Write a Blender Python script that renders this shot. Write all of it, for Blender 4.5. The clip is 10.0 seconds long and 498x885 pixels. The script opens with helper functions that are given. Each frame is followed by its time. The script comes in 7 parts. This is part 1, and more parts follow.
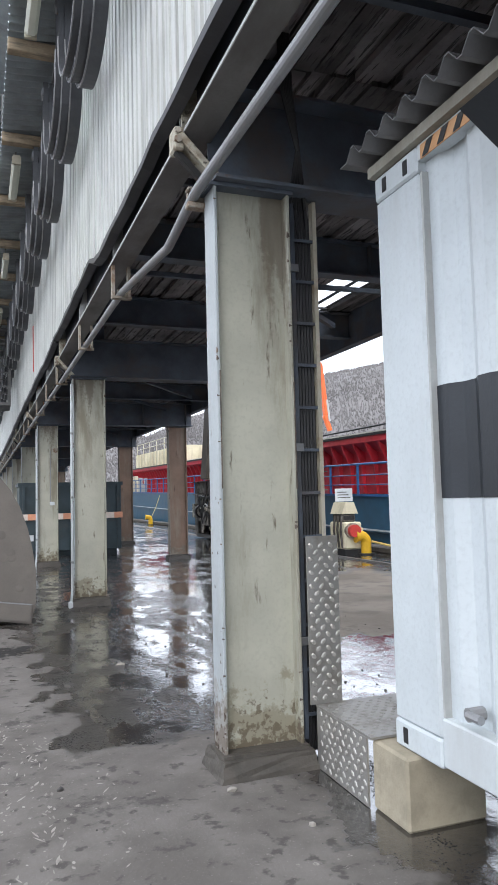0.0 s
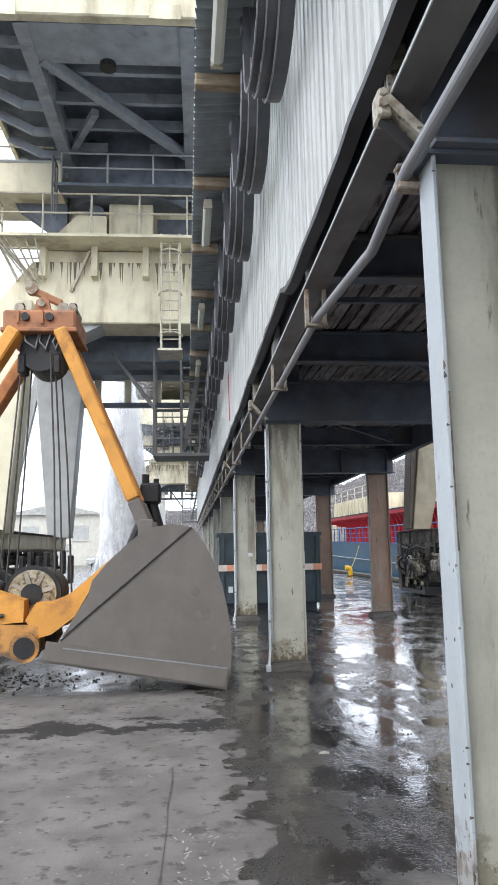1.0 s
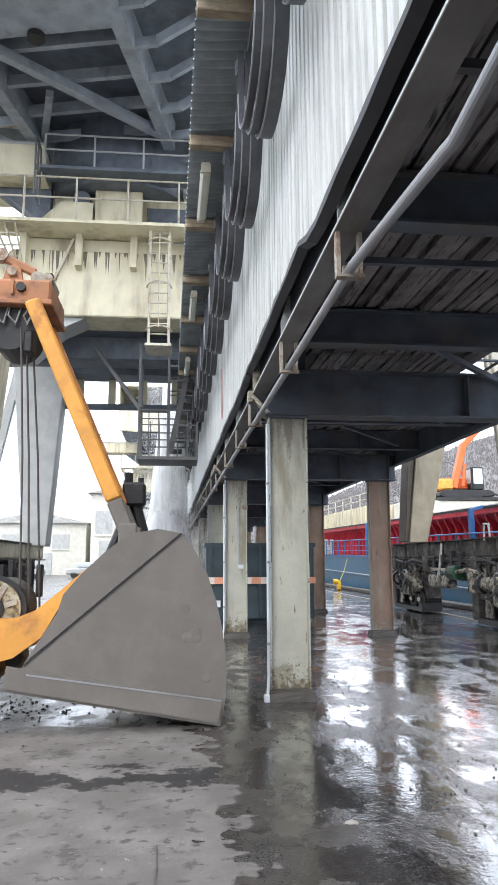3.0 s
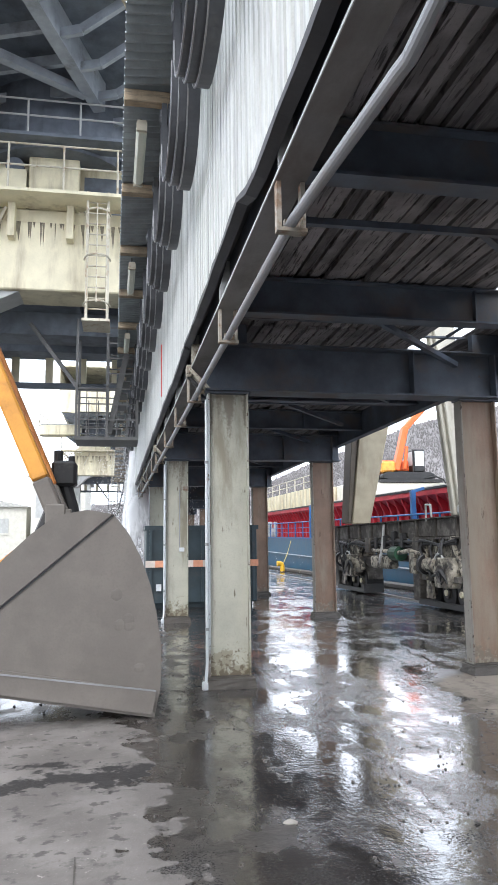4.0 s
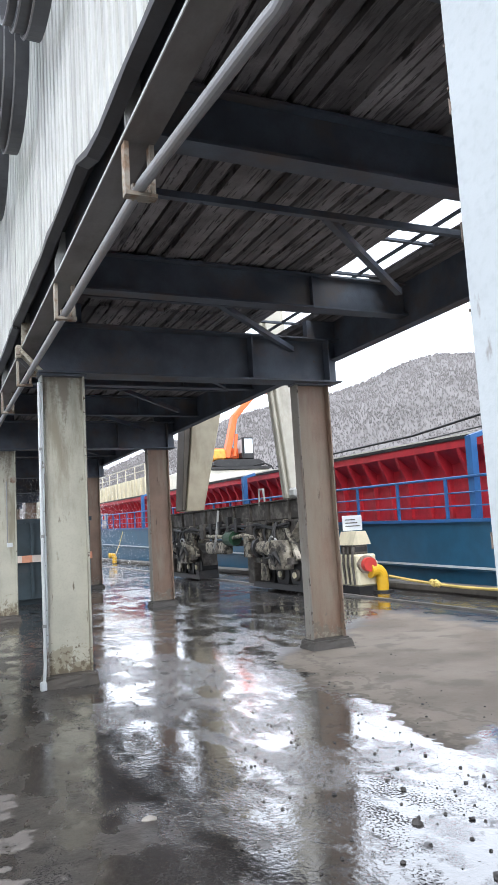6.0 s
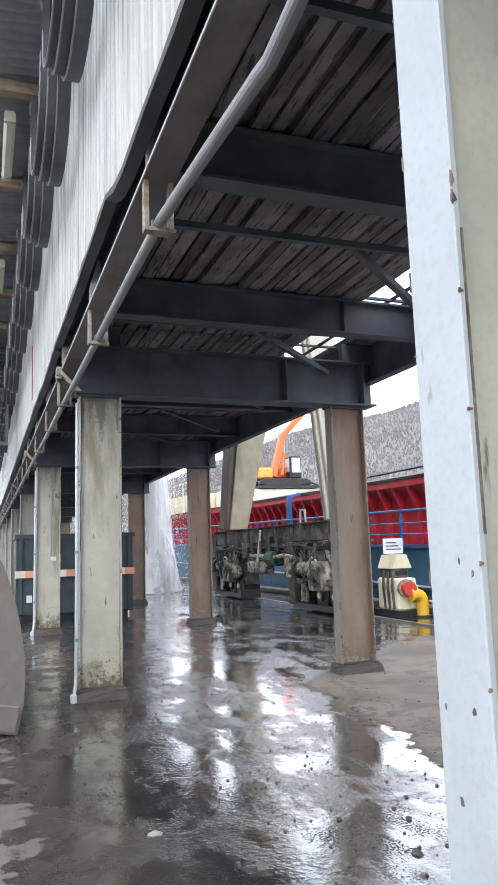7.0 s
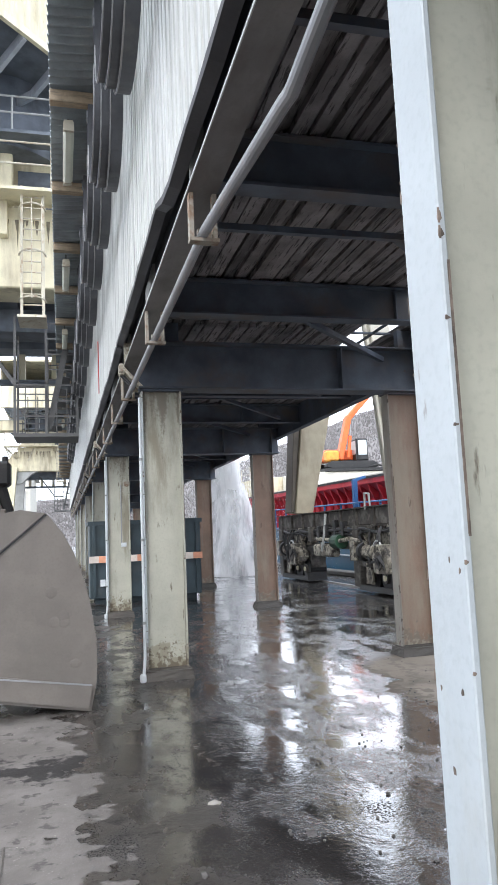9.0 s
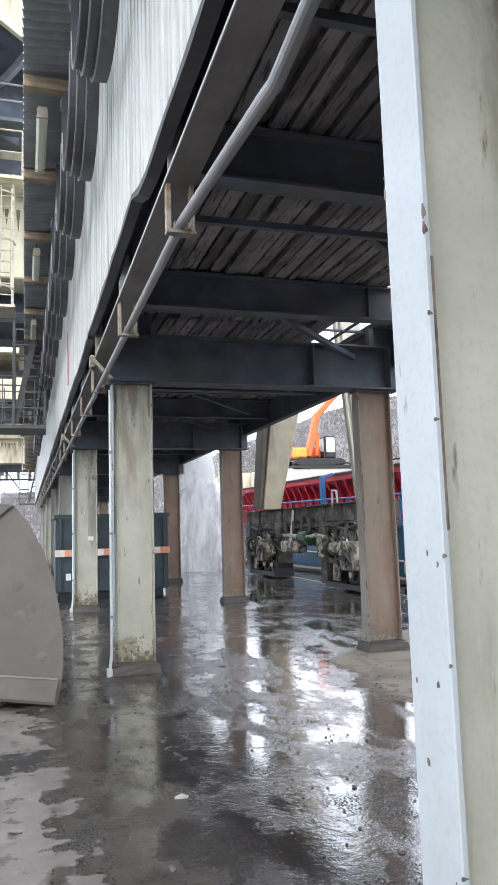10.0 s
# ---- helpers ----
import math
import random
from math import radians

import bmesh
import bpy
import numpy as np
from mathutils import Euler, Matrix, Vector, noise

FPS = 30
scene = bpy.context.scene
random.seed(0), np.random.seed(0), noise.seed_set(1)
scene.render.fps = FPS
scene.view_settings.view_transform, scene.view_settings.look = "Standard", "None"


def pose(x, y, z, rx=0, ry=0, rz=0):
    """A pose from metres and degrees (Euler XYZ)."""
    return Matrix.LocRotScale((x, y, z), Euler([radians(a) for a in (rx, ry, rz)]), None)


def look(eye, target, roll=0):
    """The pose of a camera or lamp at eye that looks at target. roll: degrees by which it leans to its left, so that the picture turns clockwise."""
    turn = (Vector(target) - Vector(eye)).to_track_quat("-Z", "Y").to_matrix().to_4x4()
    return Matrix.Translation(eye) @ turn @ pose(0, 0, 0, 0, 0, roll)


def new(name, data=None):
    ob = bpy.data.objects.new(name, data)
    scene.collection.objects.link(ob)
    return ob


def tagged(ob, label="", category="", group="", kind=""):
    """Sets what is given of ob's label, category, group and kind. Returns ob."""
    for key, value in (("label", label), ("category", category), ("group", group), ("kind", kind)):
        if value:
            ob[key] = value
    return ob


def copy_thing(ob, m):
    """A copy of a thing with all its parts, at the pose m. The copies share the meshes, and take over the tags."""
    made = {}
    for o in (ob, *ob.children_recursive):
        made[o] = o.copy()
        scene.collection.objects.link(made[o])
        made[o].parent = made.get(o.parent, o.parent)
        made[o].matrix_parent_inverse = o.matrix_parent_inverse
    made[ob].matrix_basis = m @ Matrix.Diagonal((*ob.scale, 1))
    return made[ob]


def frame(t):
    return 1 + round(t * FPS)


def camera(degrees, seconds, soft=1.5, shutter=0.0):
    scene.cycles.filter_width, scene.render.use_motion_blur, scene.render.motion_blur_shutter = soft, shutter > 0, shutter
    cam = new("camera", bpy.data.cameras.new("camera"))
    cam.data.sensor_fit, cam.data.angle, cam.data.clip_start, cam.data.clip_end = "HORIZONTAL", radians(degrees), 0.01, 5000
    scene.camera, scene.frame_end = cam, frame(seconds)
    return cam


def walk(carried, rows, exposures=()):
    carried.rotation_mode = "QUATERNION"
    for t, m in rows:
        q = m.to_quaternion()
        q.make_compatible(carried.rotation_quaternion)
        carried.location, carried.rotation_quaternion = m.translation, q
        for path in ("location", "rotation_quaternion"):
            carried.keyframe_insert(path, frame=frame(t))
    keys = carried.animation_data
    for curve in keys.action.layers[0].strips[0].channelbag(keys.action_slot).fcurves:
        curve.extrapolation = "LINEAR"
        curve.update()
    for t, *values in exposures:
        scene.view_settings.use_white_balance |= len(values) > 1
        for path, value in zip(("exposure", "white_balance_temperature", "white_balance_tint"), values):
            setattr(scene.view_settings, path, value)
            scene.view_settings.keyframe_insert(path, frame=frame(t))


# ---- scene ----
cam = camera(38.3, 10.0)
PATH = [
    (0, (0.0, 0.422, 1.465), (0.683, 2.296, 1.616), -1.4),
    (0.5, (0.15, 0.904, 1.505), (0.557, 2.853, 1.697), -1.7),
    (1, (0.148, 1.317, 1.531), (0.3, 3.29, 1.827), -1.0),
    (1.2, (0.123, 1.465, 1.49), (0.166, 3.437, 1.808), -1.7),
    (1.5, (0.19, 1.743, 1.503), (0.017, 3.711, 1.816), -2.8),
    (2, (0.155, 2.069, 1.513), (0.058, 4.042, 1.827), -2.8),
    (2.5, (0.066, 2.323, 1.523), (0.222, 4.279, 1.911), -0.5),
    (2.7, (0.051, 2.399, 1.526), (0.249, 4.356, 1.883), 0.0),
    (3.8, (0.177, 2.823, 1.513), (0.349, 4.793, 1.813), -1.0),
    (4, (0.183, 2.891, 1.515), (0.53, 4.84, 1.795), -0.7),
    (4.5, (0.189, 3.031, 1.507), (0.868, 4.898, 1.739), -1.6),
    (5, (0.185, 3.098, 1.5), (0.919, 4.941, 1.751), -2.3),
    (5.5, (0.108, 3.187, 1.505), (0.905, 5.01, 1.703), -3.3),
    (5.7, (0.075, 3.152, 1.48), (0.897, 4.961, 1.706), -3.9),
    (6.8, (0.257, 2.982, 1.492), (0.944, 4.843, 1.744), -1.1),
    (7, (0.265, 2.916, 1.5), (0.933, 4.779, 1.792), -1.8),
    (7.5, (0.259, 2.778, 1.516), (0.882, 4.659, 1.785), -2.0),
    (8, (0.317, 2.712, 1.533), (0.784, 4.643, 1.76), -1.3),
    (8.5, (0.348, 2.672, 1.537), (0.839, 4.599, 1.756), -1.1),
    (9, (0.318, 2.661, 1.54), (0.805, 4.584, 1.791), -2.4),
    (9.5, (0.288, 2.667, 1.538), (0.815, 4.579, 1.793), -2.3),
    (10, (0.289, 2.676, 1.531), (0.862, 4.578, 1.768), -1.7),
]
walk(cam, [(t, look(eye, target, roll)) for t, eye, target, roll in PATH],
     [(0.0, 0.25), (0.5, 0.45), (1.0, 0.35), (1.5, -0.08), (2.0, -0.15), (2.5, 0.42), (4.0, 0.68), (7.0, 0.64), (10.0, 0.64)])

# ---------------- world and light: bright overcast ----------------
world = bpy.data.worlds.new("overcast_sky")
scene.world = world
world.use_nodes = True
wn = world.node_tree
bg = wn.nodes["Background"]
sky = wn.nodes.new("ShaderNodeTexSky")
sky.sky_type = 'NISHITA'
sky.sun_disc = False
sky.sun_elevation, sky.sun_rotation = radians(45), radians(-152)
sky.air_density, sky.dust_density, sky.ozone_density = 1.0, 6.0, 1.0
soft_cloud = wn.nodes.new("ShaderNodeMix")
soft_cloud.data_type = 'RGBA'
soft_cloud.inputs[0].default_value = 0.86
soft_cloud.inputs[7].default_value = (12.6, 13.6, 15.4, 1)
wn.links.new(sky.outputs[0], soft_cloud.inputs[6])
wn.links.new(soft_cloud.outputs[2], bg.inputs[0])
bg.inputs[1].default_value = 0.15
sun_data = bpy.data.lights.new("sun", 'SUN')
sun_data.energy, sun_data.angle, sun_data.color = 0.9, radians(40), (1, 0.985, 0.96)
sun = new("sun", sun_data)
sun.matrix_world = look((-18, -34, 42), (0, 4, 0))
scene.view_settings.exposure = 0.0


# ---------------- materials ----------------
def node(nt, kind, **kw):
    n = nt.nodes.new(kind)
    for k, v in kw.items():
        n.inputs[k].default_value = v
    return n


def math_node(nt, op, a, b=0.0, c=None, clamp=False):
    n = nt.nodes.new("ShaderNodeMath")
    n.operation, n.use_clamp = op, clamp
    for i, v in enumerate((a, b) if c is None else (a, b, c)):
        if isinstance(v, (int, float)):
            n.inputs[i].default_value = v
        else:
            nt.links.new(v, n.inputs[i])
    return n.outputs[0]


def mix_rgb(nt, fac, a, b):
    n = nt.nodes.new("ShaderNodeMix")
    n.data_type = 'RGBA'
    for i, v in ((0, fac), (6, a), (7, b)):
        if isinstance(v, (int, float)):
            n.inputs[i].default_value = v
        elif isinstance(v, tuple):
            n.inputs[i].default_value = (*v, 1)
        else:
            nt.links.new(v, n.inputs[i])
    return n.outputs[2]


def smooth(nt, v, lo, hi):
    n = nt.nodes.new("ShaderNodeMapRange")
    n.interpolation_type = 'SMOOTHSTEP'
    nt.links.new(v, n.inputs[0])
    n.inputs[1].default_value, n.inputs[2].default_value = lo, hi
    return n.outputs[0]


def noise_of(nt, vec, scale, detail=4.0, rough=0.55):
    n = node(nt, "ShaderNodeTexNoise", Scale=scale, Detail=detail, Roughness=rough)
    nt.links.new(vec, n.inputs["Vector"])
    return n.outputs[0]


def spot_vector(nt, stretch=(1, 1, 1)):
    """Object space, shifted at random from object to object."""
    tc, info = nt.nodes.new("ShaderNodeTexCoord"), nt.nodes.new("ShaderNodeObjectInfo")
    sc = nt.nodes.new("ShaderNodeVectorMath")
    sc.operation = 'SCALE'
    sc.inputs[0].default_value = (13.1, 7.7, 5.3)
    nt.links.new(info.outputs["Random"], sc.inputs[3])
    ad = nt.nodes.new("ShaderNodeVectorMath")
    nt.links.new(tc.outputs["Object"], ad.inputs[0])
    nt.links.new(sc.outputs[0], ad.inputs[1])
    mp = nt.nodes.new("ShaderNodeMapping")
    nt.links.new(ad.outputs[0], mp.inputs[0])
    mp.inputs["Scale"].default_value = stretch
    return mp.outputs[0]


def mat(name, col, rough=0.6, metal=0.0, var=0.18, scale=2.5, fine=45.0, bump=0.12,
        dirt=None, amount=0.5, dscale=2.0, stretch=(1, 1, 1), edge=0.12, dirt2=None, amount2=0.35, dscale2=9.0,
        vary=0.0, spec=0.5):
    m = bpy.data.materials.new(name)
    m.use_nodes = True
    nt = m.node_tree
    b = nt.nodes["Principled BSDF"]
    vec, plain = spot_vector(nt, stretch), spot_vector(nt)
    n1, n2 = noise_of(nt, plain, scale, 5), noise_of(nt, plain, fine, 3)
    lo = tuple(c * (1 - var) for c in col)
    hi = tuple(min(1, c * (1 + var)) for c in col)
    c = mix_rgb(nt, smooth(nt, n1, 0.3, 0.7), lo, hi)
    c = mix_rgb(nt, math_node(nt, 'MULTIPLY', smooth(nt, n2, 0.45, 0.75), 0.25), c, tuple(x * 0.7 for x in col))
    r = math_node(nt, 'ADD', rough - 0.08, math_node(nt, 'MULTIPLY', n1, 0.16))
    if vary:
        info = nt.nodes.new("ShaderNodeObjectInfo")
        geo = nt.nodes.new("ShaderNodeNewGeometry")
        rnd = math_node(nt, 'FRACT', math_node(nt, 'ADD', info.outputs["Random"], geo.outputs["Random Per Island"]))
        hsv = nt.nodes.new("ShaderNodeHueSaturation")
        nt.links.new(math_node(nt, 'ADD', 1 - vary, math_node(nt, 'MULTIPLY', rnd, 2 * vary)), hsv.inputs["Value"])
        nt.links.new(c, hsv.inputs["Color"])
        c = hsv.outputs[0]
    if dirt:
        nd = noise_of(nt, vec, dscale, 7, 0.65)
        f = smooth(nt, nd, 1 - amount - edge, 1 - amount + edge)
        c = mix_rgb(nt, math_node(nt, 'MULTIPLY', f, 0.85), c, dirt)
        r = math_node(nt, 'ADD', r, math_node(nt, 'MULTIPLY', f, 0.15))
    if dirt2:
        nd = noise_of(nt, vec, dscale2, 6, 0.6)
        f = smooth(nt, nd, 1 - amount2 - 0.05, 1 - amount2 + 0.05)
        c = mix_rgb(nt, math_node(nt, 'MULTIPLY', f, 0.9), c, dirt2)
    nt.links.new(c, b.inputs["Base Color"])
    nt.links.new(math_node(nt, 'MINIMUM', r, 1.0), b.inputs["Roughness"])
    b.inputs["Metallic"].default_value = metal
    b.inputs["Specular IOR Level"].default_value = spec
    if bump:
        bn = node(nt, "ShaderNodeBump", Strength=bump, Distance=0.01)
        nt.links.new(n2, bn.inputs["Height"])
        nt.links.new(bn.outputs[0], b.inputs["Normal"])
    return m


M_COLUMN = mat("column_paint", (0.445, 0.44, 0.365), 0.5, var=0.10, dirt=(0.23, 0.205, 0.15), amount=0.40, dscale=1.5,
               stretch=(1.7, 1.7, 0.32), edge=0.09, dirt2=(0.105, 0.08, 0.055), amount2=0.335, dscale2=9)


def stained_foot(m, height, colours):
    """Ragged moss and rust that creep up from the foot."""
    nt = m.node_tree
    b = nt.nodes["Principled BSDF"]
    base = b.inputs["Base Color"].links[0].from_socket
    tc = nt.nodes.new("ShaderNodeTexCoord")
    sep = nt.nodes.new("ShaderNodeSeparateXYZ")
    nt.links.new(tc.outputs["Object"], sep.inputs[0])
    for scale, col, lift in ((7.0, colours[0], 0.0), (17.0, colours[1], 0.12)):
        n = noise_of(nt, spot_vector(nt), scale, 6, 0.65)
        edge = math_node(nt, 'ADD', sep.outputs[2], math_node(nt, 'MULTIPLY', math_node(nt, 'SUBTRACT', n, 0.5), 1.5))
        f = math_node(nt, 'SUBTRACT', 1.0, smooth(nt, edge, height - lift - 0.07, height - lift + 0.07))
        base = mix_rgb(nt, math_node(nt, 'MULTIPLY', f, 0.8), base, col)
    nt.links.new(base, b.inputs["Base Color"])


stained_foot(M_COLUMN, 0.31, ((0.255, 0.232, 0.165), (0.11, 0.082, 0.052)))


def stained_head(m, colour):
    """Rusty runs that come down from the head in long tongues."""
    nt = m.node_tree
    b = nt.nodes["Principled BSDF"]
    base = b.inputs["Base Color"].links[0].from_socket
    tc = nt.nodes.new("ShaderNodeTexCoord")
    sep = nt.nodes.new("ShaderNodeSeparateXYZ")
    nt.links.new(tc.outputs["Object"], sep.inputs[0])
    run = noise_of(nt, spot_vector(nt, (1.0, 1.0, 0.12)), 6.0, 4, 0.5)
    fleck = noise_of(nt, spot_vector(nt), 26.0, 5, 0.65)
    edge = math_node(nt, 'ADD', sep.outputs[2], math_node(nt, 'MULTIPLY', math_node(nt, 'SUBTRACT', run, 0.5), 5.0))
    edge = math_node(nt, 'ADD', edge, math_node(nt, 'MULTIPLY', math_node(nt, 'SUBTRACT', fleck, 0.5), 1.2))
    base = mix_rgb(nt, math_node(nt, 'MULTIPLY', smooth(nt, edge, 2.75, 3.35), 0.72), base, colour)
    nt.links.new(base, b.inputs["Base Color"])


stained_head(M_COLUMN, (0.155, 0.125, 0.092))
M_COLUMN_FOOT = mat("column_foot_paint", (0.44, 0.41, 0.31), 0.75, var=0.2, dirt=(0.20, 0.165, 0.085), amount=0.52, dscale=7,
                    dirt2=(0.085, 0.06, 0.04), amount2=0.45, dscale2=11)
# cool pale tone: open sky light is put into this flange colour
M_FLANGE = mat("skylit_flange_paint", (0.41, 0.445, 0.46), 0.45, var=0.06, dirt=(0.36, 0.35, 0.31), amount=0.36, dscale=2.2,
               stretch=(1, 1, 0.3), dirt2=(0.13, 0.085, 0.055), amount2=0.30, dscale2=12)
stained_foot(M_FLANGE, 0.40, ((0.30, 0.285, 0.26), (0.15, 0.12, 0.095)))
M_BROWN = mat("brown_column_paint", (0.255, 0.165, 0.115), 0.6, var=0.15, dirt=(0.33, 0.285, 0.22), amount=0.44, dscale=1.1,
              stretch=(1.6, 1.6, 0.3), dirt2=(0.085, 0.05, 0.035), amount2=0.31)
# worn brown greyed by the sky light on the -x flange, painted in
M_BROWN_FLANGE = mat("worn_skylit_brown_flange", (0.27, 0.245, 0.21), 0.6, var=0.15, dirt=(0.19, 0.125, 0.085), amount=0.45, dscale=1.5,
                     stretch=(1.6, 1.6, 0.3), dirt2=(0.085, 0.05, 0.035), amount2=0.3)
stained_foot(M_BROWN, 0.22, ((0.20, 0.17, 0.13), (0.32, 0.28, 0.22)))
M_CHIP = mat("chipped_rust", (0.13, 0.10, 0.08), 0.8, var=0.4, scale=20, vary=0.4)
M_PLINTH = mat("plinth_concrete", (0.088, 0.078, 0.067), 0.6, var=0.25, dirt=(0.06, 0.055, 0.048), amount=0.45, dscale=5, bump=0.4)
M_STEEL_DARK = mat("sooty_steel", (0.090, 0.108, 0.136), 0.55, var=0.3, dirt=(0.125, 0.105, 0.092), amount=0.42, dscale=2.0,
                   dirt2=(0.12, 0.075, 0.05), amount2=0.29, dscale2=6)
M_EDGE = mat("edge_beam_steel", (0.175, 0.168, 0.162), 0.5, metal=0.2, var=0.15, dirt=(0.12, 0.108, 0.098), amount=0.45, dscale=2,
             stretch=(1, 0.4, 1), dirt2=(0.2, 0.12, 0.07), amount2=0.2)
M_RUST = mat("rusty_bracket", (0.34, 0.31, 0.26), 0.75, var=0.25, dirt=(0.2, 0.11, 0.06), amount=0.45, dscale=12, bump=0.4)
M_BRACKET = mat("chipped_cream_paint", (0.42, 0.395, 0.32), 0.7, var=0.2, dirt=(0.20, 0.15, 0.10), amount=0.45, dscale=14, bump=0.4,
                dirt2=(0.06, 0.05, 0.042), amount2=0.38, dscale2=22)
M_PIPE = mat("galvanised_pipe", (0.27, 0.275, 0.285), 0.45, metal=0.3, var=0.1, dirt=(0.28, 0.27, 0.26), amount=0.4, dscale=3)
M_CLAD = mat("white_cladding", (0.55, 0.565, 0.54), 0.5, var=0.08, dirt=(0.30, 0.305, 0.29), amount=0.45, dscale=2.5, stretch=(1, 3, 0.10))
M_FLASH = mat("dark_flashing", (0.035, 0.036, 0.04), 0.5, var=0.3)
M_DECK = mat("deck_boards", (0.185, 0.172, 0.172), 0.75, var=0.35, vary=0.5, dirt=(0.34, 0.315, 0.305), amount=0.33, dscale=3,
             stretch=(6, 0.6, 1), bump=0.4, dirt2=(0.05, 0.046, 0.045), amount2=0.42, dscale2=7)
M_CANOPY = mat("canopy_sheet", (0.26, 0.295, 0.31), 0.5, var=0.2, dirt=(0.2, 0.2, 0.19), amount=0.3)
M_TIMBER = mat("weathered_timber", (0.33, 0.26, 0.18), 0.8, var=0.25, scale=5, stretch=(1, 8, 8), dirt=(0.2, 0.17, 0.13), amount=0.45, dscale=4, bump=0.3)
M_CABLE = mat("black_rubber", (0.078, 0.082, 0.092), 0.5, var=0.2, dirt=(0.13, 0.13, 0.13), amount=0.35)
M_CABLE_BLACK = mat("black_cable", (0.028, 0.028, 0.03), 0.5, var=0.2)
M_TUBE = mat("lamp_diffuser", (0.72, 0.74, 0.64), 0.4, var=0.06, dirt=(0.45, 0.45, 0.36), amount=0.3, dscale=4)
M_CONT = mat("container_white", (0.565, 0.61, 0.63), 0.45, var=0.05, dirt=(0.48, 0.50, 0.50), amount=0.36, dscale=1.4, stretch=(1, 1, 0.2),
             dirt2=(0.38, 0.35, 0.30), amount2=0.16, dscale2=16)
M_CONT_DARK = mat("container_dark_patch", (0.020, 0.024, 0.030), 0.45, var=0.2)
M_GREY_SHEET = mat("grey_roof_sheet", (0.17, 0.17, 0.175), 0.55, var=0.15, dirt=(0.14, 0.135, 0.13), amount=0.4)
M_ORANGE_STRIPE = mat("faded_orange", (0.55, 0.30, 0.14), 0.6, var=0.15, dirt=(0.4, 0.36, 0.3), amount=0.3)
M_CHECK = mat("checker_plate_aluminium", (0.36, 0.35, 0.33), 0.45, metal=0.55, var=0.15, dirt=(0.2, 0.18, 0.15), amount=0.4, dscale=4)
M_STUD = mat("checker_studs", (0.47, 0.45, 0.42), 0.4, metal=0.5, var=0.1)
M_BLOCK = mat("timber_block", (0.40, 0.35, 0.26), 0.8, var=0.15, dirt=(0.27, 0.24, 0.18), amount=0.45, dscale=4, bump=0.4)
M_GRAB = mat("grab_grey_steel", (0.148, 0.132, 0.116), 0.6, var=0.10, dirt=(0.12, 0.108, 0.095), amount=0.42, dscale=1.2,
             dirt2=(0.2, 0.185, 0.165), amount2=0.28, dscale2=3)
M_YELLOW = mat("grab_yellow", (0.66, 0.30, 0.05), 0.55, var=0.12, dirt=(0.33, 0.14, 0.045), amount=0.38, dscale=3,
               dirt2=(0.12, 0.075, 0.05), amount2=0.30, dscale2=8)
M_KNUCKLE = mat("worn_knuckle_steel", (0.42, 0.20, 0.05), 0.55, var=0.3, dirt=(0.09, 0.065, 0.045), amount=0.48, dscale=4)
M_STRUT_FAR = mat("grab_rusty_orange", (0.52, 0.20, 0.05), 0.6, var=0.2, dirt=(0.28, 0.11, 0.05), amount=0.45, dscale=3)
M_RUSTHEAD = mat("grab_head_paint", (0.38, 0.165, 0.075), 0.65, var=0.2, dirt=(0.19, 0.10, 0.065), amount=0.45, dscale=5)
M_BLACK = mat("greasy_black_steel", (0.022, 0.022, 0.023), 0.5, var=0.3, dirt=(0.07, 0.065, 0.06), amount=0.33, dscale=6, spec=0.35)
M_ROPE = mat("wire_rope", (0.07, 0.065, 0.06), 0.6)
M_CREAM = mat("crane_cream_paint", (0.69, 0.635, 0.46), 0.55, var=0.07, dirt=(0.33, 0.28, 0.19), amount=0.42, dscale=1.0,
              stretch=(1.4, 1.4, 0.25), dirt2=(0.2, 0.145, 0.09), amount2=0.25, dscale2=3)
M_WORN_GREY = mat("worn_warm_grey", (0.36, 0.345, 0.29), 0.55, var=0.1, dirt=(0.22, 0.20, 0.16), amount=0.42, stretch=(1, 1, 0.3))
M_SOOT = mat("soot_streak", (0.19, 0.165, 0.12), 0.8, var=0.3, scale=6)
# dark bluish grey: shade under the crane is put in this colour
M_CRANE_DARK = mat("crane_shaded_grey", (0.125, 0.145, 0.175), 0.6, var=0.2, dirt=(0.07, 0.08, 0.095), amount=0.42, dscale=1.2)
M_CRANE_GREY = mat("crane_leg_grey", (0.42, 0.43, 0.42), 0.55, var=0.1, dirt=(0.3, 0.29, 0.26), amount=0.35, stretch=(1, 1, 0.3))
# rib grey, darkened and cooled by underside shade painted in
M_CRANE_RIB = mat("crane_shaded_rib", (0.30, 0.33, 0.365), 0.6, var=0.15, dirt=(0.16, 0.165, 0.17), amount=0.38)
M_BOGIE_CREAM = mat("grimy_bogie_cream", (0.44, 0.405, 0.325), 0.6, var=0.15, dirt=(0.08, 0.068, 0.055), amount=0.50, dscale=3.5,
                    dirt2=(0.025, 0.022, 0.02), amount2=0.46, dscale2=6)
M_GREEN = mat("pump_green", (0.025, 0.085, 0.045), 0.5, var=0.2, dirt=(0.03, 0.03, 0.028), amount=0.45)
M_RAIL = mat("pale_handrail", (0.52, 0.485, 0.39), 0.5, var=0.12, dirt=(0.28, 0.19, 0.11), amount=0.42, dscale=5)
M_RAIL_DARK = mat("dark_handrail", (0.10, 0.10, 0.10), 0.55)
M_TAN = mat("quay_leg_tan", (0.385, 0.335, 0.235), 0.55, var=0.1, dirt=(0.25, 0.205, 0.14), amount=0.42, stretch=(1, 1, 0.3))
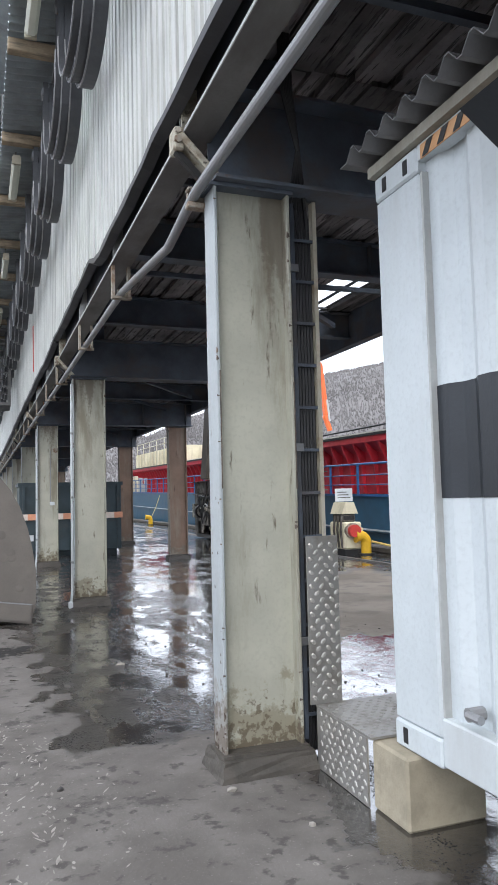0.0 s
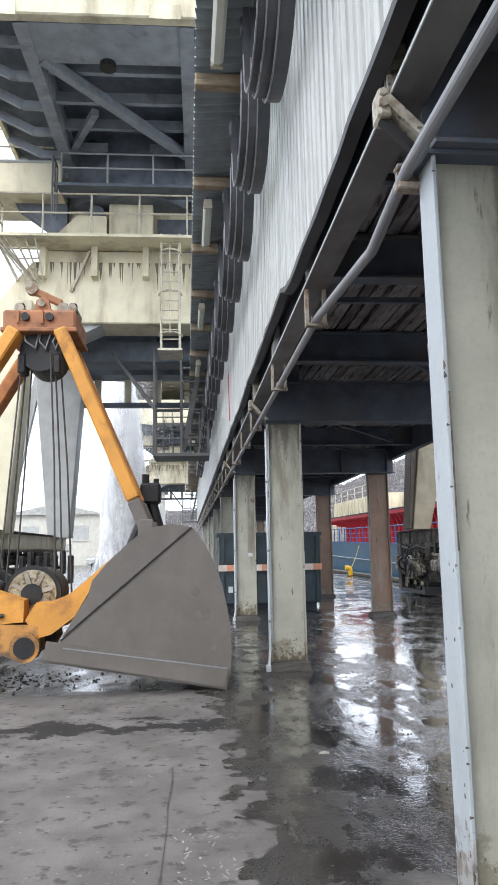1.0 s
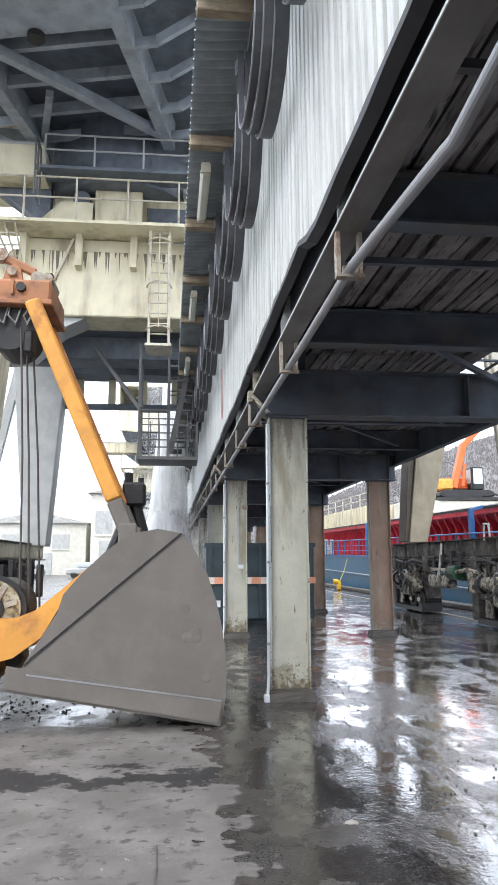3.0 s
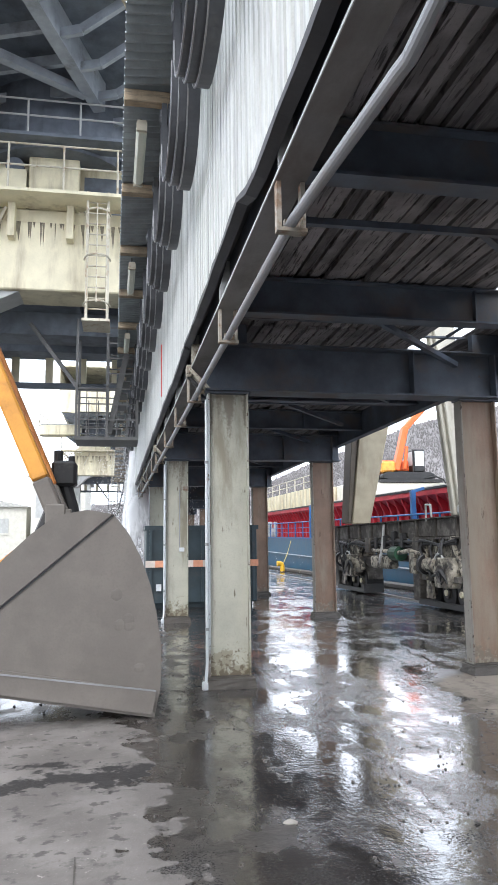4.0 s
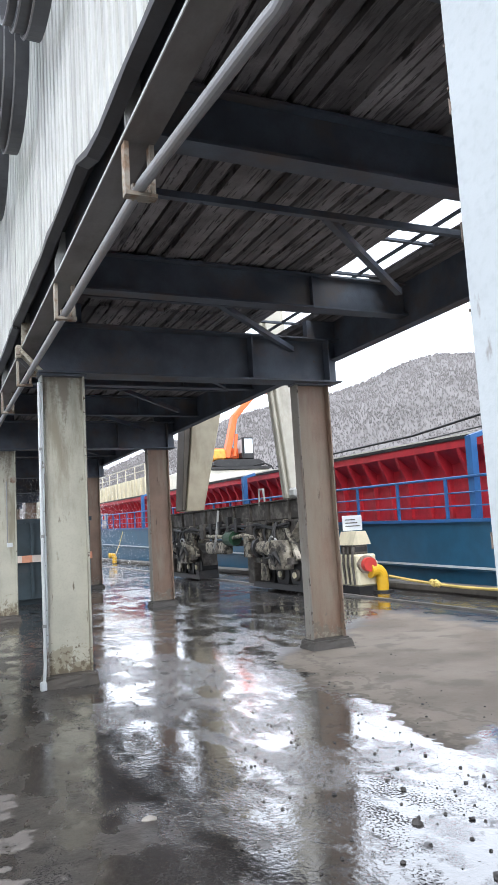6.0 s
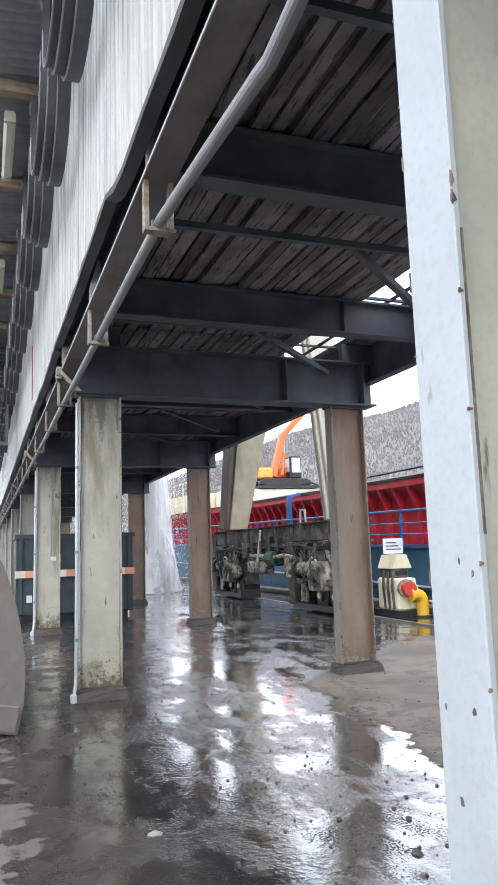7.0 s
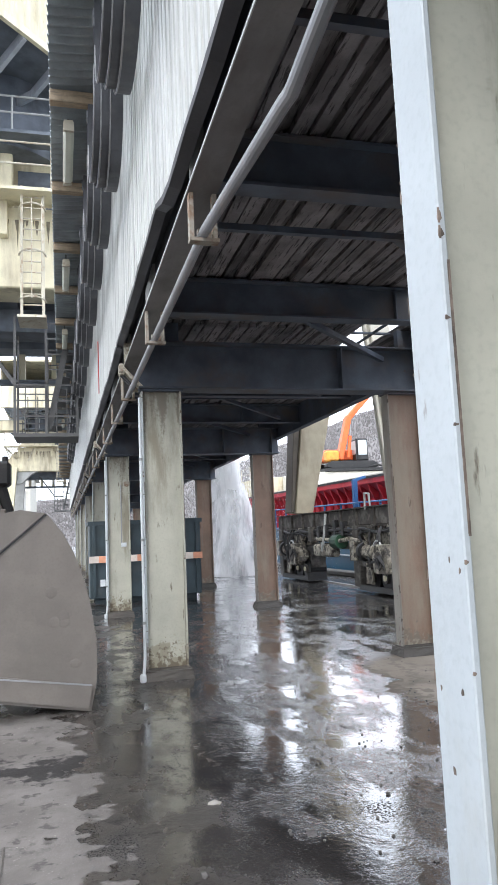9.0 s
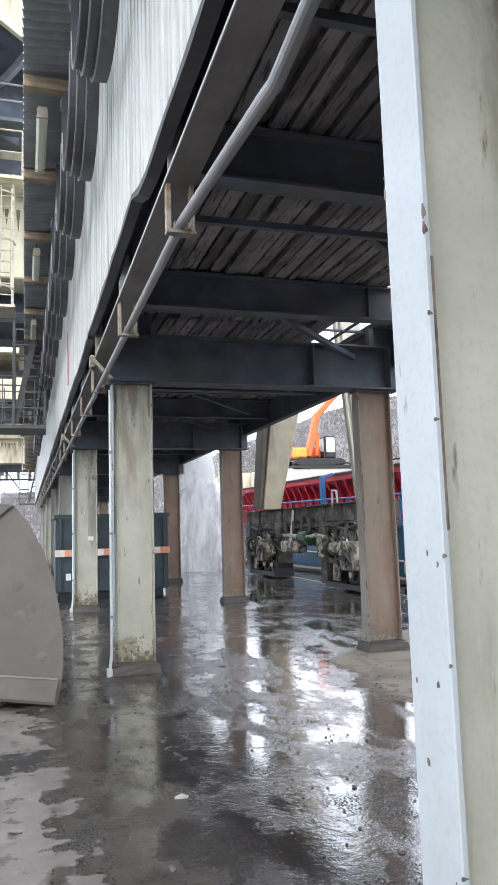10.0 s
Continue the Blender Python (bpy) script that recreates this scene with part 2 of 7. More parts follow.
# dark copy of the leg tan: the side face's shade as colour
M_TAN_DARK = mat("quay_leg_shaded_side", (0.10, 0.08, 0.06), 0.6, var=0.2)
M_BOGIE = mat("bogie_grey_grease", (0.155, 0.142, 0.125), 0.6, var=0.3, dirt=(0.04, 0.035, 0.03), amount=0.55, dscale=3,
              dirt2=(0.26, 0.15, 0.08), amount2=0.26, dscale2=5)
M_BLUE = mat("hull_blue", (0.017, 0.096, 0.175), 0.4, var=0.12, dirt=(0.035, 0.11, 0.19), amount=0.35, dscale=0.8, dirt2=(0.3, 0.36, 0.4), amount2=0.11, dscale2=2.5)
M_BLUE_RAIL = mat("rail_blue", (0.03, 0.13, 0.33), 0.45, var=0.1)
M_RED = mat("coaming_red", (0.48, 0.022, 0.035), 0.5, var=0.15, dirt=(0.30, 0.02, 0.03), amount=0.4, dscale=1.0)
M_WHITE_LINE = mat("chalky_white", (0.6, 0.64, 0.66), 0.6, var=0.1)
M_CHALK = mat("chalk_scratch", (0.31, 0.29, 0.26), 0.85, var=0.25, scale=8)
M_EXC = mat("excavator_orange", (0.72, 0.13, 0.03), 0.45, var=0.1)
M_GLASS_PALE = mat("cab_window", (0.5, 0.55, 0.58), 0.12, var=0.05, bump=0)
M_BOLLARD = mat("bollard_yellow", (0.72, 0.42, 0.02), 0.5, var=0.12, dirt=(0.4, 0.25, 0.06), amount=0.3)
M_HEMP = mat("mooring_rope", (0.55, 0.42, 0.13), 0.8, var=0.2)
M_REDCAP = mat("red_plastic", (0.6, 0.06, 0.05), 0.4)
M_SKIP = mat("dark_teal_skip", (0.035, 0.055, 0.065), 0.5, var=0.2, dirt=(0.07, 0.075, 0.075), amount=0.35)
M_STRIPE_W = mat("stripe_white", (0.7, 0.62, 0.55), 0.6)
M_STRIPE_O = mat("stripe_orange", (0.72, 0.33, 0.2), 0.6)
M_WARE = mat("warehouse_cladding", (0.60, 0.585, 0.52), 0.7, var=0.08)
M_WROOF = mat("warehouse_roof", (0.4, 0.4, 0.38), 0.7)
M_HILL = mat("hillside_soil", (0.17, 0.16, 0.157), 0.95, var=0.15, scale=0.02, fine=0.3, bump=0, dirt=(0.21, 0.203, 0.203), amount=0.42, dscale=0.03)
M_TREES = mat("bare_woods", (0.175, 0.165, 0.162), 0.95, var=0.14, scale=0.03, fine=1.0, bump=0, vary=0.09)
M_WATER = mat("harbour_water", (0.03, 0.04, 0.045), 0.12, var=0.1, scale=0.6, fine=3, bump=0.5)
M_STONE = mat("loose_stones", (0.065, 0.06, 0.056), 0.6, var=0.2, vary=0.5, bump=0.3)
M_RAILSTEEL = mat("crane_rail_steel", (0.25, 0.24, 0.23), 0.35, metal=0.7)

# spray: loose drops of water
M_SPRAY = bpy.data.materials.new("water_spray")
M_SPRAY.use_nodes = True
snt = M_SPRAY.node_tree
sb = snt.nodes["Principled BSDF"]
sb.inputs["Base Color"].default_value = (0.98, 0.98, 0.98, 1)
sb.inputs["Roughness"].default_value = 0.4
s_thin = node(snt, "ShaderNodeBsdfTranslucent", Color=(0.97, 0.98, 1.0, 1))
s_clear = node(snt, "ShaderNodeBsdfTransparent")
s_mix, s_all = snt.nodes.new("ShaderNodeMixShader"), snt.nodes.new("ShaderNodeMixShader")
s_mix.inputs[0].default_value, s_all.inputs[0].default_value = 0.0, 1.0
snt.links.new(sb.outputs[0], s_mix.inputs[1])
snt.links.new(s_thin.outputs[0], s_mix.inputs[2])
snt.links.new(s_clear.outputs[0], s_all.inputs[1])
snt.links.new(s_mix.outputs[0], s_all.inputs[2])
snt.links.new(s_all.outputs[0], snt.nodes["Material Output"].inputs[0])


# mist: a thin white veil with gaps
M_MIST = bpy.data.materials.new("drifting_mist")
M_MIST.use_nodes = True
mnt = M_MIST.node_tree
m_front = node(mnt, "ShaderNodeBsdfDiffuse", Color=(0.98, 0.98, 0.98, 1))
m_thin = node(mnt, "ShaderNodeBsdfTranslucent", Color=(0.98, 0.98, 0.98, 1))
m_clear = node(mnt, "ShaderNodeBsdfTransparent")
m_body, m_all = mnt.nodes.new("ShaderNodeMixShader"), mnt.nodes.new("ShaderNodeMixShader")
m_body.inputs[0].default_value = 0.15
mnt.links.new(m_front.outputs[0], m_body.inputs[1])
mnt.links.new(m_thin.outputs[0], m_body.inputs[2])
m_noise = noise_of(mnt, spot_vector(mnt, (1.6, 1.6, 0.28)), 1.3, 5, 0.6)
mnt.links.new(math_node(mnt, 'MULTIPLY', smooth(mnt, m_noise, 0.26, 0.62), 0.88), m_all.inputs[0])
mnt.links.new(m_clear.outputs[0], m_all.inputs[1])
mnt.links.new(m_body.outputs[0], m_all.inputs[2])
mnt.links.new(m_all.outputs[0], mnt.nodes["Material Output"].inputs[0])


def ground_material():
    m = bpy.data.materials.new("yard_concrete")
    m.use_nodes = True
    nt = m.node_tree
    b = nt.nodes["Principled BSDF"]
    tc = nt.nodes.new("ShaderNodeTexCoord")
    v = tc.outputs["Object"]
    sep = nt.nodes.new("ShaderNodeSeparateXYZ")
    nt.links.new(v, sep.inputs[0])
    x, y = sep.outputs[0], sep.outputs[1]
    big, mid, small, fine = (noise_of(nt, v, s, 5) for s in (0.7, 2.3, 9.0, 70.0))
    wob = math_node(nt, 'ADD', math_node(nt, 'MULTIPLY', math_node(nt, 'SUBTRACT', mid, 0.5), 1.1),
                    math_node(nt, 'MULTIPLY', math_node(nt, 'SUBTRACT', small, 0.5), 0.4))
    xe, ye = math_node(nt, 'ADD', x, wob), math_node(nt, 'ADD', y, wob)
    # dry yard beside the shed, with a wet runnel across it
    left = math_node(nt, 'SUBTRACT', 1.0, smooth(nt, math_node(nt, 'ADD', xe, math_node(nt, 'MULTIPLY', y, 0.03)), 0.60, 0.65))
    left = math_node(nt, 'MULTIPLY', left, math_node(nt, 'SUBTRACT', 1.0, smooth(nt, ye, 9.3, 9.8)))
    rag = noise_of(nt, v, 5.0, 6, 0.7)
    run = math_node(nt, 'ABSOLUTE', math_node(nt, 'SUBTRACT', math_node(nt, 'ADD', ye, math_node(nt, 'MULTIPLY', math_node(nt, 'SUBTRACT', rag, 0.5), 0.9)), 8.0))
    damp = math_node(nt, 'SUBTRACT', 1.0, smooth(nt, run, 0.13, 0.25))
    near = math_node(nt, 'SUBTRACT', 1.0, smooth(nt, ye, 4.75, 4.95))
    near = math_node(nt, 'MULTIPLY', near, math_node(nt, 'SUBTRACT', 1.0, smooth(nt, xe, 1.45, 1.6)))
    # dry sandy slab under the quay side of the shed
    slope = math_node(nt, 'SUBTRACT', xe, math_node(nt, 'MULTIPLY', math_node(nt, 'SUBTRACT', y, 7.0), 0.08))
    sand = smooth(nt, slope, 3.2, 3.24)
    sand = math_node(nt, 'MULTIPLY', sand, smooth(nt, ye, 7.0, 7.12))
    sand = math_node(nt, 'MULTIPLY', sand, math_node(nt, 'SUBTRACT', 1.0, smooth(nt, math_node(nt, 'SUBTRACT', ye, math_node(nt, 'MULTIPLY', x, 0.75)), 7.7, 8.3)))
    sand = math_node(nt, 'MULTIPLY', sand, math_node(nt, 'SUBTRACT', 1.0, smooth(nt, xe, 6.6, 7.4)))
    dry = math_node(nt, 'MAXIMUM', math_node(nt, 'MAXIMUM', left, near), sand)
    conc = mix_rgb(nt, smooth(nt, mid, 0.35, 0.7), (0.130, 0.118, 0.108), (0.196, 0.181, 0.167))
    conc = mix_rgb(nt, smooth(nt, small, 0.56, 0.66), conc, (0.085, 0.078, 0.072))
    blot = noise_of(nt, v, 1.4, 7, 0.7)
    conc = mix_rgb(nt, math_node(nt, 'MULTIPLY', smooth(nt, blot, 0.57, 0.66), 0.7), conc, (0.050, 0.046, 0.043))
    conc = mix_rgb(nt, math_node(nt, 'MULTIPLY', smooth(nt, fine, 0.62, 0.7), 0.5), conc, (0.27, 0.255, 0.24))
    # chalky scuffs
    scuff = noise_of(nt, v, 16.0, 6, 0.75)
    scuff = math_node(nt, 'MULTIPLY', smooth(nt, scuff, 0.61, 0.66), smooth(nt, big, 0.42, 0.55))
    conc = mix_rgb(nt, math_node(nt, 'MULTIPLY', scuff, 0.6), conc, (0.42, 0.39, 0.35))
    sandc = mix_rgb(nt, smooth(nt, big, 0.35, 0.65), (0.165, 0.134, 0.104), (0.25, 0.212, 0.17))
    sandc = mix_rgb(nt, math_node(nt, 'MULTIPLY', smooth(nt, mid, 0.50, 0.64), 0.6), sandc, (0.125, 0.105, 0.083))
    # tide marks along the edge of the sand
    for lo, hi, tint in ((3.24, 3.31, 0.6), (3.55, 3.60, 0.35)):
        rim = math_node(nt, 'SUBTRACT', smooth(nt, slope, lo - 0.03, lo), smooth(nt, slope, hi, hi + 0.05))
        sandc = mix_rgb(nt, math_node(nt, 'MULTIPLY', rim, tint), sandc, (0.085, 0.070, 0.055))
    conc = mix_rgb(nt, math_node(nt, 'MULTIPLY', damp, 0.95), conc, (0.022, 0.020, 0.019))
    conc = mix_rgb(nt, sand, conc, sandc)
    wetc = mix_rgb(nt, smooth(nt, mid, 0.35, 0.65), (0.027, 0.024, 0.023), (0.052, 0.047, 0.044))
    # standing water is smooth; the film between lies over a gritty surface
    stretch = nt.nodes.new("ShaderNodeMapping")
    stretch.inputs["Scale"].default_value = (1.0, 0.45, 1.0)
    nt.links.new(v, stretch.inputs[0])
    film = noise_of(nt, stretch.outputs[0], 3.2, 6, 0.6)
    pool = smooth(nt, math_node(nt, 'ADD', math_node(nt, 'MULTIPLY', big, 0.45), math_node(nt, 'MULTIPLY', film, 0.55)), 0.45, 0.53)
    wet = math_node(nt, 'SUBTRACT', 1.0, dry)
    flood = smooth(nt, math_node(nt, 'ADD', xe, math_node(nt, 'MULTIPLY', math_node(nt, 'SUBTRACT', film, 0.5), 1.8)), 0.80, 1.25)
    # crumbs of coal that stand out of the film, in drifts
    crumb = noise_of(nt, v, 70.0, 4, 0.65)
    drift = noise_of(nt, stretch.outputs[0], 1.9, 6, 0.72)
    drift = smooth(nt, drift, 0.45, 0.62)
    drift = math_node(nt, 'MULTIPLY', drift, math_node(nt, 'SUBTRACT', 1.0, math_node(nt, 'MULTIPLY', smooth(nt, xe, 2.3, 2.9), 0.55)))
    level = math_node(nt, 'SUBTRACT', 0.665, math_node(nt, 'MULTIPLY', drift, 0.17))
    grit = smooth(nt, math_node(nt, 'SUBTRACT', crumb, level), 0.0, 0.035)
    wetc = mix_rgb(nt, flood, mix_rgb(nt, smooth(nt, small, 0.4, 0.65), (0.034, 0.029, 0.025), (0.060, 0.052, 0.045)), wetc)

    wr = math_node(nt, 'SUBTRACT', 0.26, math_node(nt, 'MULTIPLY', pool, 0.19))
    wr = math_node(nt, 'ADD', wr, math_node(nt, 'MULTIPLY', math_node(nt, 'SUBTRACT', 1.0, flood), 0.12))
    wr = math_node(nt, 'MAXIMUM', wr, math_node(nt, 'MULTIPLY', grit, 0.7))
    # ragged places where the film has run off the concrete
    torn = smooth(nt, noise_of(nt, v, 4.6, 9, 0.78), 0.54, 0.61)
    torn = math_node(nt, 'MULTIPLY', torn, math_node(nt, 'SUBTRACT', 1.0, math_node(nt, 'MULTIPLY', pool, 0.35)))
    wr = math_node(nt, 'MAXIMUM', wr, math_node(nt, 'MULTIPLY', torn, 0.42))
    mixr = math_node(nt, 'ADD', math_node(nt, 'MULTIPLY', wr, wet), math_node(nt, 'MULTIPLY', dry, 0.8))
    nt.links.new(mixr, b.inputs["Roughness"])
    wetc = mix_rgb(nt, math_node(nt, 'MULTIPLY', torn, 0.8), wetc, (0.020, 0.018, 0.017))
    wetc = mix_rgb(nt, grit, wetc, (0.012, 0.011, 0.011))
    nt.links.new(mix_rgb(nt, dry, wetc, conc), b.inputs["Base Color"])
    bare = math_node(nt, 'MULTIPLY', wet, math_node(nt, 'SUBTRACT', 1.0, math_node(nt, 'MAXIMUM', grit, math_node(nt, 'MULTIPLY', torn, 0.8))))
    nt.links.new(math_node(nt, 'ADD', 0.35, math_node(nt, 'MULTIPLY', bare, 0.65)), b.inputs["Specular IOR Level"])
    nt.links.new(math_node(nt, 'MULTIPLY', bare, math_node(nt, 'ADD', 0.12, math_node(nt, 'MULTIPLY', flood, 0.88))), b.inputs["Coat Weight"])
    b.inputs["Coat IOR"].default_value = 1.6
    nt.links.new(math_node(nt, 'ADD', math_node(nt, 'MULTIPLY', math_node(nt, 'SUBTRACT', 1.0, pool), 0.17), 0.045), b.inputs["Coat Roughness"])
    peb = noise_of(nt, v, 26.0, 4)
    h = math_node(nt, 'ADD', math_node(nt, 'MULTIPLY', small, 0.30), math_node(nt, 'ADD', math_node(nt, 'MULTIPLY', peb, 0.28), math_node(nt, 'MULTIPLY', fine, 0.10)))
    h = math_node(nt, 'ADD', h, math_node(nt, 'MULTIPLY', grit, 0.12))
    amp = math_node(nt, 'ADD', math_node(nt, 'MULTIPLY', math_node(nt, 'SUBTRACT', 1.0, pool), 0.60), 0.14)
    amp = math_node(nt, 'MAXIMUM', amp, math_node(nt, 'MULTIPLY', grit, 0.7))
    amp = math_node(nt, 'MAXIMUM', amp, math_node(nt, 'MULTIPLY', dry, 0.6))
    bn = node(nt, "ShaderNodeBump", Distance=0.02)
    nt.links.new(amp, bn.inputs["Strength"])
    nt.links.new(h, bn.inputs["Height"])
    nt.links.new(bn.outputs[0], b.inputs["Normal"])
    nt.links.new(bn.outputs[0], b.inputs["Coat Normal"])
    return m


M_GROUND = ground_material()

# ---------------- builders ----------------
ORIGIN = {}


def bx(bm, x0, x1, y0, y1, z0, z1, turn=None):
    m = Matrix.Translation(((x0 + x1) / 2, (y0 + y1) / 2, (z0 + z1) / 2))
    if turn is not None:
        m = m @ turn
    m = m @ Matrix.Diagonal((abs(x1 - x0), abs(y1 - y0), abs(z1 - z0), 1))
    bmesh.ops.create_cube(bm, size=1, matrix=m)
    return bm


def bar(bm, p0, p1, w, h=None, up=(0, 0, 1)):
    """A square bar from p0 to p1, w wide and h high."""
    p0, p1 = Vector(p0), Vector(p1)
    d = p1 - p0
    a = d.normalized()
    s = a.cross(Vector(up))
    s = s.normalized() if s.length > 1e-4 else a.cross(Vector((0, 1, 0))).normalized()
    u = s.cross(a)
    m = Matrix((s, a, u)).transposed().to_4x4()
    m.translation = (p0 + p1) / 2
    bmesh.ops.create_cube(bm, size=1, matrix=m @ Matrix.Diagonal((w, d.length, h or w, 1)))
    return bm


def rod(bm, p0, p1, r, n=8, r2=None):
    p0, p1 = Vector(p0), Vector(p1)
    d = p1 - p0
    m = d.to_track_quat('Z', 'Y').to_matrix().to_4x4()
    m.translation = (p0 + p1) / 2
    bmesh.ops.create_cone(bm, cap_ends=True, segments=n, radius1=r, radius2=r if r2 is None else r2, depth=d.length, matrix=m)
    return bm


def prism(bm, pts, y0, y1):
    """An outline in x and z, drawn out from y0 to y1."""
    a = [bm.verts.new((x, y0, z)) for x, z in pts]
    b = [bm.verts.new((x, y1, z)) for x, z in pts]
    bm.faces.new(a)
    bm.faces.new(b[::-1])
    for i in range(len(pts)):
        j = (i + 1) % len(pts)
        bm.faces.new((a[i], b[i], b[j], a[j]))
    bmesh.ops.recalc_face_normals(bm, faces=bm.faces)
    return bm


def prism_x(bm, pts, x0, x1):
    """An outline in y and z, drawn out from x0 to x1."""
    a = [bm.verts.new((x0, y, z)) for y, z in pts]
    b = [bm.verts.new((x1, y, z)) for y, z in pts]
    bm.faces.new(a)
    bm.faces.new(b[::-1])
    for i in range(len(pts)):
        j = (i + 1) % len(pts)
        bm.faces.new((a[i], b[i], b[j], a[j]))
    bmesh.ops.recalc_face_normals(bm, faces=bm.faces)
    return bm


def sheet(bm, rows_a, rows_b, thick):
    """A sheet between two rows of points, with a thickness (a vector)."""
    t = Vector(thick)
    layers = []
    for off in (Vector((0, 0, 0)), t):
        layers.append(([bm.verts.new(Vector(p) + off) for p in rows_a], [bm.verts.new(Vector(p) + off) for p in rows_b]))
    n = len(rows_a)
    for a, b in layers:
        for i in range(n - 1):
            bm.faces.new((a[i], a[i + 1], b[i + 1], b[i]))
    (a0, b0), (a1, b1) = layers
    for i in range(n - 1):
        bm.faces.new((a0[i], a1[i], a1[i + 1], a0[i + 1]))
        bm.faces.new((b0[i], b0[i + 1], b1[i + 1], b1[i]))
    bm.faces.new((a0[0], b0[0], b1[0], a1[0]))
    bm.faces.new((a0[-1], a1[-1], b1[-1], b0[-1]))
    bmesh.ops.recalc_face_normals(bm, faces=bm.faces)
    return bm


def bevelled(bm, w):
    bmesh.ops.bevel(bm, geom=list(bm.edges), offset=w, segments=1, affect='EDGES', profile=0.5)
    return bm


def mesh_of(name, bm, material):
    me = bpy.data.meshes.new(name)
    bm.to_mesh(me)
    bm.free()
    me.materials.append(material)
    return me


def thing(name, at, label, category, group="", kind=""):
    ob = new(name)
    ob.location = at
    ob.empty_display_size = 0.2
    ORIGIN[ob.name] = Vector(at)
    return tagged(ob, label, category, group, kind)


def part(name, bm, material, parent, label=""):
    me = mesh_of(name, bm, material)
    org = ORIGIN[parent.name]
    me.transform(Matrix.Translation(-org))
    ob = new(name, me)
    ob.parent = parent
    ORIGIN[ob.name] = org
    return tagged(ob, label) if label else ob


def solo(name, bm, material, label, category, group="", kind="", at=(0, 0, 0)):
    me = mesh_of(name, bm, material)
    me.transform(Matrix.Translation(-Vector(at)))
    ob = new(name, me)
    ob.location = at
    ORIGIN[ob.name] = Vector(at)
    return tagged(ob, label, category, group, kind)


def B():
    return bmesh.new()


def wave_y(y0, y1, pitch, depth, flat=0.3):
    """Trapezoid ribs along y: pairs of (y, rise)."""
    out, y = [], y0
    while y < y1 - 1e-6:
        for f, r in ((0.0, 0), (flat, 0), (0.5, 1), (0.5 + flat, 1)):
            if y + f * pitch <= y1:
                out.append((y + f * pitch, r * depth))
        y += pitch
    out.append((y1, 0))
    return out


def groove_y(y0, y1, pitch, depth):
    """Wide pans with narrow grooves along y: pairs of (y, rise)."""
    out, y = [], y0
    while y < y1 - 1e-6:
        for f, r in ((0.0, 0), (0.22, 0), (0.30, 1), (0.92, 1)):
            if y + f * pitch <= y1:
                out.append((y + f * pitch, r * depth))
        y += pitch
    out.append((y1, 0))
    return out

# ---------------- setting ----------------
BAY, Y_COL = 6.62, 4.19
Y0, Y1 = -8.0, 58.5

bm = B()
for xa, xb in ((-400, 9.5),):
    vs = [bm.verts.new(p) for p in ((xa, -200, 0), (xb, -200, 0), (xb, 500, 0), (xa, 500, 0), (xb, -200, -3), (xb, 500, -3))]
    bm.faces.new(vs[:4])
    bm.faces.new((vs[1], vs[4], vs[5], vs[2]))
solo("ground", bm, M_GROUND, "wet and dry stained concrete yard with puddles", "ground", kind="structure")
bm = B()
vs = [bm.verts.new(p) for p in ((9.4, -200, -1.3), (700, -200, -1.3), (700, 700, -1.3), (9.4, 700, -1.3))]
bm.faces.new(vs)
solo("water", bm, M_WATER, "dark harbour water beside the quay", "water", kind="structure")
bm = B()
bx(bm, 9.1, 9.5, -60, 160, 0.002, 0.16)
bevelled(bm, 0.03)
solo("kerb", bm, M_PLINTH, "worn concrete kerb along the quay edge", "kerb", kind="structure")
bm = B()
bx(bm, 7.715, 7.785, -40, 120, 0.003, 0.035)
solo("crane_rail", bm, M_RAILSTEEL, "worn steel crane rail set in the quay", "rail", kind="structure")
bm = B()
y = -2.0
rj = random.Random(2)
xa = 0.05
while y < 6.6:
    xb = -0.0 - 0.02 * (y / 6) + rj.uniform(-0.012, 0.012)
    w = rj.uniform(0.002, 0.008)
    l = rj.uniform(0.12, 0.4)
    sheet(bm, [(xa - w, y, 0.002), (xa + w, y, 0.002)], [(xb - w, y + l, 0.002), (xb + w, y + l, 0.002)], (0, 0, 0.001))
    xa, y = xb, y + l + rj.choice((0.0, 0.0, 0.0, 0.05))
solo("ground_joint", bm, M_PLINTH, "dark joint between concrete slabs", "joint", kind="structure")


def eave(y):
    """Height of the cladding's lower edge, which climbs where two lengths meet."""
    f = min(1.0, max(0.0, (y - 6.85) / 0.5))
    return 3.672 + 0.113 * f * f * (3 - 2 * f)


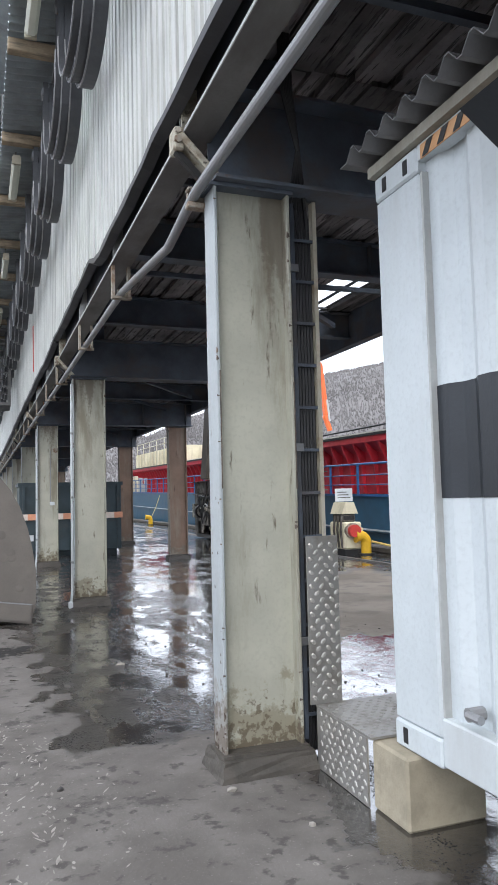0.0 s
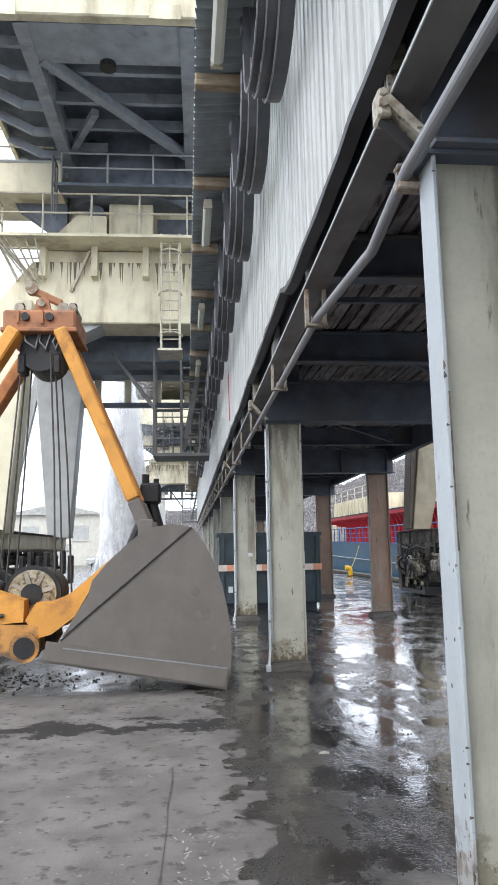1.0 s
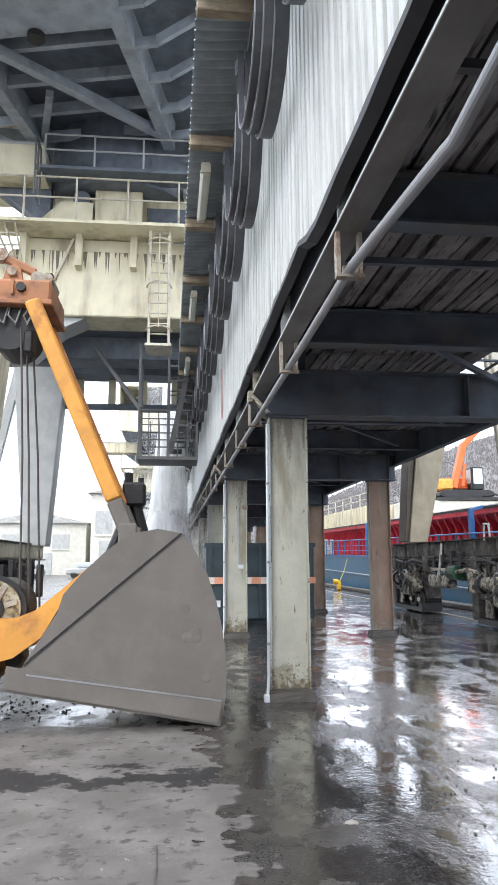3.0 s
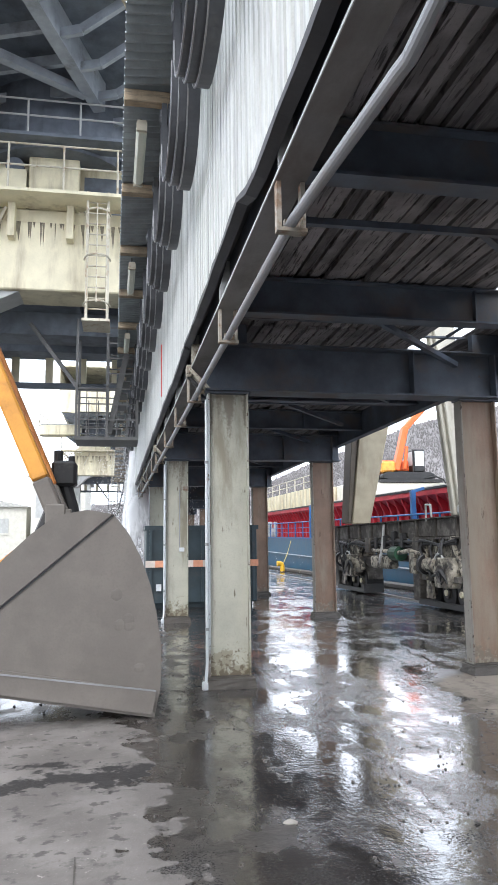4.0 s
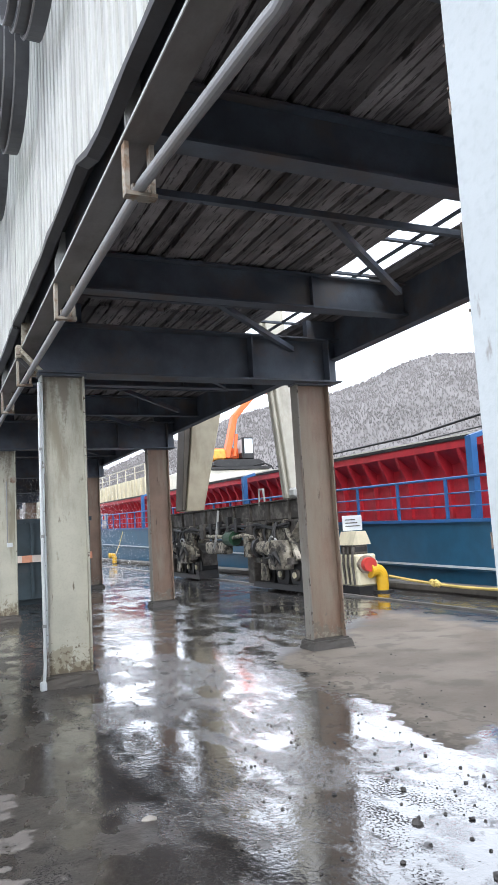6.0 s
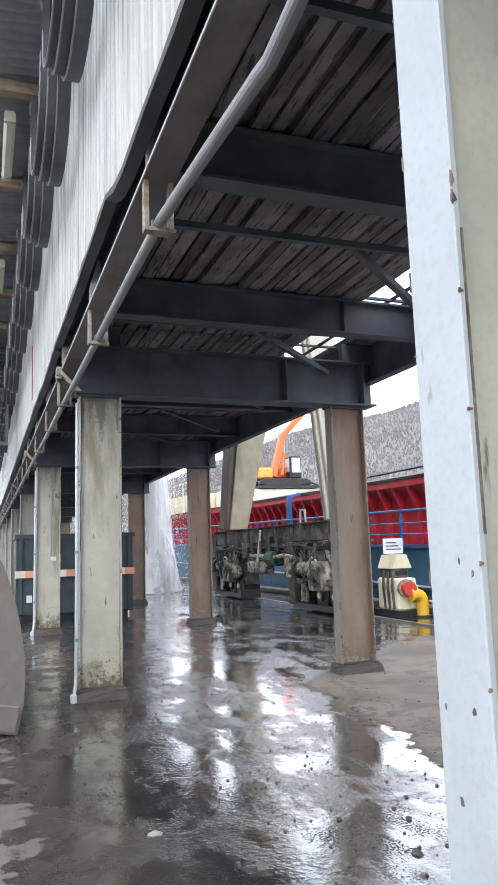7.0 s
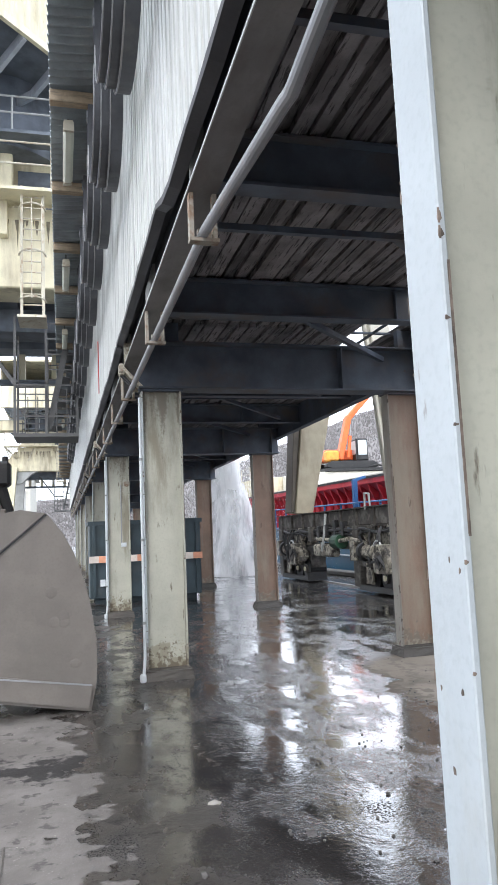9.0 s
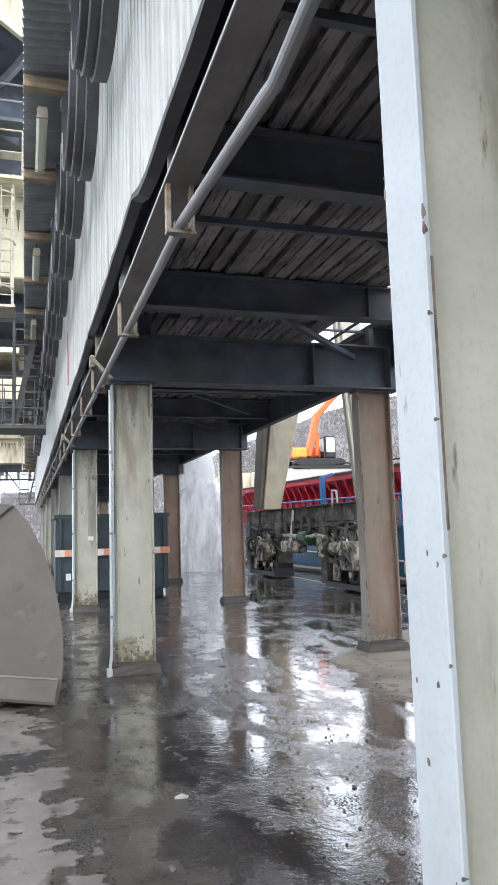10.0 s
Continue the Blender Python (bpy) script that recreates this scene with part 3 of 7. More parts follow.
# cladding of the shed's long side: upright ribs, bottom edge a little uneven
def cladding():
    bm = B()
    prof = groove_y(Y0, Y1, 0.15, 0.045)
    rnd = random.Random(4)
    lo = []
    for y, r in prof:
        z = eave(y)
        lo.append((1.0 - r, y, z + 0.004 * rnd.uniform(-1, 1)))
    hi = [(1.0 - r, y, 6.30) for y, r in prof]
    sheet(bm, lo, hi, (0.006, 0, 0))
    solo("wall_west", bm, M_CLAD, "white ribbed metal cladding above the open ground floor", "wall", kind="structure")
    bm = B()
    bx(bm, 1.012, 1.10, Y0, Y1, 3.93, 6.30)
    solo("wall_lining", bm, M_FLASH, "dark lining behind the cladding", "wall", kind="structure")
    # flashing under the cladding, with a step where two lengths meet
    bm = B()
    rnd = random.Random(9)
    for ya, yb, z in ((Y0, 10.9, -0.026), (10.9, 17.6, -0.04), (17.6, 24.2, -0.025), (24.2, Y1, -0.04)):
        n = int((yb - ya) / 0.3)
        ys_ = [ya + (yb - ya) * i / n for i in range(n + 1)]
        sag = [0.012 * math.sin(1.9 * y) + rnd.uniform(-0.012, 0.012) + eave(y) for y in ys_]
        lip = [rnd.uniform(0.02, 0.05) for y in ys_]
        sheet(bm, [(0.943, y, z - 0.012 + s) for y, s in zip(ys_, sag)], [(0.943, y, z + s + l) for y, s, l in zip(ys_, sag, lip)], (0.004, 0, 0))
        sheet(bm, [(0.947, y, z - 0.012 + s) for y, s in zip(ys_, sag)], [(1.015, y, z + s - 0.03) for y, s in zip(ys_, sag)], (0, 0, 0.004))
    solo("trim", bm, M_FLASH, "dark bent flashing under the cladding", "trim", kind="structure")
    bm = B()
    bx(bm, 3.60, 3.70, Y0, Y1, 4.12, 6.30)
    solo("wall_east", bm, M_FLASH, "dark back wall of the shed's upper floor", "wall", kind="structure")
    bm = B()
    bx(bm, 0.98, 3.75, Y0, Y1, 6.45, 6.52)
    solo("roof", bm, M_CANOPY, "flat dark sheet roof of the shed", "roof", kind="structure")
    bm = B()
    bx(bm, 1.12, 3.60, Y1 - 0.1, Y1, 4.12, 6.45)
    bx(bm, 1.12, 3.60, Y0, Y0 + 0.1, 4.12, 6.45)
    solo("wall_end", bm, M_FLASH, "dark end walls of the upper floor", "wall", kind="structure")
    # a thin red mark on the cladding
    bm = B()
    bar(bm, (0.943, 14.85, 4.0), (0.943, 14.95, 4.92), 0.012, 0.07, up=(0, 1, 0))
    solo("red_marker", bm, M_REDCAP, "thin upright red marker on the cladding", "marker")


cladding()


# boarded ceiling over the open floor
def boards():
    bm = B()
    rnd = random.Random(7)
    x = 1.2
    joints = [Y0] + [Y_COL + k * BAY + f for k in range(-2, 9) for f in (0.0, 2.55, 5.12) if Y0 < Y_COL + k * BAY + f < Y1] + [Y1]
    while x < 3.66:
        w = rnd.choice((0.11, 0.13, 0.145))
        for ya, yb in zip(joints, joints[1:]):
            z = 4.035 + rnd.choice((-0.010, 0.0, 0.0, 0.022)) + rnd.uniform(-0.005, 0.005)
            gap = rnd.choice((0.016, 0.022, 0.022, 0.045))
            bx(bm, x + rnd.uniform(0, 0.006), x + w - gap, ya, yb - 0.01, z, z + 0.05)
        x += w
    for k in range(5):
        xa = 4.52 + 0.095 * k
        bx(bm, xa, xa + 0.085, Y0, Y1, 4.03 + 0.01 * (k % 2), 4.08)
    for ya, yb in ((Y0, 6.9), (11.85, Y1)):
        for k in range(5):
            xa = 3.80 + 0.14 * k
            bx(bm, xa, xa + 0.12, ya, yb, 4.035, 4.08)
    bx(bm, 3.70, 3.93, 6.9, 11.85, 4.03, 4.08)
    # dark backing over the boards
    bx(bm, 1.13, 3.74, Y0, Y1, 4.095, 4.115)
    bx(bm, 3.70, 5.0, Y0, 6.9, 4.09, 4.11)
    bx(bm, 3.70, 5.0, 11.85, Y1, 4.09, 4.11)
    bx(bm, 4.52, 5.0, 6.9, 11.85, 4.09, 4.11)
    solo("ceiling", bm, M_DECK, "sooty boarded soffit with gaps between the boards", "ceiling", kind="structure")


boards()


# ---------------- steel frame ----------------
def column(at, foot_mat, web_mat, flange_mat, label, group):
    x, y = at
    t = thing("steel_column", (x, y, 0), label, "column", group)
    w, d, f = 0.23, 0.0875, 0.02
    # cast plinth, wider at the ground than at the top
    bm = B()
    rnd = random.Random(int(x * 100))
    low = [bm.verts.new((x + sx * (w + 0.05), y + sy * (d + 0.09), 0)) for sx, sy in ((-1, -1), (1, -1), (1, 1), (-1, 1))]
    top = [bm.verts.new((x + sx * (w + 0.025), y + sy * (d + 0.065), 0.10)) for sx, sy in ((-1, -1), (1, -1), (1, 1), (-1, 1))]
    bm.faces.new(low)
    bm.faces.new(top)
    for i in range(4):
        j = (i + 1) % 4
        bm.faces.new((low[i], low[j], top[j], top[i]))
    bmesh.ops.recalc_face_normals(bm, faces=bm.faces)
    bmesh.ops.subdivide_edges(bm, edges=list(bm.edges), cuts=3, use_grid_fill=True)
    for v in bm.verts:
        if v.co.z > 0.01:
            v.co += Vector((rnd.uniform(-1, 1), rnd.uniform(-1, 1), rnd.uniform(-1, 0.4))) * 0.006
    part("plinth", bm, M_PLINTH, t, "damp concrete plinth")
    for s in (-1, 1):
        xa = x + s * (w - f / 2)
        bm = bevelled(bx(B(), xa - f / 2, xa + f / 2, y - d, y + d, 0.10, 3.2), 0.004)
        # only the -x flange takes the colour with sky light painted in
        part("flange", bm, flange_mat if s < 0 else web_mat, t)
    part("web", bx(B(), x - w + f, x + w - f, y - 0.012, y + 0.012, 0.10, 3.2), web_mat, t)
    for xa in (x - w, x + w - f):
        bm = B()
        for i in range(24):
            z, s = 0.15 + 3.0 * rnd.random() ** 1.3, rnd.choice((-1, 1))
            l, e = 0.004 + 0.03 * rnd.random() ** 3, rnd.uniform(0.002, 0.006)
            ye = y + s * d
            pts = [(ye + s * 0.001, z - l), (ye - s * e, z - l * rnd.uniform(0.2, 0.8)), (ye - s * e * rnd.uniform(0.4, 1.0), z + l * rnd.uniform(0.1, 0.6)), (ye + s * 0.001, z + l)]
            prism_x(bm, pts, xa - 0.0012, xa + 0.004)
            prism(bm, [(xa - 0.001, z - l), (xa + f * rnd.uniform(0.3, 1), z - l * 0.4), (xa + f * rnd.uniform(0.3, 1), z + l * 0.5), (xa - 0.001, z + l)], ye - 0.0008, ye + 0.0012)
        zz = 1.55
        while zz < 2.12:
            l, e = rnd.uniform(0.02, 0.05), rnd.uniform(0.001, 0.005)
            prism_x(bm, [(y + d * -1 - 0.001, zz - l), (y - d + e, zz - l * 0.5), (y - d + e * 0.8, zz + l * 0.4), (y - d - 0.001, zz + l)], xa + f - 0.006, xa + f + 0.0012)
            prism(bm, [(xa + f - e * 1.1, zz - l * 0.8), (xa + f + 0.001, zz - l), (xa + f + 0.001, zz + l), (xa + f - e * 0.7, zz + l * 0.7)], y - d - 0.0012, y - d + 0.002)
            zz += l * 1.3
        # flakes lost from the outer face, most of them near the foot
        for i in range(34):
            zc, yc = 0.13 + 1.4 * rnd.random() ** 4, y + rnd.uniform(-0.9, 0.9) * d
            r = 0.0025 + 0.008 * rnd.random() ** 2
            pts = [(min(y + d - 0.002, max(y - d + 0.002, yc + r * rnd.uniform(0.4, 1.0) * math.cos(q))), zc + r * rnd.uniform(0.7, 1.9) * math.sin(q)) for q in [0.9 * k for k in range(7)]]
            if xa < x:
                prism_x(bm, pts, xa - 0.0014, xa + 0.003)
        part("rust_chips", bm, M_CHIP, t, "rusty chips in the paint along the edges")
    bm = bx(B(), x - w - 0.02, x + w + 0.02, y - d - 0.01, y + d + 0.01, 3.2, 3.222)
    part("cap_plate", bm, M_STEEL_DARK, t)
    part("base_plate", bx(B(), x - w - 0.015, x + w + 0.015, y - d - 0.03, y + d + 0.03, 0.098, 0.116), M_PLINTH, t)
    return t


XL, XR = 1.425, 4.495
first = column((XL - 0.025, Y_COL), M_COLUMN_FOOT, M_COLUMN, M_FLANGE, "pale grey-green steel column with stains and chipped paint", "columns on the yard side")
for k in (-1, 1, 2, 3, 4, 5, 6, 7):
    copy_thing(first, pose(XL, Y_COL + k * BAY, 0))
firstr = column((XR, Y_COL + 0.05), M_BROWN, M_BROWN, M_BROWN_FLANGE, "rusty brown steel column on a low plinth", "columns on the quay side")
for k in (1, 2, 3, 4, 5, 6, 7):
    copy_thing(firstr, pose(XR, Y_COL + 0.05 + k * BAY, 0))


def i_beam_x(name, y, x0, x1, z0, z1, wide, label, group, material, stiff=()):
    t = thing(name, ((x0 + x1) / 2, y, z0), label, "beam", group)
    part("bottom_flange", bx(B(), x0, x1, y - wide / 2, y + wide / 2, z0, z0 + 0.02), material, t)
    part("top_flange", bx(B(), x0, x1, y - wide / 2, y + wide / 2, z1 - 0.02, z1), material, t)
    part("web", bx(B(), x0, x1, y - 0.008, y + 0.008, z0 + 0.02, z1 - 0.02), material, t)
    for xs in stiff:
        part("stiffener", bx(B(), xs - 0.008, xs + 0.008, y - wide / 2 + 0.01, y + wide / 2 - 0.01, z0 + 0.02, z1 - 0.02), material, t)
    return t


p = i_beam_x("portal_beam", Y_COL, 1.17, 4.865, 3.224, 3.78, 0.3, "deep sooty steel portal beam on two columns", "portal beams", M_STEEL_DARK, (3.65, 4.7))
for k in (-1, 1, 2, 3, 4, 5, 6, 7):
    copy_thing(p, pose(3.0175, Y_COL + k * BAY, 3.224))
# joist packs between portal beam and soffit, over the columns
pk = thing("packing_beam", (1.45, Y_COL, 3.78), "dark steel packing between portal beam and soffit", "beam", "packing beams")
part("web", bx(B(), 1.25, 1.65, Y_COL - 0.05, Y_COL + 0.05, 3.784, 4.025), M_STEEL_DARK, pk)
for k in range(-1, 8):
    for xk in (1.45, 4.66):
        if (k, xk) != (0, 1.45):
            copy_thing(pk, pose(xk, Y_COL + k * BAY, 3.78))
c = i_beam_x("cross_beam", 6.74, 1.19, 4.865, 3.66, 4.02, 0.16, "sooty steel cross beam under the boards", "cross beams", M_STEEL_DARK, (3.7,))
for k in range(-2, 8):
    for f in (6.74, 9.31):
        yy = f + k * BAY
        if abs(yy - 6.74) > 0.01 and Y0 < yy < Y1:
            copy_thing(c, pose(3.0275, yy, 3.66))
# thin angle across each bay at mid-span, with a diagonal brace towards the slot
an = thing("tie_angle", (2.5, 7.6, 3.8), "thin steel tie under the boards with a diagonal brace", "tie", "bay ties")
bm = bar(B(), (1.2, 7.6, 3.80), (4.8, 7.6, 3.83), 0.05, 0.05)
part("angle", bm, M_STEEL_DARK, an)
part("brace", bar(B(), (2.9, 7.62, 3.82), (4.2, 8.5, 3.62), 0.06, 0.06), M_STEEL_DARK, an)
for k in (-2, -1, 1, 2, 3, 4, 5, 6, 7):
    copy_thing(an, pose(2.5, 7.6 + 2.2 * k, 3.8))

# bars in the open slot of the deck
gr = thing("slot_grille", (4.08, 9.3, 4.06), "rusty bars over the open slot in the deck", "grille")
for xx in (4.28,):
    part("bar", bx(B(), xx - 0.012, xx + 0.012, 6.9, 11.85, 4.06, 4.09), M_STEEL_DARK, gr)
for i in range(5):
    yy = 7.45 + i * 0.9
    part("bar", bx(B(), 3.72, 4.54, yy - 0.02, yy + 0.02, 4.05, 4.075), M_STEEL_DARK, gr)

# long edge beams
eb = thing("edge_beam", (1.1, 24, 3.5), "grey steel edge beam along the yard side of the shed", "beam")
part("bottom_flange", bx(B(), 1.015, 1.185, Y0, Y1, 3.482, 3.50), M_EDGE, eb)
# pale strip on the worn edge, with its highlight put in colour
part("worn_edge", bx(B(), 1.009, 1.0145, Y0, Y1, 3.484, 3.503), M_CRANE_GREY, eb, "pale strip for the flange's worn edge and its highlight")
# top flange and web are darkened: the recess's shade is in their colour
part("top_flange", bx(B(), 1.025, 1.175, Y0, Y1, 3.90, 3.918), M_FLASH, eb)
part("web", bx(B(), 1.112, 1.124, Y0, Y1, 3.50, 3.90), M_STEEL_DARK, eb)
yy = 4.25
while yy < Y1:
    part("stiffener", prism(B(), [(1.025, 3.50), (1.112, 3.50), (1.112, 3.90), (1.09, 3.90), (1.025, 3.66)], yy - 0.01, yy + 0.01), M_CRANE_GREY, eb)
    yy += 2.2
er = thing("quay_edge_beam", (4.9, 24, 3.55), "dark steel edge beam along the quay side", "beam")
part("web", bx(B(), 4.87, 4.89, Y0, Y1, 3.56, 4.085), M_STEEL_DARK, er)
part("bottom_flange", bx(B(), 4.80, 4.93, Y0, Y1, 3.54, 3.56), M_STEEL_DARK, er)
part("drip_edge", bx(B(), 4.96, 5.01, Y0, Y1, 4.0, 4.12), M_STEEL_DARK, er)
# kneed ends over the quay columns
for k in range(0, 8):
    yk = Y_COL + 0.05 + k * BAY
    bm = prism(B(), [(4.55, 3.224), (4.55, 3.53), (4.86, 3.53)], yk - 0.012, yk + 0.012)
    solo("knee_plate", bm, M_STEEL_DARK, "dark steel knee plate beside a quay column", "bracket", "knee plates", at=(4.5, yk, 3.224))


# U-shaped hangers that carry the conduit under the edge beam
def hanger(y):
    t = thing("pipe_hanger", (1.1, y, 3.48), "rusty U-shaped strap under the edge beam", "bracket", "pipe hangers")
    part("strap", bx(B(), 1.02, 1.045, y - 0.03, y + 0.03, 3.215, 3.482), M_RUST, t)
    part("strap", bx(B(), 1.155, 1.18, y - 0.03, y + 0.03, 3.215, 3.482), M_RUST, t)
    part("cross_strap", bx(B(), 1.02, 1.19, y - 0.03, y + 0.03, 3.195, 3.217), M_RUST, t)
    return t


h = hanger(6.5)
for k in range(1, 23):
    copy_thing(h, pose(1.1, 6.5 + 2.2 * k if k % 3 != 2 else 6.5 + 2.2 * k + 0.4, 3.48))


# kneed bracket from each yard column to the edge beam
def knee(y):
    t = thing("beam_bracket", (1.1, y, 3.3), "chipped cream-painted knee bracket from column to edge beam", "bracket", "knee brackets")
    part("arm", bevelled(bar(B(), (0.985, y - 0.02, 3.478), (1.215, y - 0.03, 3.235), 0.13, 0.045, up=(1, 0, 1)), 0.008), M_BRACKET, t)
    part("under_strut", bevelled(bar(B(), (0.975, y - 0.02, 3.40), (1.13, y - 0.03, 3.235), 0.05, 0.035, up=(1, 0, 1)), 0.006), M_BLACK, t)
    part("lug", bevelled(bx(B(), 0.955, 1.015, y - 0.075, y + 0.045, 3.385, 3.52), 0.012), M_BRACKET, t)
    part("stiffener", bx(B(), 1.018, 1.11, y - 0.012, y + 0.004, 3.502, 3.78), M_BRACKET, t)
    part("bolt", rod(B(), (0.975, y - 0.09, 3.44), (0.975, y - 0.07, 3.44), 0.022, 6), M_RUST, t)
    part("bolt", rod(B(), (0.975, y - 0.09, 3.49), (0.975, y - 0.07, 3.49), 0.018, 6), M_RUST, t)
    return t


kb = knee(Y_COL)
for k in (-1, 1, 2, 3, 4, 5, 6, 7):
    copy_thing(kb, pose(1.1, Y_COL + k * BAY, 3.3))


# conduit along the edge of the shed
def tube_along(bm, pts, r, n=10):
    """One tube swept along the points."""
    pts = [Vector(q) for q in pts]
    rings, side = [], None
    for i, q in enumerate(pts):
        a = (q - pts[i - 1]).normalized() if i else None
        b = (pts[i + 1] - q).normalized() if i + 1 < len(pts) else None
        d = (a + b).normalized() if a and b else (a or b)
        side = (side - d * side.dot(d)).normalized() if side else d.orthogonal().normalized()
        up = d.cross(side)
        grow = 1.0 / max(0.5, a.dot(d)) if a and b else 1.0
        rings.append([bm.verts.new(q + (side * math.cos(t) + up * math.sin(t)) * r * grow) for t in [2 * math.pi * k / n for k in range(n)]])
    for u, v in zip(rings, rings[1:]):
        for k in range(n):
            bm.faces.new((u[k], u[(k + 1) % n], v[(k + 1) % n], v[k]))
    bm.faces.new(rings[0][::-1])
    bm.faces.new(rings[-1])
    bmesh.ops.recalc_face_normals(bm, faces=bm.faces)
    return bm


cp = thing("conduit_pipe", (1.1, 20, 3.25), "grey galvanised pipe with an offset bend under the shed's edge", "pipe")
part("pipe", tube_along(B(), [(1.12, Y0, 3.205), (1.105, 4.22, 3.20), (1.106, 4.34, 3.185), (1.117, 4.86, 3.122), (1.12, 4.94, 3.117), (1.115, 5.02, 3.122), (1.10, 6.45, 3.243), (1.10, Y1, 3.25)], 0.030, 14), M_PIPE, cp)
for yy in (4.25, 6.5, 8.7, 10.8, 13.0, 15.5, 17.4):
    part("clip", bx(B(), 1.08, 1.18, yy + 0.05, yy + 0.085, 3.215 if yy > 5 else 3.165, 3.30 if yy > 5 else 3.25), M_RUST, cp)


# clamp where the pipe leaves the first column
part("saddle", bevelled(bx(B(), 1.07, 1.20, 4.26, 4.33, 3.13, 3.165), 0.006), M_RUST, cp)
part("saddle", bevelled(bx(B(), 1.07, 1.14, 4.26, 4.33, 3.23, 3.25), 0.006), M_RUST, cp)


# ---------------- canopy side: brackets, lamps, festoon ----------------
def canopy():
    bm = B()
    prof = wave_y(Y0, Y1, 0.13, 0.045, 0.2)
    sheet(bm, [(0.225 - 0.3 * r, y, 6.33 + r) for y, r in prof], [(1.0, y, 6.40 + r) for y, r in prof], (0, 0, 0.006))
    solo("canopy", bm, M_CANOPY, "grey corrugated sheet canopy along the eaves", "canopy", kind="structure")


canopy()
tb = None
k = 0
yy = 1.88
while yy < Y1:
    if tb is None:
        tb = solo("canopy_bracket", bevelled(bx(B(), 0.22, 0.98, yy - 0.06, yy + 0.06, 6.20, 6.335), 0.008), M_TIMBER,
                  "weathered timber bracket under the canopy", "bracket", "canopy brackets", at=(0.6, yy, 6.27))
    else:
        copy_thing(tb, pose(0.6, yy, 6.27))
    yy += 2.05


def strip_lamp(y):
    t = thing("strip_lamp", (0.42, y, 6.3), "unlit fluorescent strip lamp with a yellowed cover under the canopy", "lamp", "strip lamps")
    part("housing", bx(B(), 0.37, 0.47, y, y + 1.28, 6.15, 6.19), M_RAIL, t)
    bm = bevelled(bx(B(), 0.36, 0.48, y + 0.03, y + 1.25, 6.06, 6.149), 0.03)
    part("diffuser", bm, M_TUBE, t)
    for d in (0.0, 1.26):
        part("end_cap", bx(B(), 0.362, 0.478, y + d - 0.01, y + d + 0.03, 6.06, 6.16), M_RAIL, t)
    for d in (0.25, 1.0):
        part("hanger_rod", rod(B(), (0.42, y + d, 6.185), (0.42, y + d, 6.36), 0.012, 6), M_RAIL_DARK, t)
    return t


sl = strip_lamp(10.35)
for yy in (2.15, 6.25, 14.45, 18.55, 22.65, 26.75, 30.85, 34.95):
    copy_thing(sl, pose(0.42, yy, 6.3))


def festoon():
    t = thing("festoon", (0.75, 20, 6.2), "black flat cables hanging in loops from a rail under the canopy", "cable festoon")
    part("rail", bx(B(), 0.70, 0.78, 0.5, 40, 6.13, 6.20), M_RAIL_DARK, t)
    y = 0.77
    n = 0
    while y < 36:
        span = 1.46
        for xo, dz, wd in ((0.64, 0.05, 0.028), (0.715, 0.0, 0.04), (0.81, -0.04, 0.055)):
            pts = []
            top, low = 6.10, 5.0 + dz + 0.04 * math.sin(n * 2.1)
            for i in range(25):
                a = math.pi * i / 24
                u = -math.cos(a)
                pts.append((y + span / 2 + u * span * 0.46, top - (top - low) * math.sin(a) ** 0.45))
            bm = B()
            inner = [(xo - wd, py, pz) for py, pz in pts]
            outer = [(xo + wd, py, pz) for py, pz in pts]
            sheet(bm, inner, outer, (0, 0.0, 0.035))
            loop = part("cable_loop", bm, M_CABLE, t)
            part("edge_cord", tube_along(B(), [(xo - wd, py, pz - 0.004) for py, pz in pts[1:-1:2]], 0.008, 5), M_PIPE, loop)
        part("trolley", bevelled(bx(B(), 0.60, 0.88, y - 0.07, y + 0.07, 6.02, 6.135), 0.02), M_CABLE, t)
        y += 1.55
        n += 1


festoon()


# the shed stands a little askew to the yard
SKEW = Matrix.Translation((0, Y_COL, 0)) @ pose(0, 0, 0, 0, 0, 0.66) @ Matrix.Translation((0, -Y_COL, 0))
YARD = ("camera", "sun", "ground", "ground_joint", "water", "kerb", "crane_rail")
for ob in list(scene.objects):
    if ob.parent is None and ob.name not in YARD:
        ob.matrix_basis = SKEW @ ob.matrix_basis


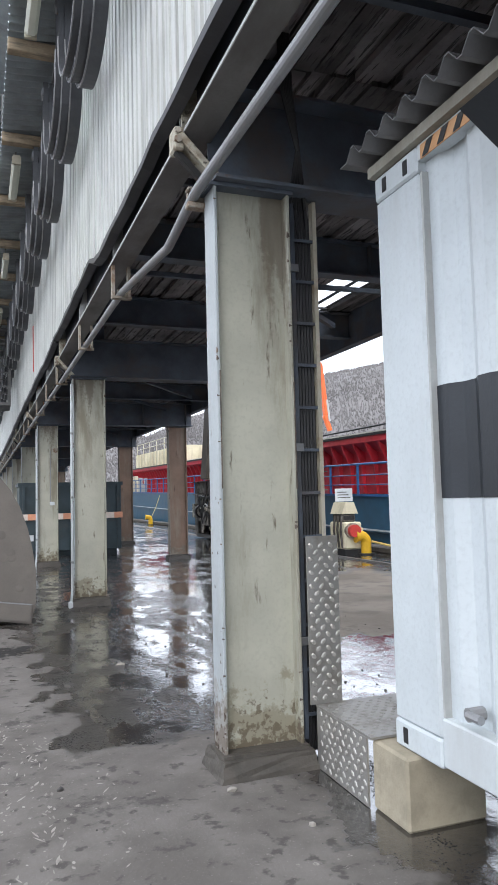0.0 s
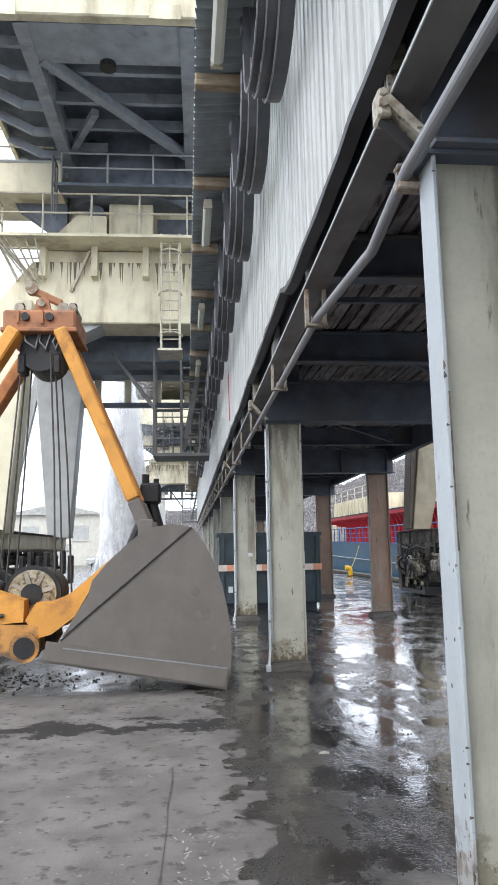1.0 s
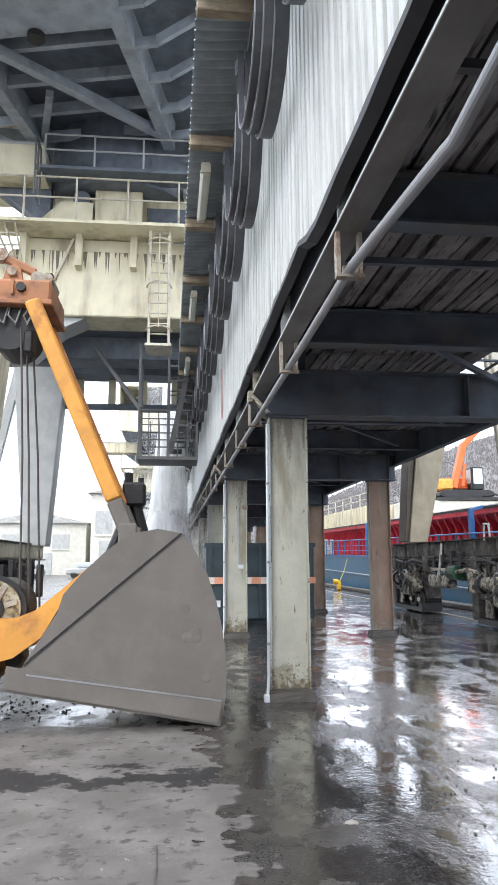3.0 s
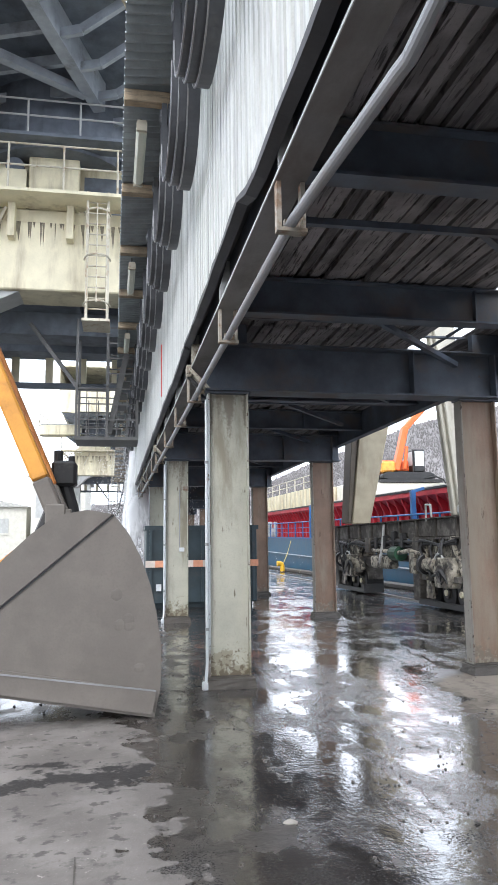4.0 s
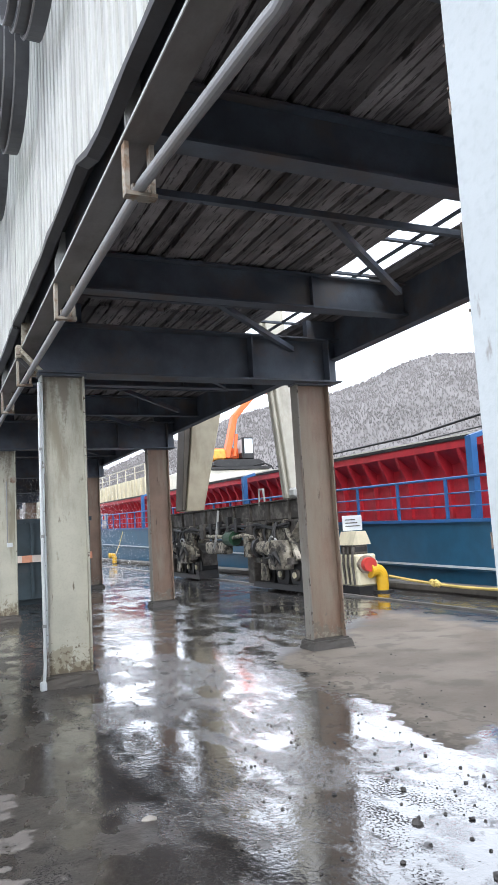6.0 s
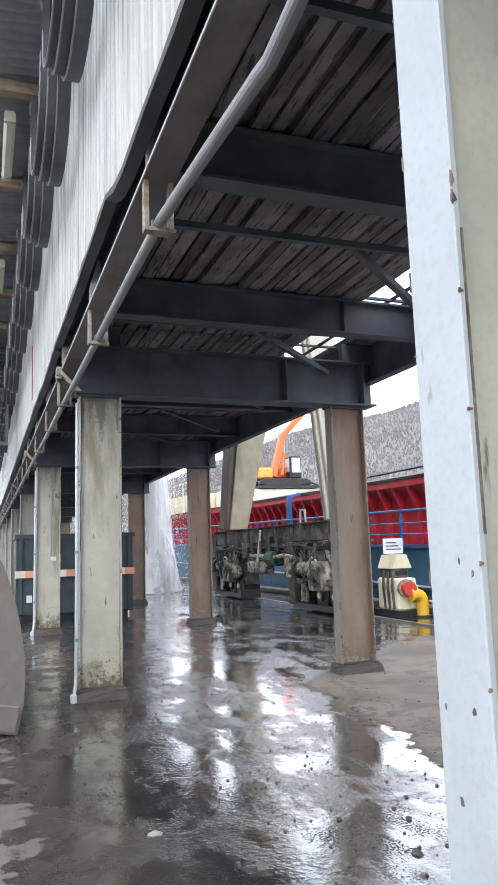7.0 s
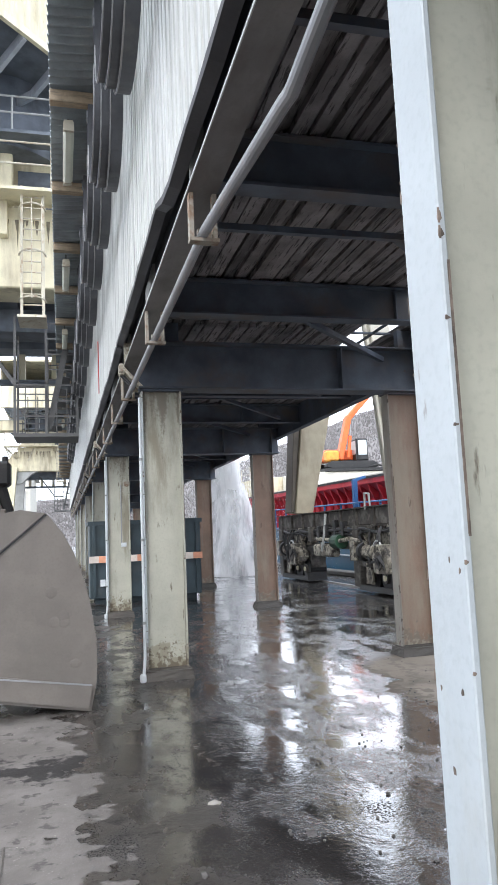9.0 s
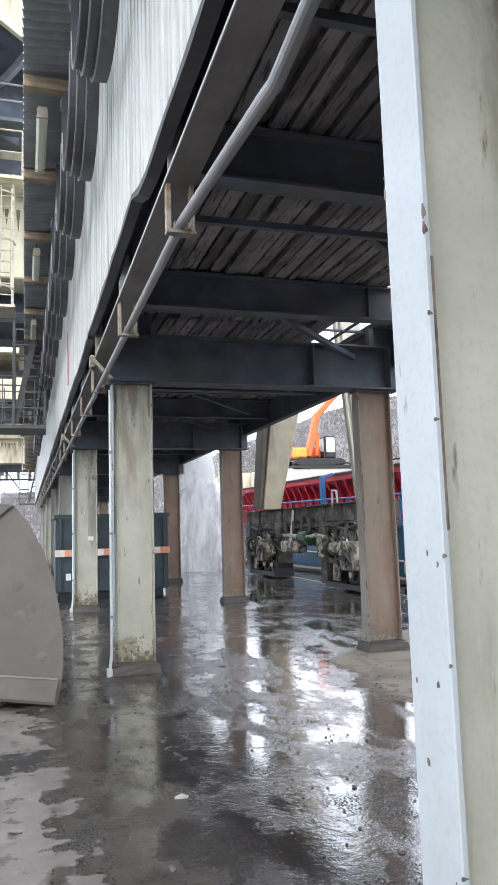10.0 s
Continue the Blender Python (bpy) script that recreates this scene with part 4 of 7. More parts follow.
# ---------------- container, step and cable tray ----------------
def container():
    x0, x1, y0, y1, z0, z1 = 1.77, 4.02, -2.7, 3.39, 0.32, 2.99
    t = thing("shipping_container", (x0 + 1.2, 0.4, z0), "white steel shipping container with a dark painted square, raised on blocks", "container")
    for xa, xb in ((x0, x0 + 0.16), (x1 - 0.16, x1)):
        for ya, yb in ((y1 - 0.36, y1), (y0, y0 + 0.36)):
            part("corner_post", bevelled(bx(B(), xa, xb, ya, yb, z0 + 0.12, z1 - 0.12), 0.012), M_CONT, t)
            for za, zb in ((z0, z0 + 0.12), (z1 - 0.12, z1)):
                bm = bevelled(bx(B(), xa - 0.006, xb + 0.006, ya, yb, za, zb), 0.01)
                cast = part("corner_casting", bm, M_CONT, t)
                for f in ((0.09, 0.27) if za > 1 else (0.27,)):
                    yy = ya + f
                    part("casting_hole", bevelled(bx(B(), xa - 0.009, xa + 0.004, yy - 0.02, yy + 0.02, (za + zb) / 2 - 0.036, (za + zb) / 2 + 0.036), 0.004), M_BLACK, cast)
    part("top_rail", bx(B(), x0 + 0.002, x0 + 0.07, y0 + 0.36, y1 - 0.36, z1 - 0.07, z1), M_CONT, t)
    part("bottom_rail", bevelled(bx(B(), x0 + 0.002, x0 + 0.08, y0 + 0.36, y1 - 0.36, z0 + 0.01, z0 + 0.21), 0.008), M_CONT, t)
    prof = wave_y(y0 + 0.36, y1 - 0.36, 0.278, 0.036, 0.27)
    bm = sheet(B(), [(x0 + 0.045 + r, y, z0 + 0.2) for y, r in prof], [(x0 + 0.045 + r, y, z1 - 0.06) for y, r in prof], (0.004, 0, 0))
    part("side_panel", bm, M_CONT, t)
    sq = [(y, r) for y, r in prof if 1.3 < y < 3.03]
    bm = sheet(B(), [(x0 + 0.041 + r, y, 1.44) for y, r in sq], [(x0 + 0.041 + r, y, 1.92) for y, r in sq], (0.002, 0, 0))
    part("dark_square", bm, M_CONT_DARK, t, "dark painted square")
    part("end_wall", bx(B(), x0 + 0.16, x1 - 0.16, y1 - 0.06, y1 - 0.02, z0 + 0.1, z1 - 0.02), M_CONT, t)
    part("end_wall", bx(B(), x0 + 0.16, x1 - 0.16, y0 + 0.02, y0 + 0.06, z0 + 0.1, z1 - 0.02), M_CONT, t)
    part("far_side", bx(B(), x1 - 0.06, x1 - 0.02, y0 + 0.36, y1 - 0.36, z0 + 0.02, z1), M_CONT, t)
    part("roof_panel", bx(B(), x0 + 0.07, x1 - 0.06, y0 + 0.06, y1 - 0.06, z1 - 0.03, z1 - 0.01), M_CONT, t)
    part("floor_panel", bx(B(), x0 + 0.08, x1 - 0.06, y0 + 0.06, y1 - 0.06, z0 + 0.05, z0 + 0.1), M_CONT, t)
    # striped warning strip on the top rail
    st = part("warning_strip", bx(B(), x0 - 0.003, x0 + 0.002, 2.45, 3.0, z1 - 0.075, z1 - 0.012), M_ORANGE_STRIPE, t, "faded orange and black warning strip")
    for i in range(5):
        yy = 2.5 + i * 0.11
        bm = sheet(B(), [(x0 - 0.006, yy, z1 - 0.072), (x0 - 0.006, yy + 0.045, z1 - 0.072)], [(x0 - 0.006, yy - 0.04, z1 - 0.015), (x0 - 0.006, yy + 0.005, z1 - 0.015)], (0.002, 0, 0))
        part("black_stripe", bm, M_BLACK, st)
    bm = rod(B(), (x0 - 0.02, 2.82, 0.60), (x0 + 0.05, 2.82, 0.60), 0.028, 10)
    rod(bm, (x0 - 0.02, 2.82, 0.60), (x0 - 0.02, 2.74, 0.60), 0.018, 8)
    part("drain_stub", bm, M_PIPE, t)
    part("post_edge", bx(B(), x0 + 0.012, x0 + 0.05, y1 - 0.375, y1 - 0.361, z0 + 0.21, z1 - 0.12), M_CRANE_GREY, t, "grimy sealant strip beside the post")
    # dark hood that hangs from the side
    bm = prism(B(), [(x0 - 0.34, 2.70), (x0 + 0.02, 2.93), (x0 + 0.02, 2.60), (x0 - 0.10, 2.52)], 1.55, 2.28)
    part("hood", bm, M_CONT_DARK, t, "dark sheet hood")


container()
bm = B()
prof = wave_y(-2.9, 3.46, 0.15, 0.055, 0.18)
sheet(bm, [(1.62, y, 3.055 + r) for y, r in prof], [(4.2, y, 3.10 + r) for y, r in prof], (0, 0, 0.006))
rs = thing("roofing_sheet", (2.9, 0.4, 3.0), "grey corrugated roofing sheets laid over the container", "roofing")
part("corrugated_sheet", bm, M_GREY_SHEET, rs)
part("batten", bx(B(), 1.735, 1.82, -2.8, 3.40, 2.992, 3.042), M_WORN_GREY, rs)
part("batten", bx(B(), 3.7, 3.8, -2.8, 3.5, 2.992, 3.09), M_TIMBER, rs)

for xa, xb, ya, yb in ((1.70, 2.11, 3.20, 3.50), (3.5, 3.95, 3.05, 3.35), (1.72, 2.12, -2.6, -2.3), (3.5, 3.95, -2.6, -2.3)):
    solo("support_block", bevelled(bx(B(), xa, xb, ya, yb, 0, 0.318), 0.012), M_BLOCK, "squared timber block carrying the container's corner", "block",
         "container blocks", at=((xa + xb) / 2, (ya + yb) / 2, 0))


def studs(bm, origin, u, v, nu, nv, step, normal, r=0.0195):
    o, u, v, nn = Vector(origin), Vector(u), Vector(v), Vector(normal)
    q = nn.to_track_quat('Z', 'Y').to_matrix().to_4x4()
    for i in range(nu):
        for j in range(nv):
            c = o + u * (i + 0.5 * (j % 2)) * step + v * j * step * 0.62
            m = q.copy()
            m.translation = c
            m = m @ Matrix.Rotation(radians(45 if (i + j) % 2 else -45), 4, 'Z') @ Matrix.Diagonal((1.0, 0.62, 0.25, 1))
            bmesh.ops.create_uvsphere(bm, u_segments=6, v_segments=4, radius=r, matrix=m)
    return bm


def step():
    t = thing("checker_plate_step", (1.9, 3.8, 0), "dented aluminium checker-plate step beside the container", "step")
    part("tread", bx(B(), 1.675, 2.6, 3.46, 4.06, 0.322, 0.334), M_CHECK, t)
    part("riser", bx(B(), 1.675, 1.685, 3.505, 4.05, 0.004, 0.32), M_CHECK, t)
    part("riser_studs", studs(B(), (1.674, 3.53, 0.03), (0, 1, 0), (0, 0, 1), 8, 8, 0.062, (-1, 0, 0)), M_STUD, t)
    part("upright_plate", bx(B(), 1.64, 1.83, 4.045, 4.055, 0.336, 1.24), M_CHECK, t)
    part("upright_studs", studs(B(), (1.665, 4.044, 0.37), (1, 0, 0), (0, 0, 1), 3, 23, 0.06, (0, -1, 0)), M_STUD, t)
    part("tread_studs", studs(B(), (1.70, 3.50, 0.335), (1, 0, 0), (0, 1, 0), 14, 14, 0.062, (0, 0, 1)), M_CHECK, t)
    for x in (1.75, 2.5):
        part("leg", bx(B(), x, x + 0.05, 3.95, 4.0, 0, 0.322), M_CHECK, t)


step()


def cable_tray():
    t = thing("cable_ladder", (1.75, 4.3, 0), "galvanised cable ladder with black cables beside the column", "cable ladder")
    for x in (1.69, 1.835):
        part("side_rail", bx(B(), x - 0.012, x + 0.012, 4.22, 4.27, 0.10, 3.22 if x < 1.75 else 3.3), M_STEEL_DARK if x < 1.75 else M_RAIL, t)
    for i in range(13):
        z = 0.22 + i * 0.25
        part("rung", bx(B(), 1.702, 1.823, 4.225, 4.235, z, z + 0.018), M_STEEL_DARK, t)
    for z in (0.62, 1.72, 2.78):
        part("bracket", bx(B(), 1.60, 1.715, 4.20, 4.215, z, z + 0.045), M_PIPE, t)
    rnd = random.Random(3)
    for i in range(6):
        x = 1.71 + i * 0.02
        part("cable", tube_along(B(), [(x, 4.262, 0.02), (x, 4.262, 2.95), (x - 0.02, 4.27 + rnd.uniform(-.02, .02), 3.18), (x - 0.08 - 0.02 * i, 3.98, 3.40), (x - 0.14 - 0.03 * i, 3.92, 3.70), (x - 0.16 - 0.03 * i, 3.90, 4.02)], 0.013, 6), M_CABLE_BLACK, t)


cable_tray()


# switch box and cable on the third yard column
sw = thing("switch_box", (1.25, 17.22, 1.4), "small white switch box with a thin conduit on a column", "switch box")
part("box", bevelled(bx(B(), 1.30, 1.40, 17.09, 17.165, 1.38, 1.46), 0.008), M_WHITE_LINE, sw)
part("conduit", rod(B(), (1.31, 17.14, 1.46), (1.31, 17.14, 2.6), 0.012, 6), M_PIPE, sw)
part("round_box", rod(B(), (1.43, 17.10, 2.62), (1.43, 17.16, 2.62), 0.06, 12), M_RUST, sw)


# white tubes added along two yard columns for their bright flange edges
def drop_conduit(k):
    x, y = 1.425 - 0.23 - 0.0115 * k * BAY, Y_COL + k * BAY - 0.07
    t = thing("drop_conduit", (x, y, 0), "thin white clipped tube added for a column's bright flange edge", "conduit", "drop conduits")
    part("tube", tube_along(B(), [(x - 0.02, y, 3.12), (x - 0.02, y, 0.25), (x - 0.035, y - 0.05, 0.12), (x - 0.05, y - 0.09, 0.02)], 0.016, 8), M_WHITE_LINE, t)
    part("boot", bevelled(bx(B(), x - 0.085, x - 0.02, y - 0.12, y - 0.06, 0.0, 0.09), 0.012), M_WHITE_LINE, t)
    for z in (0.6, 1.5, 2.4):
        part("clip", bx(B(), x - 0.038, x, y - 0.02, y + 0.02, z, z + 0.03), M_PIPE, t)


drop_conduit(1)
drop_conduit(2)


# dark skip with a striped band between the columns
def skip():
    t = thing("waste_skip", (2.1, 21.3, 0), "dark teal steel skip with an orange and white band", "skip")
    part("body", bevelled(bx(B(), 0.78, 3.5, 20.6, 22.2, 0.12, 1.92), 0.02), M_SKIP, t)
    part("rim", bx(B(), 0.74, 3.54, 20.56, 22.24, 1.88, 1.98), M_SKIP, t)
    for i in range(7):
        x = 0.85 + i * 0.42
        part("rib", bx(B(), x, x + 0.07, 20.53, 20.6, 0.15, 1.88), M_SKIP, t)
    for i in range(12):
        x = 0.76 + i * 0.23
        part("band_stripe", bx(B(), x, x + 0.23, 20.51, 20.528, 0.98, 1.14), M_STRIPE_O if i % 2 else M_STRIPE_W, t)
    part("skid", bx(B(), 0.9, 3.4, 20.8, 20.95, 0, 0.12), M_SKIP, t)
    part("skid", bx(B(), 0.9, 3.4, 21.8, 21.95, 0, 0.12), M_SKIP, t)
    part("label_plate", bx(B(), 1.02, 1.14, 20.515, 20.53, 0.42, 0.58), M_WHITE_LINE, t)


skip()


# ---------------- clamshell grab ----------------
def grab():
    cx = -1.95
    t = thing("clamshell_grab", (cx, 10.3, 0), "open orange and grey clamshell grab standing on its lips", "crane grab")
    yn, yf = 9.57, 11.05

    def mir(pts, s):
        return [(cx + s * (x - cx), z) for x, z in pts]

    for s in (1, -1):
        side = [(0.11, 1.80), (0.25, 1.62), (0.36, 1.41), (0.45, 1.15), (0.50, 0.93), (0.545, 0.65), (0.55, 0.46), (0.54, 0.24), (0.49, 0.0), (-1.57, 0.36), (-1.33, 0.57)]
        shell = part("shell", prism(B(), mir(side, s), yn, yn + 0.03), M_GRAB, t, "mud-grey shell of worn steel plate")
        part("side_plate", prism(B(), mir(side, s), yf - 0.03, yf), M_GRAB, shell)
        # curved back plate between the two side plates
        arc = mir(side[:9], s)
        bm = sheet(B(), [(x, yn + 0.03, z) for x, z in arc], [(x, yf - 0.03, z) for x, z in arc], (-0.03 * s, 0, 0))
        part("back_plate", bm, M_GRAB, shell)
        # lip along the bottom, weld along the diagonal
        a, b = mir([(-1.50, 0.38), (0.49, 0.02)], s)
        part("lip", bar(B(), (a[0], yn - 0.012, a[1] + 0.10), (b[0], yn - 0.012, b[1] + 0.11), 0.03, 0.20, up=(0, 0, 1)), M_GRAB, shell)
        a, b = mir([(-1.33, 0.58), (0.11, 1.79)], s)
        part("weld_seam", bar(B(), (a[0], yn - 0.004, a[1]), (b[0], yn - 0.004, b[1]), 0.012, 0.014), M_BLACK, shell)
        a, b = mir([(-1.30, 0.50), (0.50, 0.235)], s)
        part("edge_bead", bar(B(), (a[0], yn - 0.030, a[1]), (b[0], yn - 0.030, b[1]), 0.008, 0.014), M_PIPE, shell)
        # box arm above the diagonal
        arm = [(0.10, 1.80), (-0.12, 1.84), (-0.40, 1.79), (-0.62, 1.62), (-0.85, 1.40), (-1.00, 1.22), (-1.05, 1.05), (-1.33, 0.60)]
        part("shell_arm", prism(B(), mir(arm, s), yn + 0.012, yn + 0.40), M_GRAB, shell)
        part("shell_arm", prism(B(), mir(arm, s), yf - 0.40, yf - 0.012), M_GRAB, shell)
        top = mir(arm[:7], s)
        bm = sheet(B(), [(x, yn + 0.40, z - 0.03) for x, z in top], [(x, yf - 0.40, z - 0.03) for x, z in top], (0, 0, -0.02))
        part("cover_plate", bm, M_GRAB, shell)
        if s > 0:
            yel = [(-0.50, 1.70), (-0.80, 1.46), (-1.02, 1.27), (-1.25, 1.08), (-1.47, 0.99), (-1.62, 0.99), (-1.735, 0.80), (-1.60, 0.60), (-1.45, 0.64), (-1.20, 0.82), (-1.14, 0.92), (-1.00, 1.17), (-0.85, 1.36)]
        else:
            yel = [(-2.66, 1.37), (-2.30, 1.20), (-1.99, 1.09), (-1.75, 1.02), (-1.755, 0.78), (-2.05, 0.76), (-2.36, 0.80), (-2.50, 1.00)]
        part("hinge_arm", prism(B(), yel, yn + 0.06, yn + 0.34), M_YELLOW, t, "yellow hinge arm with worn edges")
        part("hinge_arm", prism(B(), yel, yf - 0.34, yf - 0.06), M_YELLOW, t)
        # shallow dents and scars on the side plate
        rnd = random.Random(11)
        for i in range(5):
            x, z = mir([(0.12 + 0.30 * rnd.random(), 0.35 + 0.9 * rnd.random())], s)[0]
            bm = B()
            bmesh.ops.create_uvsphere(bm, u_segments=12, v_segments=6, radius=0.06, matrix=Matrix.Translation((x, yn + 0.004, z)) @ Matrix.Diagonal((1.0, 0.16, rnd.uniform(0.6, 1.2), 1)))
            part("dent", bm, M_GRAB, shell)
        # long struts from head to shell
        for ys in (yn + 0.30, yf - 0.30):
            top_p, low_p = ((-1.46, 4.20), (-0.42, 1.80)) if s > 0 else ((-1.99, 4.20), (-3.36, 1.84))
            mid = (top_p[0] + (low_p[0] - top_p[0]) * 0.86, top_p[1] + (low_p[1] - top_p[1]) * 0.86)
            ar = part("strut", bevelled(bar(B(), (top_p[0], ys, top_p[1]), (mid[0], ys, mid[1]), 0.16, 0.26, up=(0, 1, 0)), 0.02), M_YELLOW if ys < 10.2 else M_STRUT_FAR, t, "long orange box strut")
            part("strut_end", bevelled(bar(B(), (mid[0], ys, mid[1]), (low_p[0], ys, low_p[1]), 0.162, 0.25, up=(0, 1, 0)), 0.02), M_GRAB, ar)
            part("pin", rod(B(), (low_p[0], ys - 0.16, low_p[1] - 0.02), (low_p[0], ys + 0.16, low_p[1] - 0.02), 0.075, 12), M_RUST, t)
            part("pin_bracket", bevelled(bx(B(), low_p[0] - 0.09, low_p[0] + 0.09, ys - 0.17, ys - 0.11, low_p[1] - 0.14, low_p[1] + 0.10), 0.012), M_GRAB, t)
        if s < 0:
            for i in range(6):
                f = 0.42 + i * 0.085
                x, z = -1.99 - f * 1.37, 4.20 - f * 2.36
                part("rung", rod(B(), (x + 0.09, yn + 0.34, z), (x + 0.09, yf - 0.34, z), 0.018, 6), M_BLACK, t)
        else:
            bm = rod(B(), (-0.30, yf - 0.2, 1.75), (-0.46, yf - 0.2, 2.32), 0.07, 10)
            part("actuator", bm, M_BLACK, t, "greasy black actuator")
            bm = bevelled(bx(B(), -0.56, -0.30, yf - 0.34, yf - 0.06, 2.15, 2.42), 0.03)
            rod(bm, (-0.5, yf - 0.2, 2.40), (-0.5, yf - 0.2, 2.54), 0.05, 8)
            rod(bm, (-0.36, yf - 0.2, 2.40), (-0.36, yf - 0.2, 2.48), 0.035, 8)
            part("valve_block", bm, M_BLACK, t)
            part("rod", rod(B(), (-0.74, yf - 0.3, 1.45), (-0.52, yf - 0.3, 2.0), 0.06, 8), M_BLACK, t)
    # head
    hx = -1.725
    hd = part("head", bevelled(bx(B(), -2.16, -1.29, 9.88, 10.78, 4.20, 4.47), 0.025), M_RUSTHEAD, t, "rusty orange head block")
    part("head_rim", bevelled(bx(B(), -2.18, -1.27, 9.86, 10.80, 4.19, 4.245), 0.01), M_RUSTHEAD, hd)
    eye = [(hx - 0.10, 4.46), (hx - 0.06, 4.62), (hx + 0.02, 4.68), (hx + 0.09, 4.62), (hx + 0.12, 4.46)]
    part("lifting_eye", prism(B(), eye, 9.98, 10.06), M_RUSTHEAD, hd)
    part("lifting_eye", prism(B(), eye, 10.42, 10.50), M_RUSTHEAD, hd)
    part("eye_pin", rod(B(), (hx + 0.01, 9.93, 4.58), (hx + 0.01, 10.55, 4.58), 0.05, 12), M_RUST, hd)
    part("link", bevelled(bar(B(), (hx - 0.12, 10.0, 4.76), (hx + 0.24, 10.05, 4.60), 0.05, 0.10), 0.02), M_RUSTHEAD, hd)
    part("link_ring", rod(B(), (hx - 0.12, 9.95, 4.77), (hx - 0.12, 10.05, 4.77), 0.075, 14), M_RUST, hd)
    for dx, rr in ((-0.26, 0.06), (0.27, 0.07), (0.38, 0.055)):
        part("shackle", rod(B(), (hx + dx, 9.95, 4.52), (hx + dx, 10.4, 4.52), rr, 10), M_RUST, hd)
        part("shackle_bow", bevelled(bx(B(), hx + dx - 0.045, hx + dx + 0.045, 10.0, 10.1, 4.46, 4.60), 0.015), M_BLACK, hd)
    for dx in (-0.16, 0.13):
        part("bolt", rod(B(), (hx + dx, 9.83, 4.37), (hx + dx, 9.89, 4.37), 0.05, 10), M_BLACK, hd)
        part("bolt_plate", bx(B(), hx + dx - 0.10, hx + dx - 0.075, 9.84, 9.885, 4.29, 4.45), M_RUSTHEAD, hd)
    part("sheave_block", rod(B(), (hx, 10.0, 3.98), (hx, 10.6, 3.98), 0.25, 18), M_BLACK, t, "greasy black rope sheaves")
    part("sheave_housing", bevelled(bx(B(), hx - 0.24, hx + 0.22, 10.02, 10.6, 3.90, 4.20), 0.06), M_BLACK, t)
    for sx in (-0.22, 0.20):
        part("rope_guide", bevelled(bx(B(), hx + sx - 0.05, hx + sx + 0.05, 9.98, 10.2, 3.70, 3.95), 0.02), M_BLACK, t)
    rnd = random.Random(5)
    for i, dx in enumerate((-0.42, -0.36, -0.27, 0.24, 0.31, 0.40)):
        yr = 10.0 + 0.1 * (i % 3)
        x0, x1 = hx + 0.5 * dx, hx + dx
        pts = [(x0, yr, 3.98), ((x0 + x1) / 2 + rnd.uniform(-.02, .02), yr, 2.6), (x1, yr, 1.05)]
        part("wire_rope", tube_along(B(), pts, 0.012, 6), M_ROPE, t)
    for i in range(3):
        pts = [(hx - 0.2 + 0.2 * i, 9.98, 4.19), (hx - 0.16 + 0.16 * i, 9.92, 4.08), (hx - 0.05 + 0.12 * i, 9.95, 4.0), (hx - 0.02 + 0.14 * i, 9.98, 4.19)]
        part("hose", tube_along(B(), pts, 0.010, 6), M_PIPE, t)
    # lower block with its drum and hinge pin
    dz = 1.07
    part("drum", rod(B(), (hx, 9.98, dz), (hx, 10.6, dz), 0.30, 28), M_PLINTH, t, "worn rope drum")
    part("drum_rim", rod(B(), (hx, 9.93, dz), (hx, 9.99, dz), 0.325, 28), M_BLACK, t)
    part("drum_face", rod(B(), (hx, 9.90, dz), (hx, 9.94, dz), 0.275, 28), M_COLUMN_FOOT, t)
    for i in range(8):
        a = i * math.pi / 4 + 0.3
        part("spoke", bar(B(), (hx, 9.894, dz), (hx + 0.25 * math.cos(a), 9.894, dz + 0.25 * math.sin(a)), 0.05, 0.02, up=(0, 1, 0)), M_RUST, t)
    part("drum_hub", rod(B(), (hx, 9.86, dz), (hx, 9.94, dz), 0.12, 20), M_BLACK, t)
    for i in range(7):
        x = hx - 0.30 + 0.1 * i
        part("cable_clamp", bevelled(bx(B(), x - 0.03, x + 0.03, 10.62, 10.75, 1.15 + 0.06 * (i % 3), 1.5 + 0.05 * (i % 2)), 0.01), M_BLACK, t)
    for ya in (9.98, 10.66):
        part("closing_arm", bevelled(bar(B(), (-3.15, ya, 1.78), (-2.1, ya, 1.08), 0.20, 0.24), 0.04), M_BLACK, t, "greasy black closing arm")
    knuckle = [(-2.40, 0.78), (-2.05, 0.765), (-1.60, 0.74), (-1.56, 0.50), (-1.63, 0.38), (-1.78, 0.35), (-1.95, 0.42), (-2.20, 0.58)]
    part("knuckle", prism(B(), knuckle, 9.625, 9.90), M_KNUCKLE, t, "worn brown hinge knuckle with yellow traces")
    part("knuckle", prism(B(), knuckle, 10.72, 11.0), M_KNUCKLE, t)
    part("cross_bar", rod(B(), (-2.38, 9.60, 0.80), (-1.96, 9.60, 0.86), 0.022, 8), M_BLACK, t)
    part("hinge_pin", rod(B(), (hx, 9.58, 0.51), (hx, 11.04, 0.51), 0.13, 24), M_BLACK, t)
    part("pin_collar", rod(B(), (hx, 9.565, 0.51), (hx, 9.62, 0.51), 0.165, 24), M_KNUCKLE, t)
    part("pin_cap", rod(B(), (hx, 9.55, 0.51), (hx, 9.57, 0.51), 0.115, 20), M_BLACK, t)


grab()


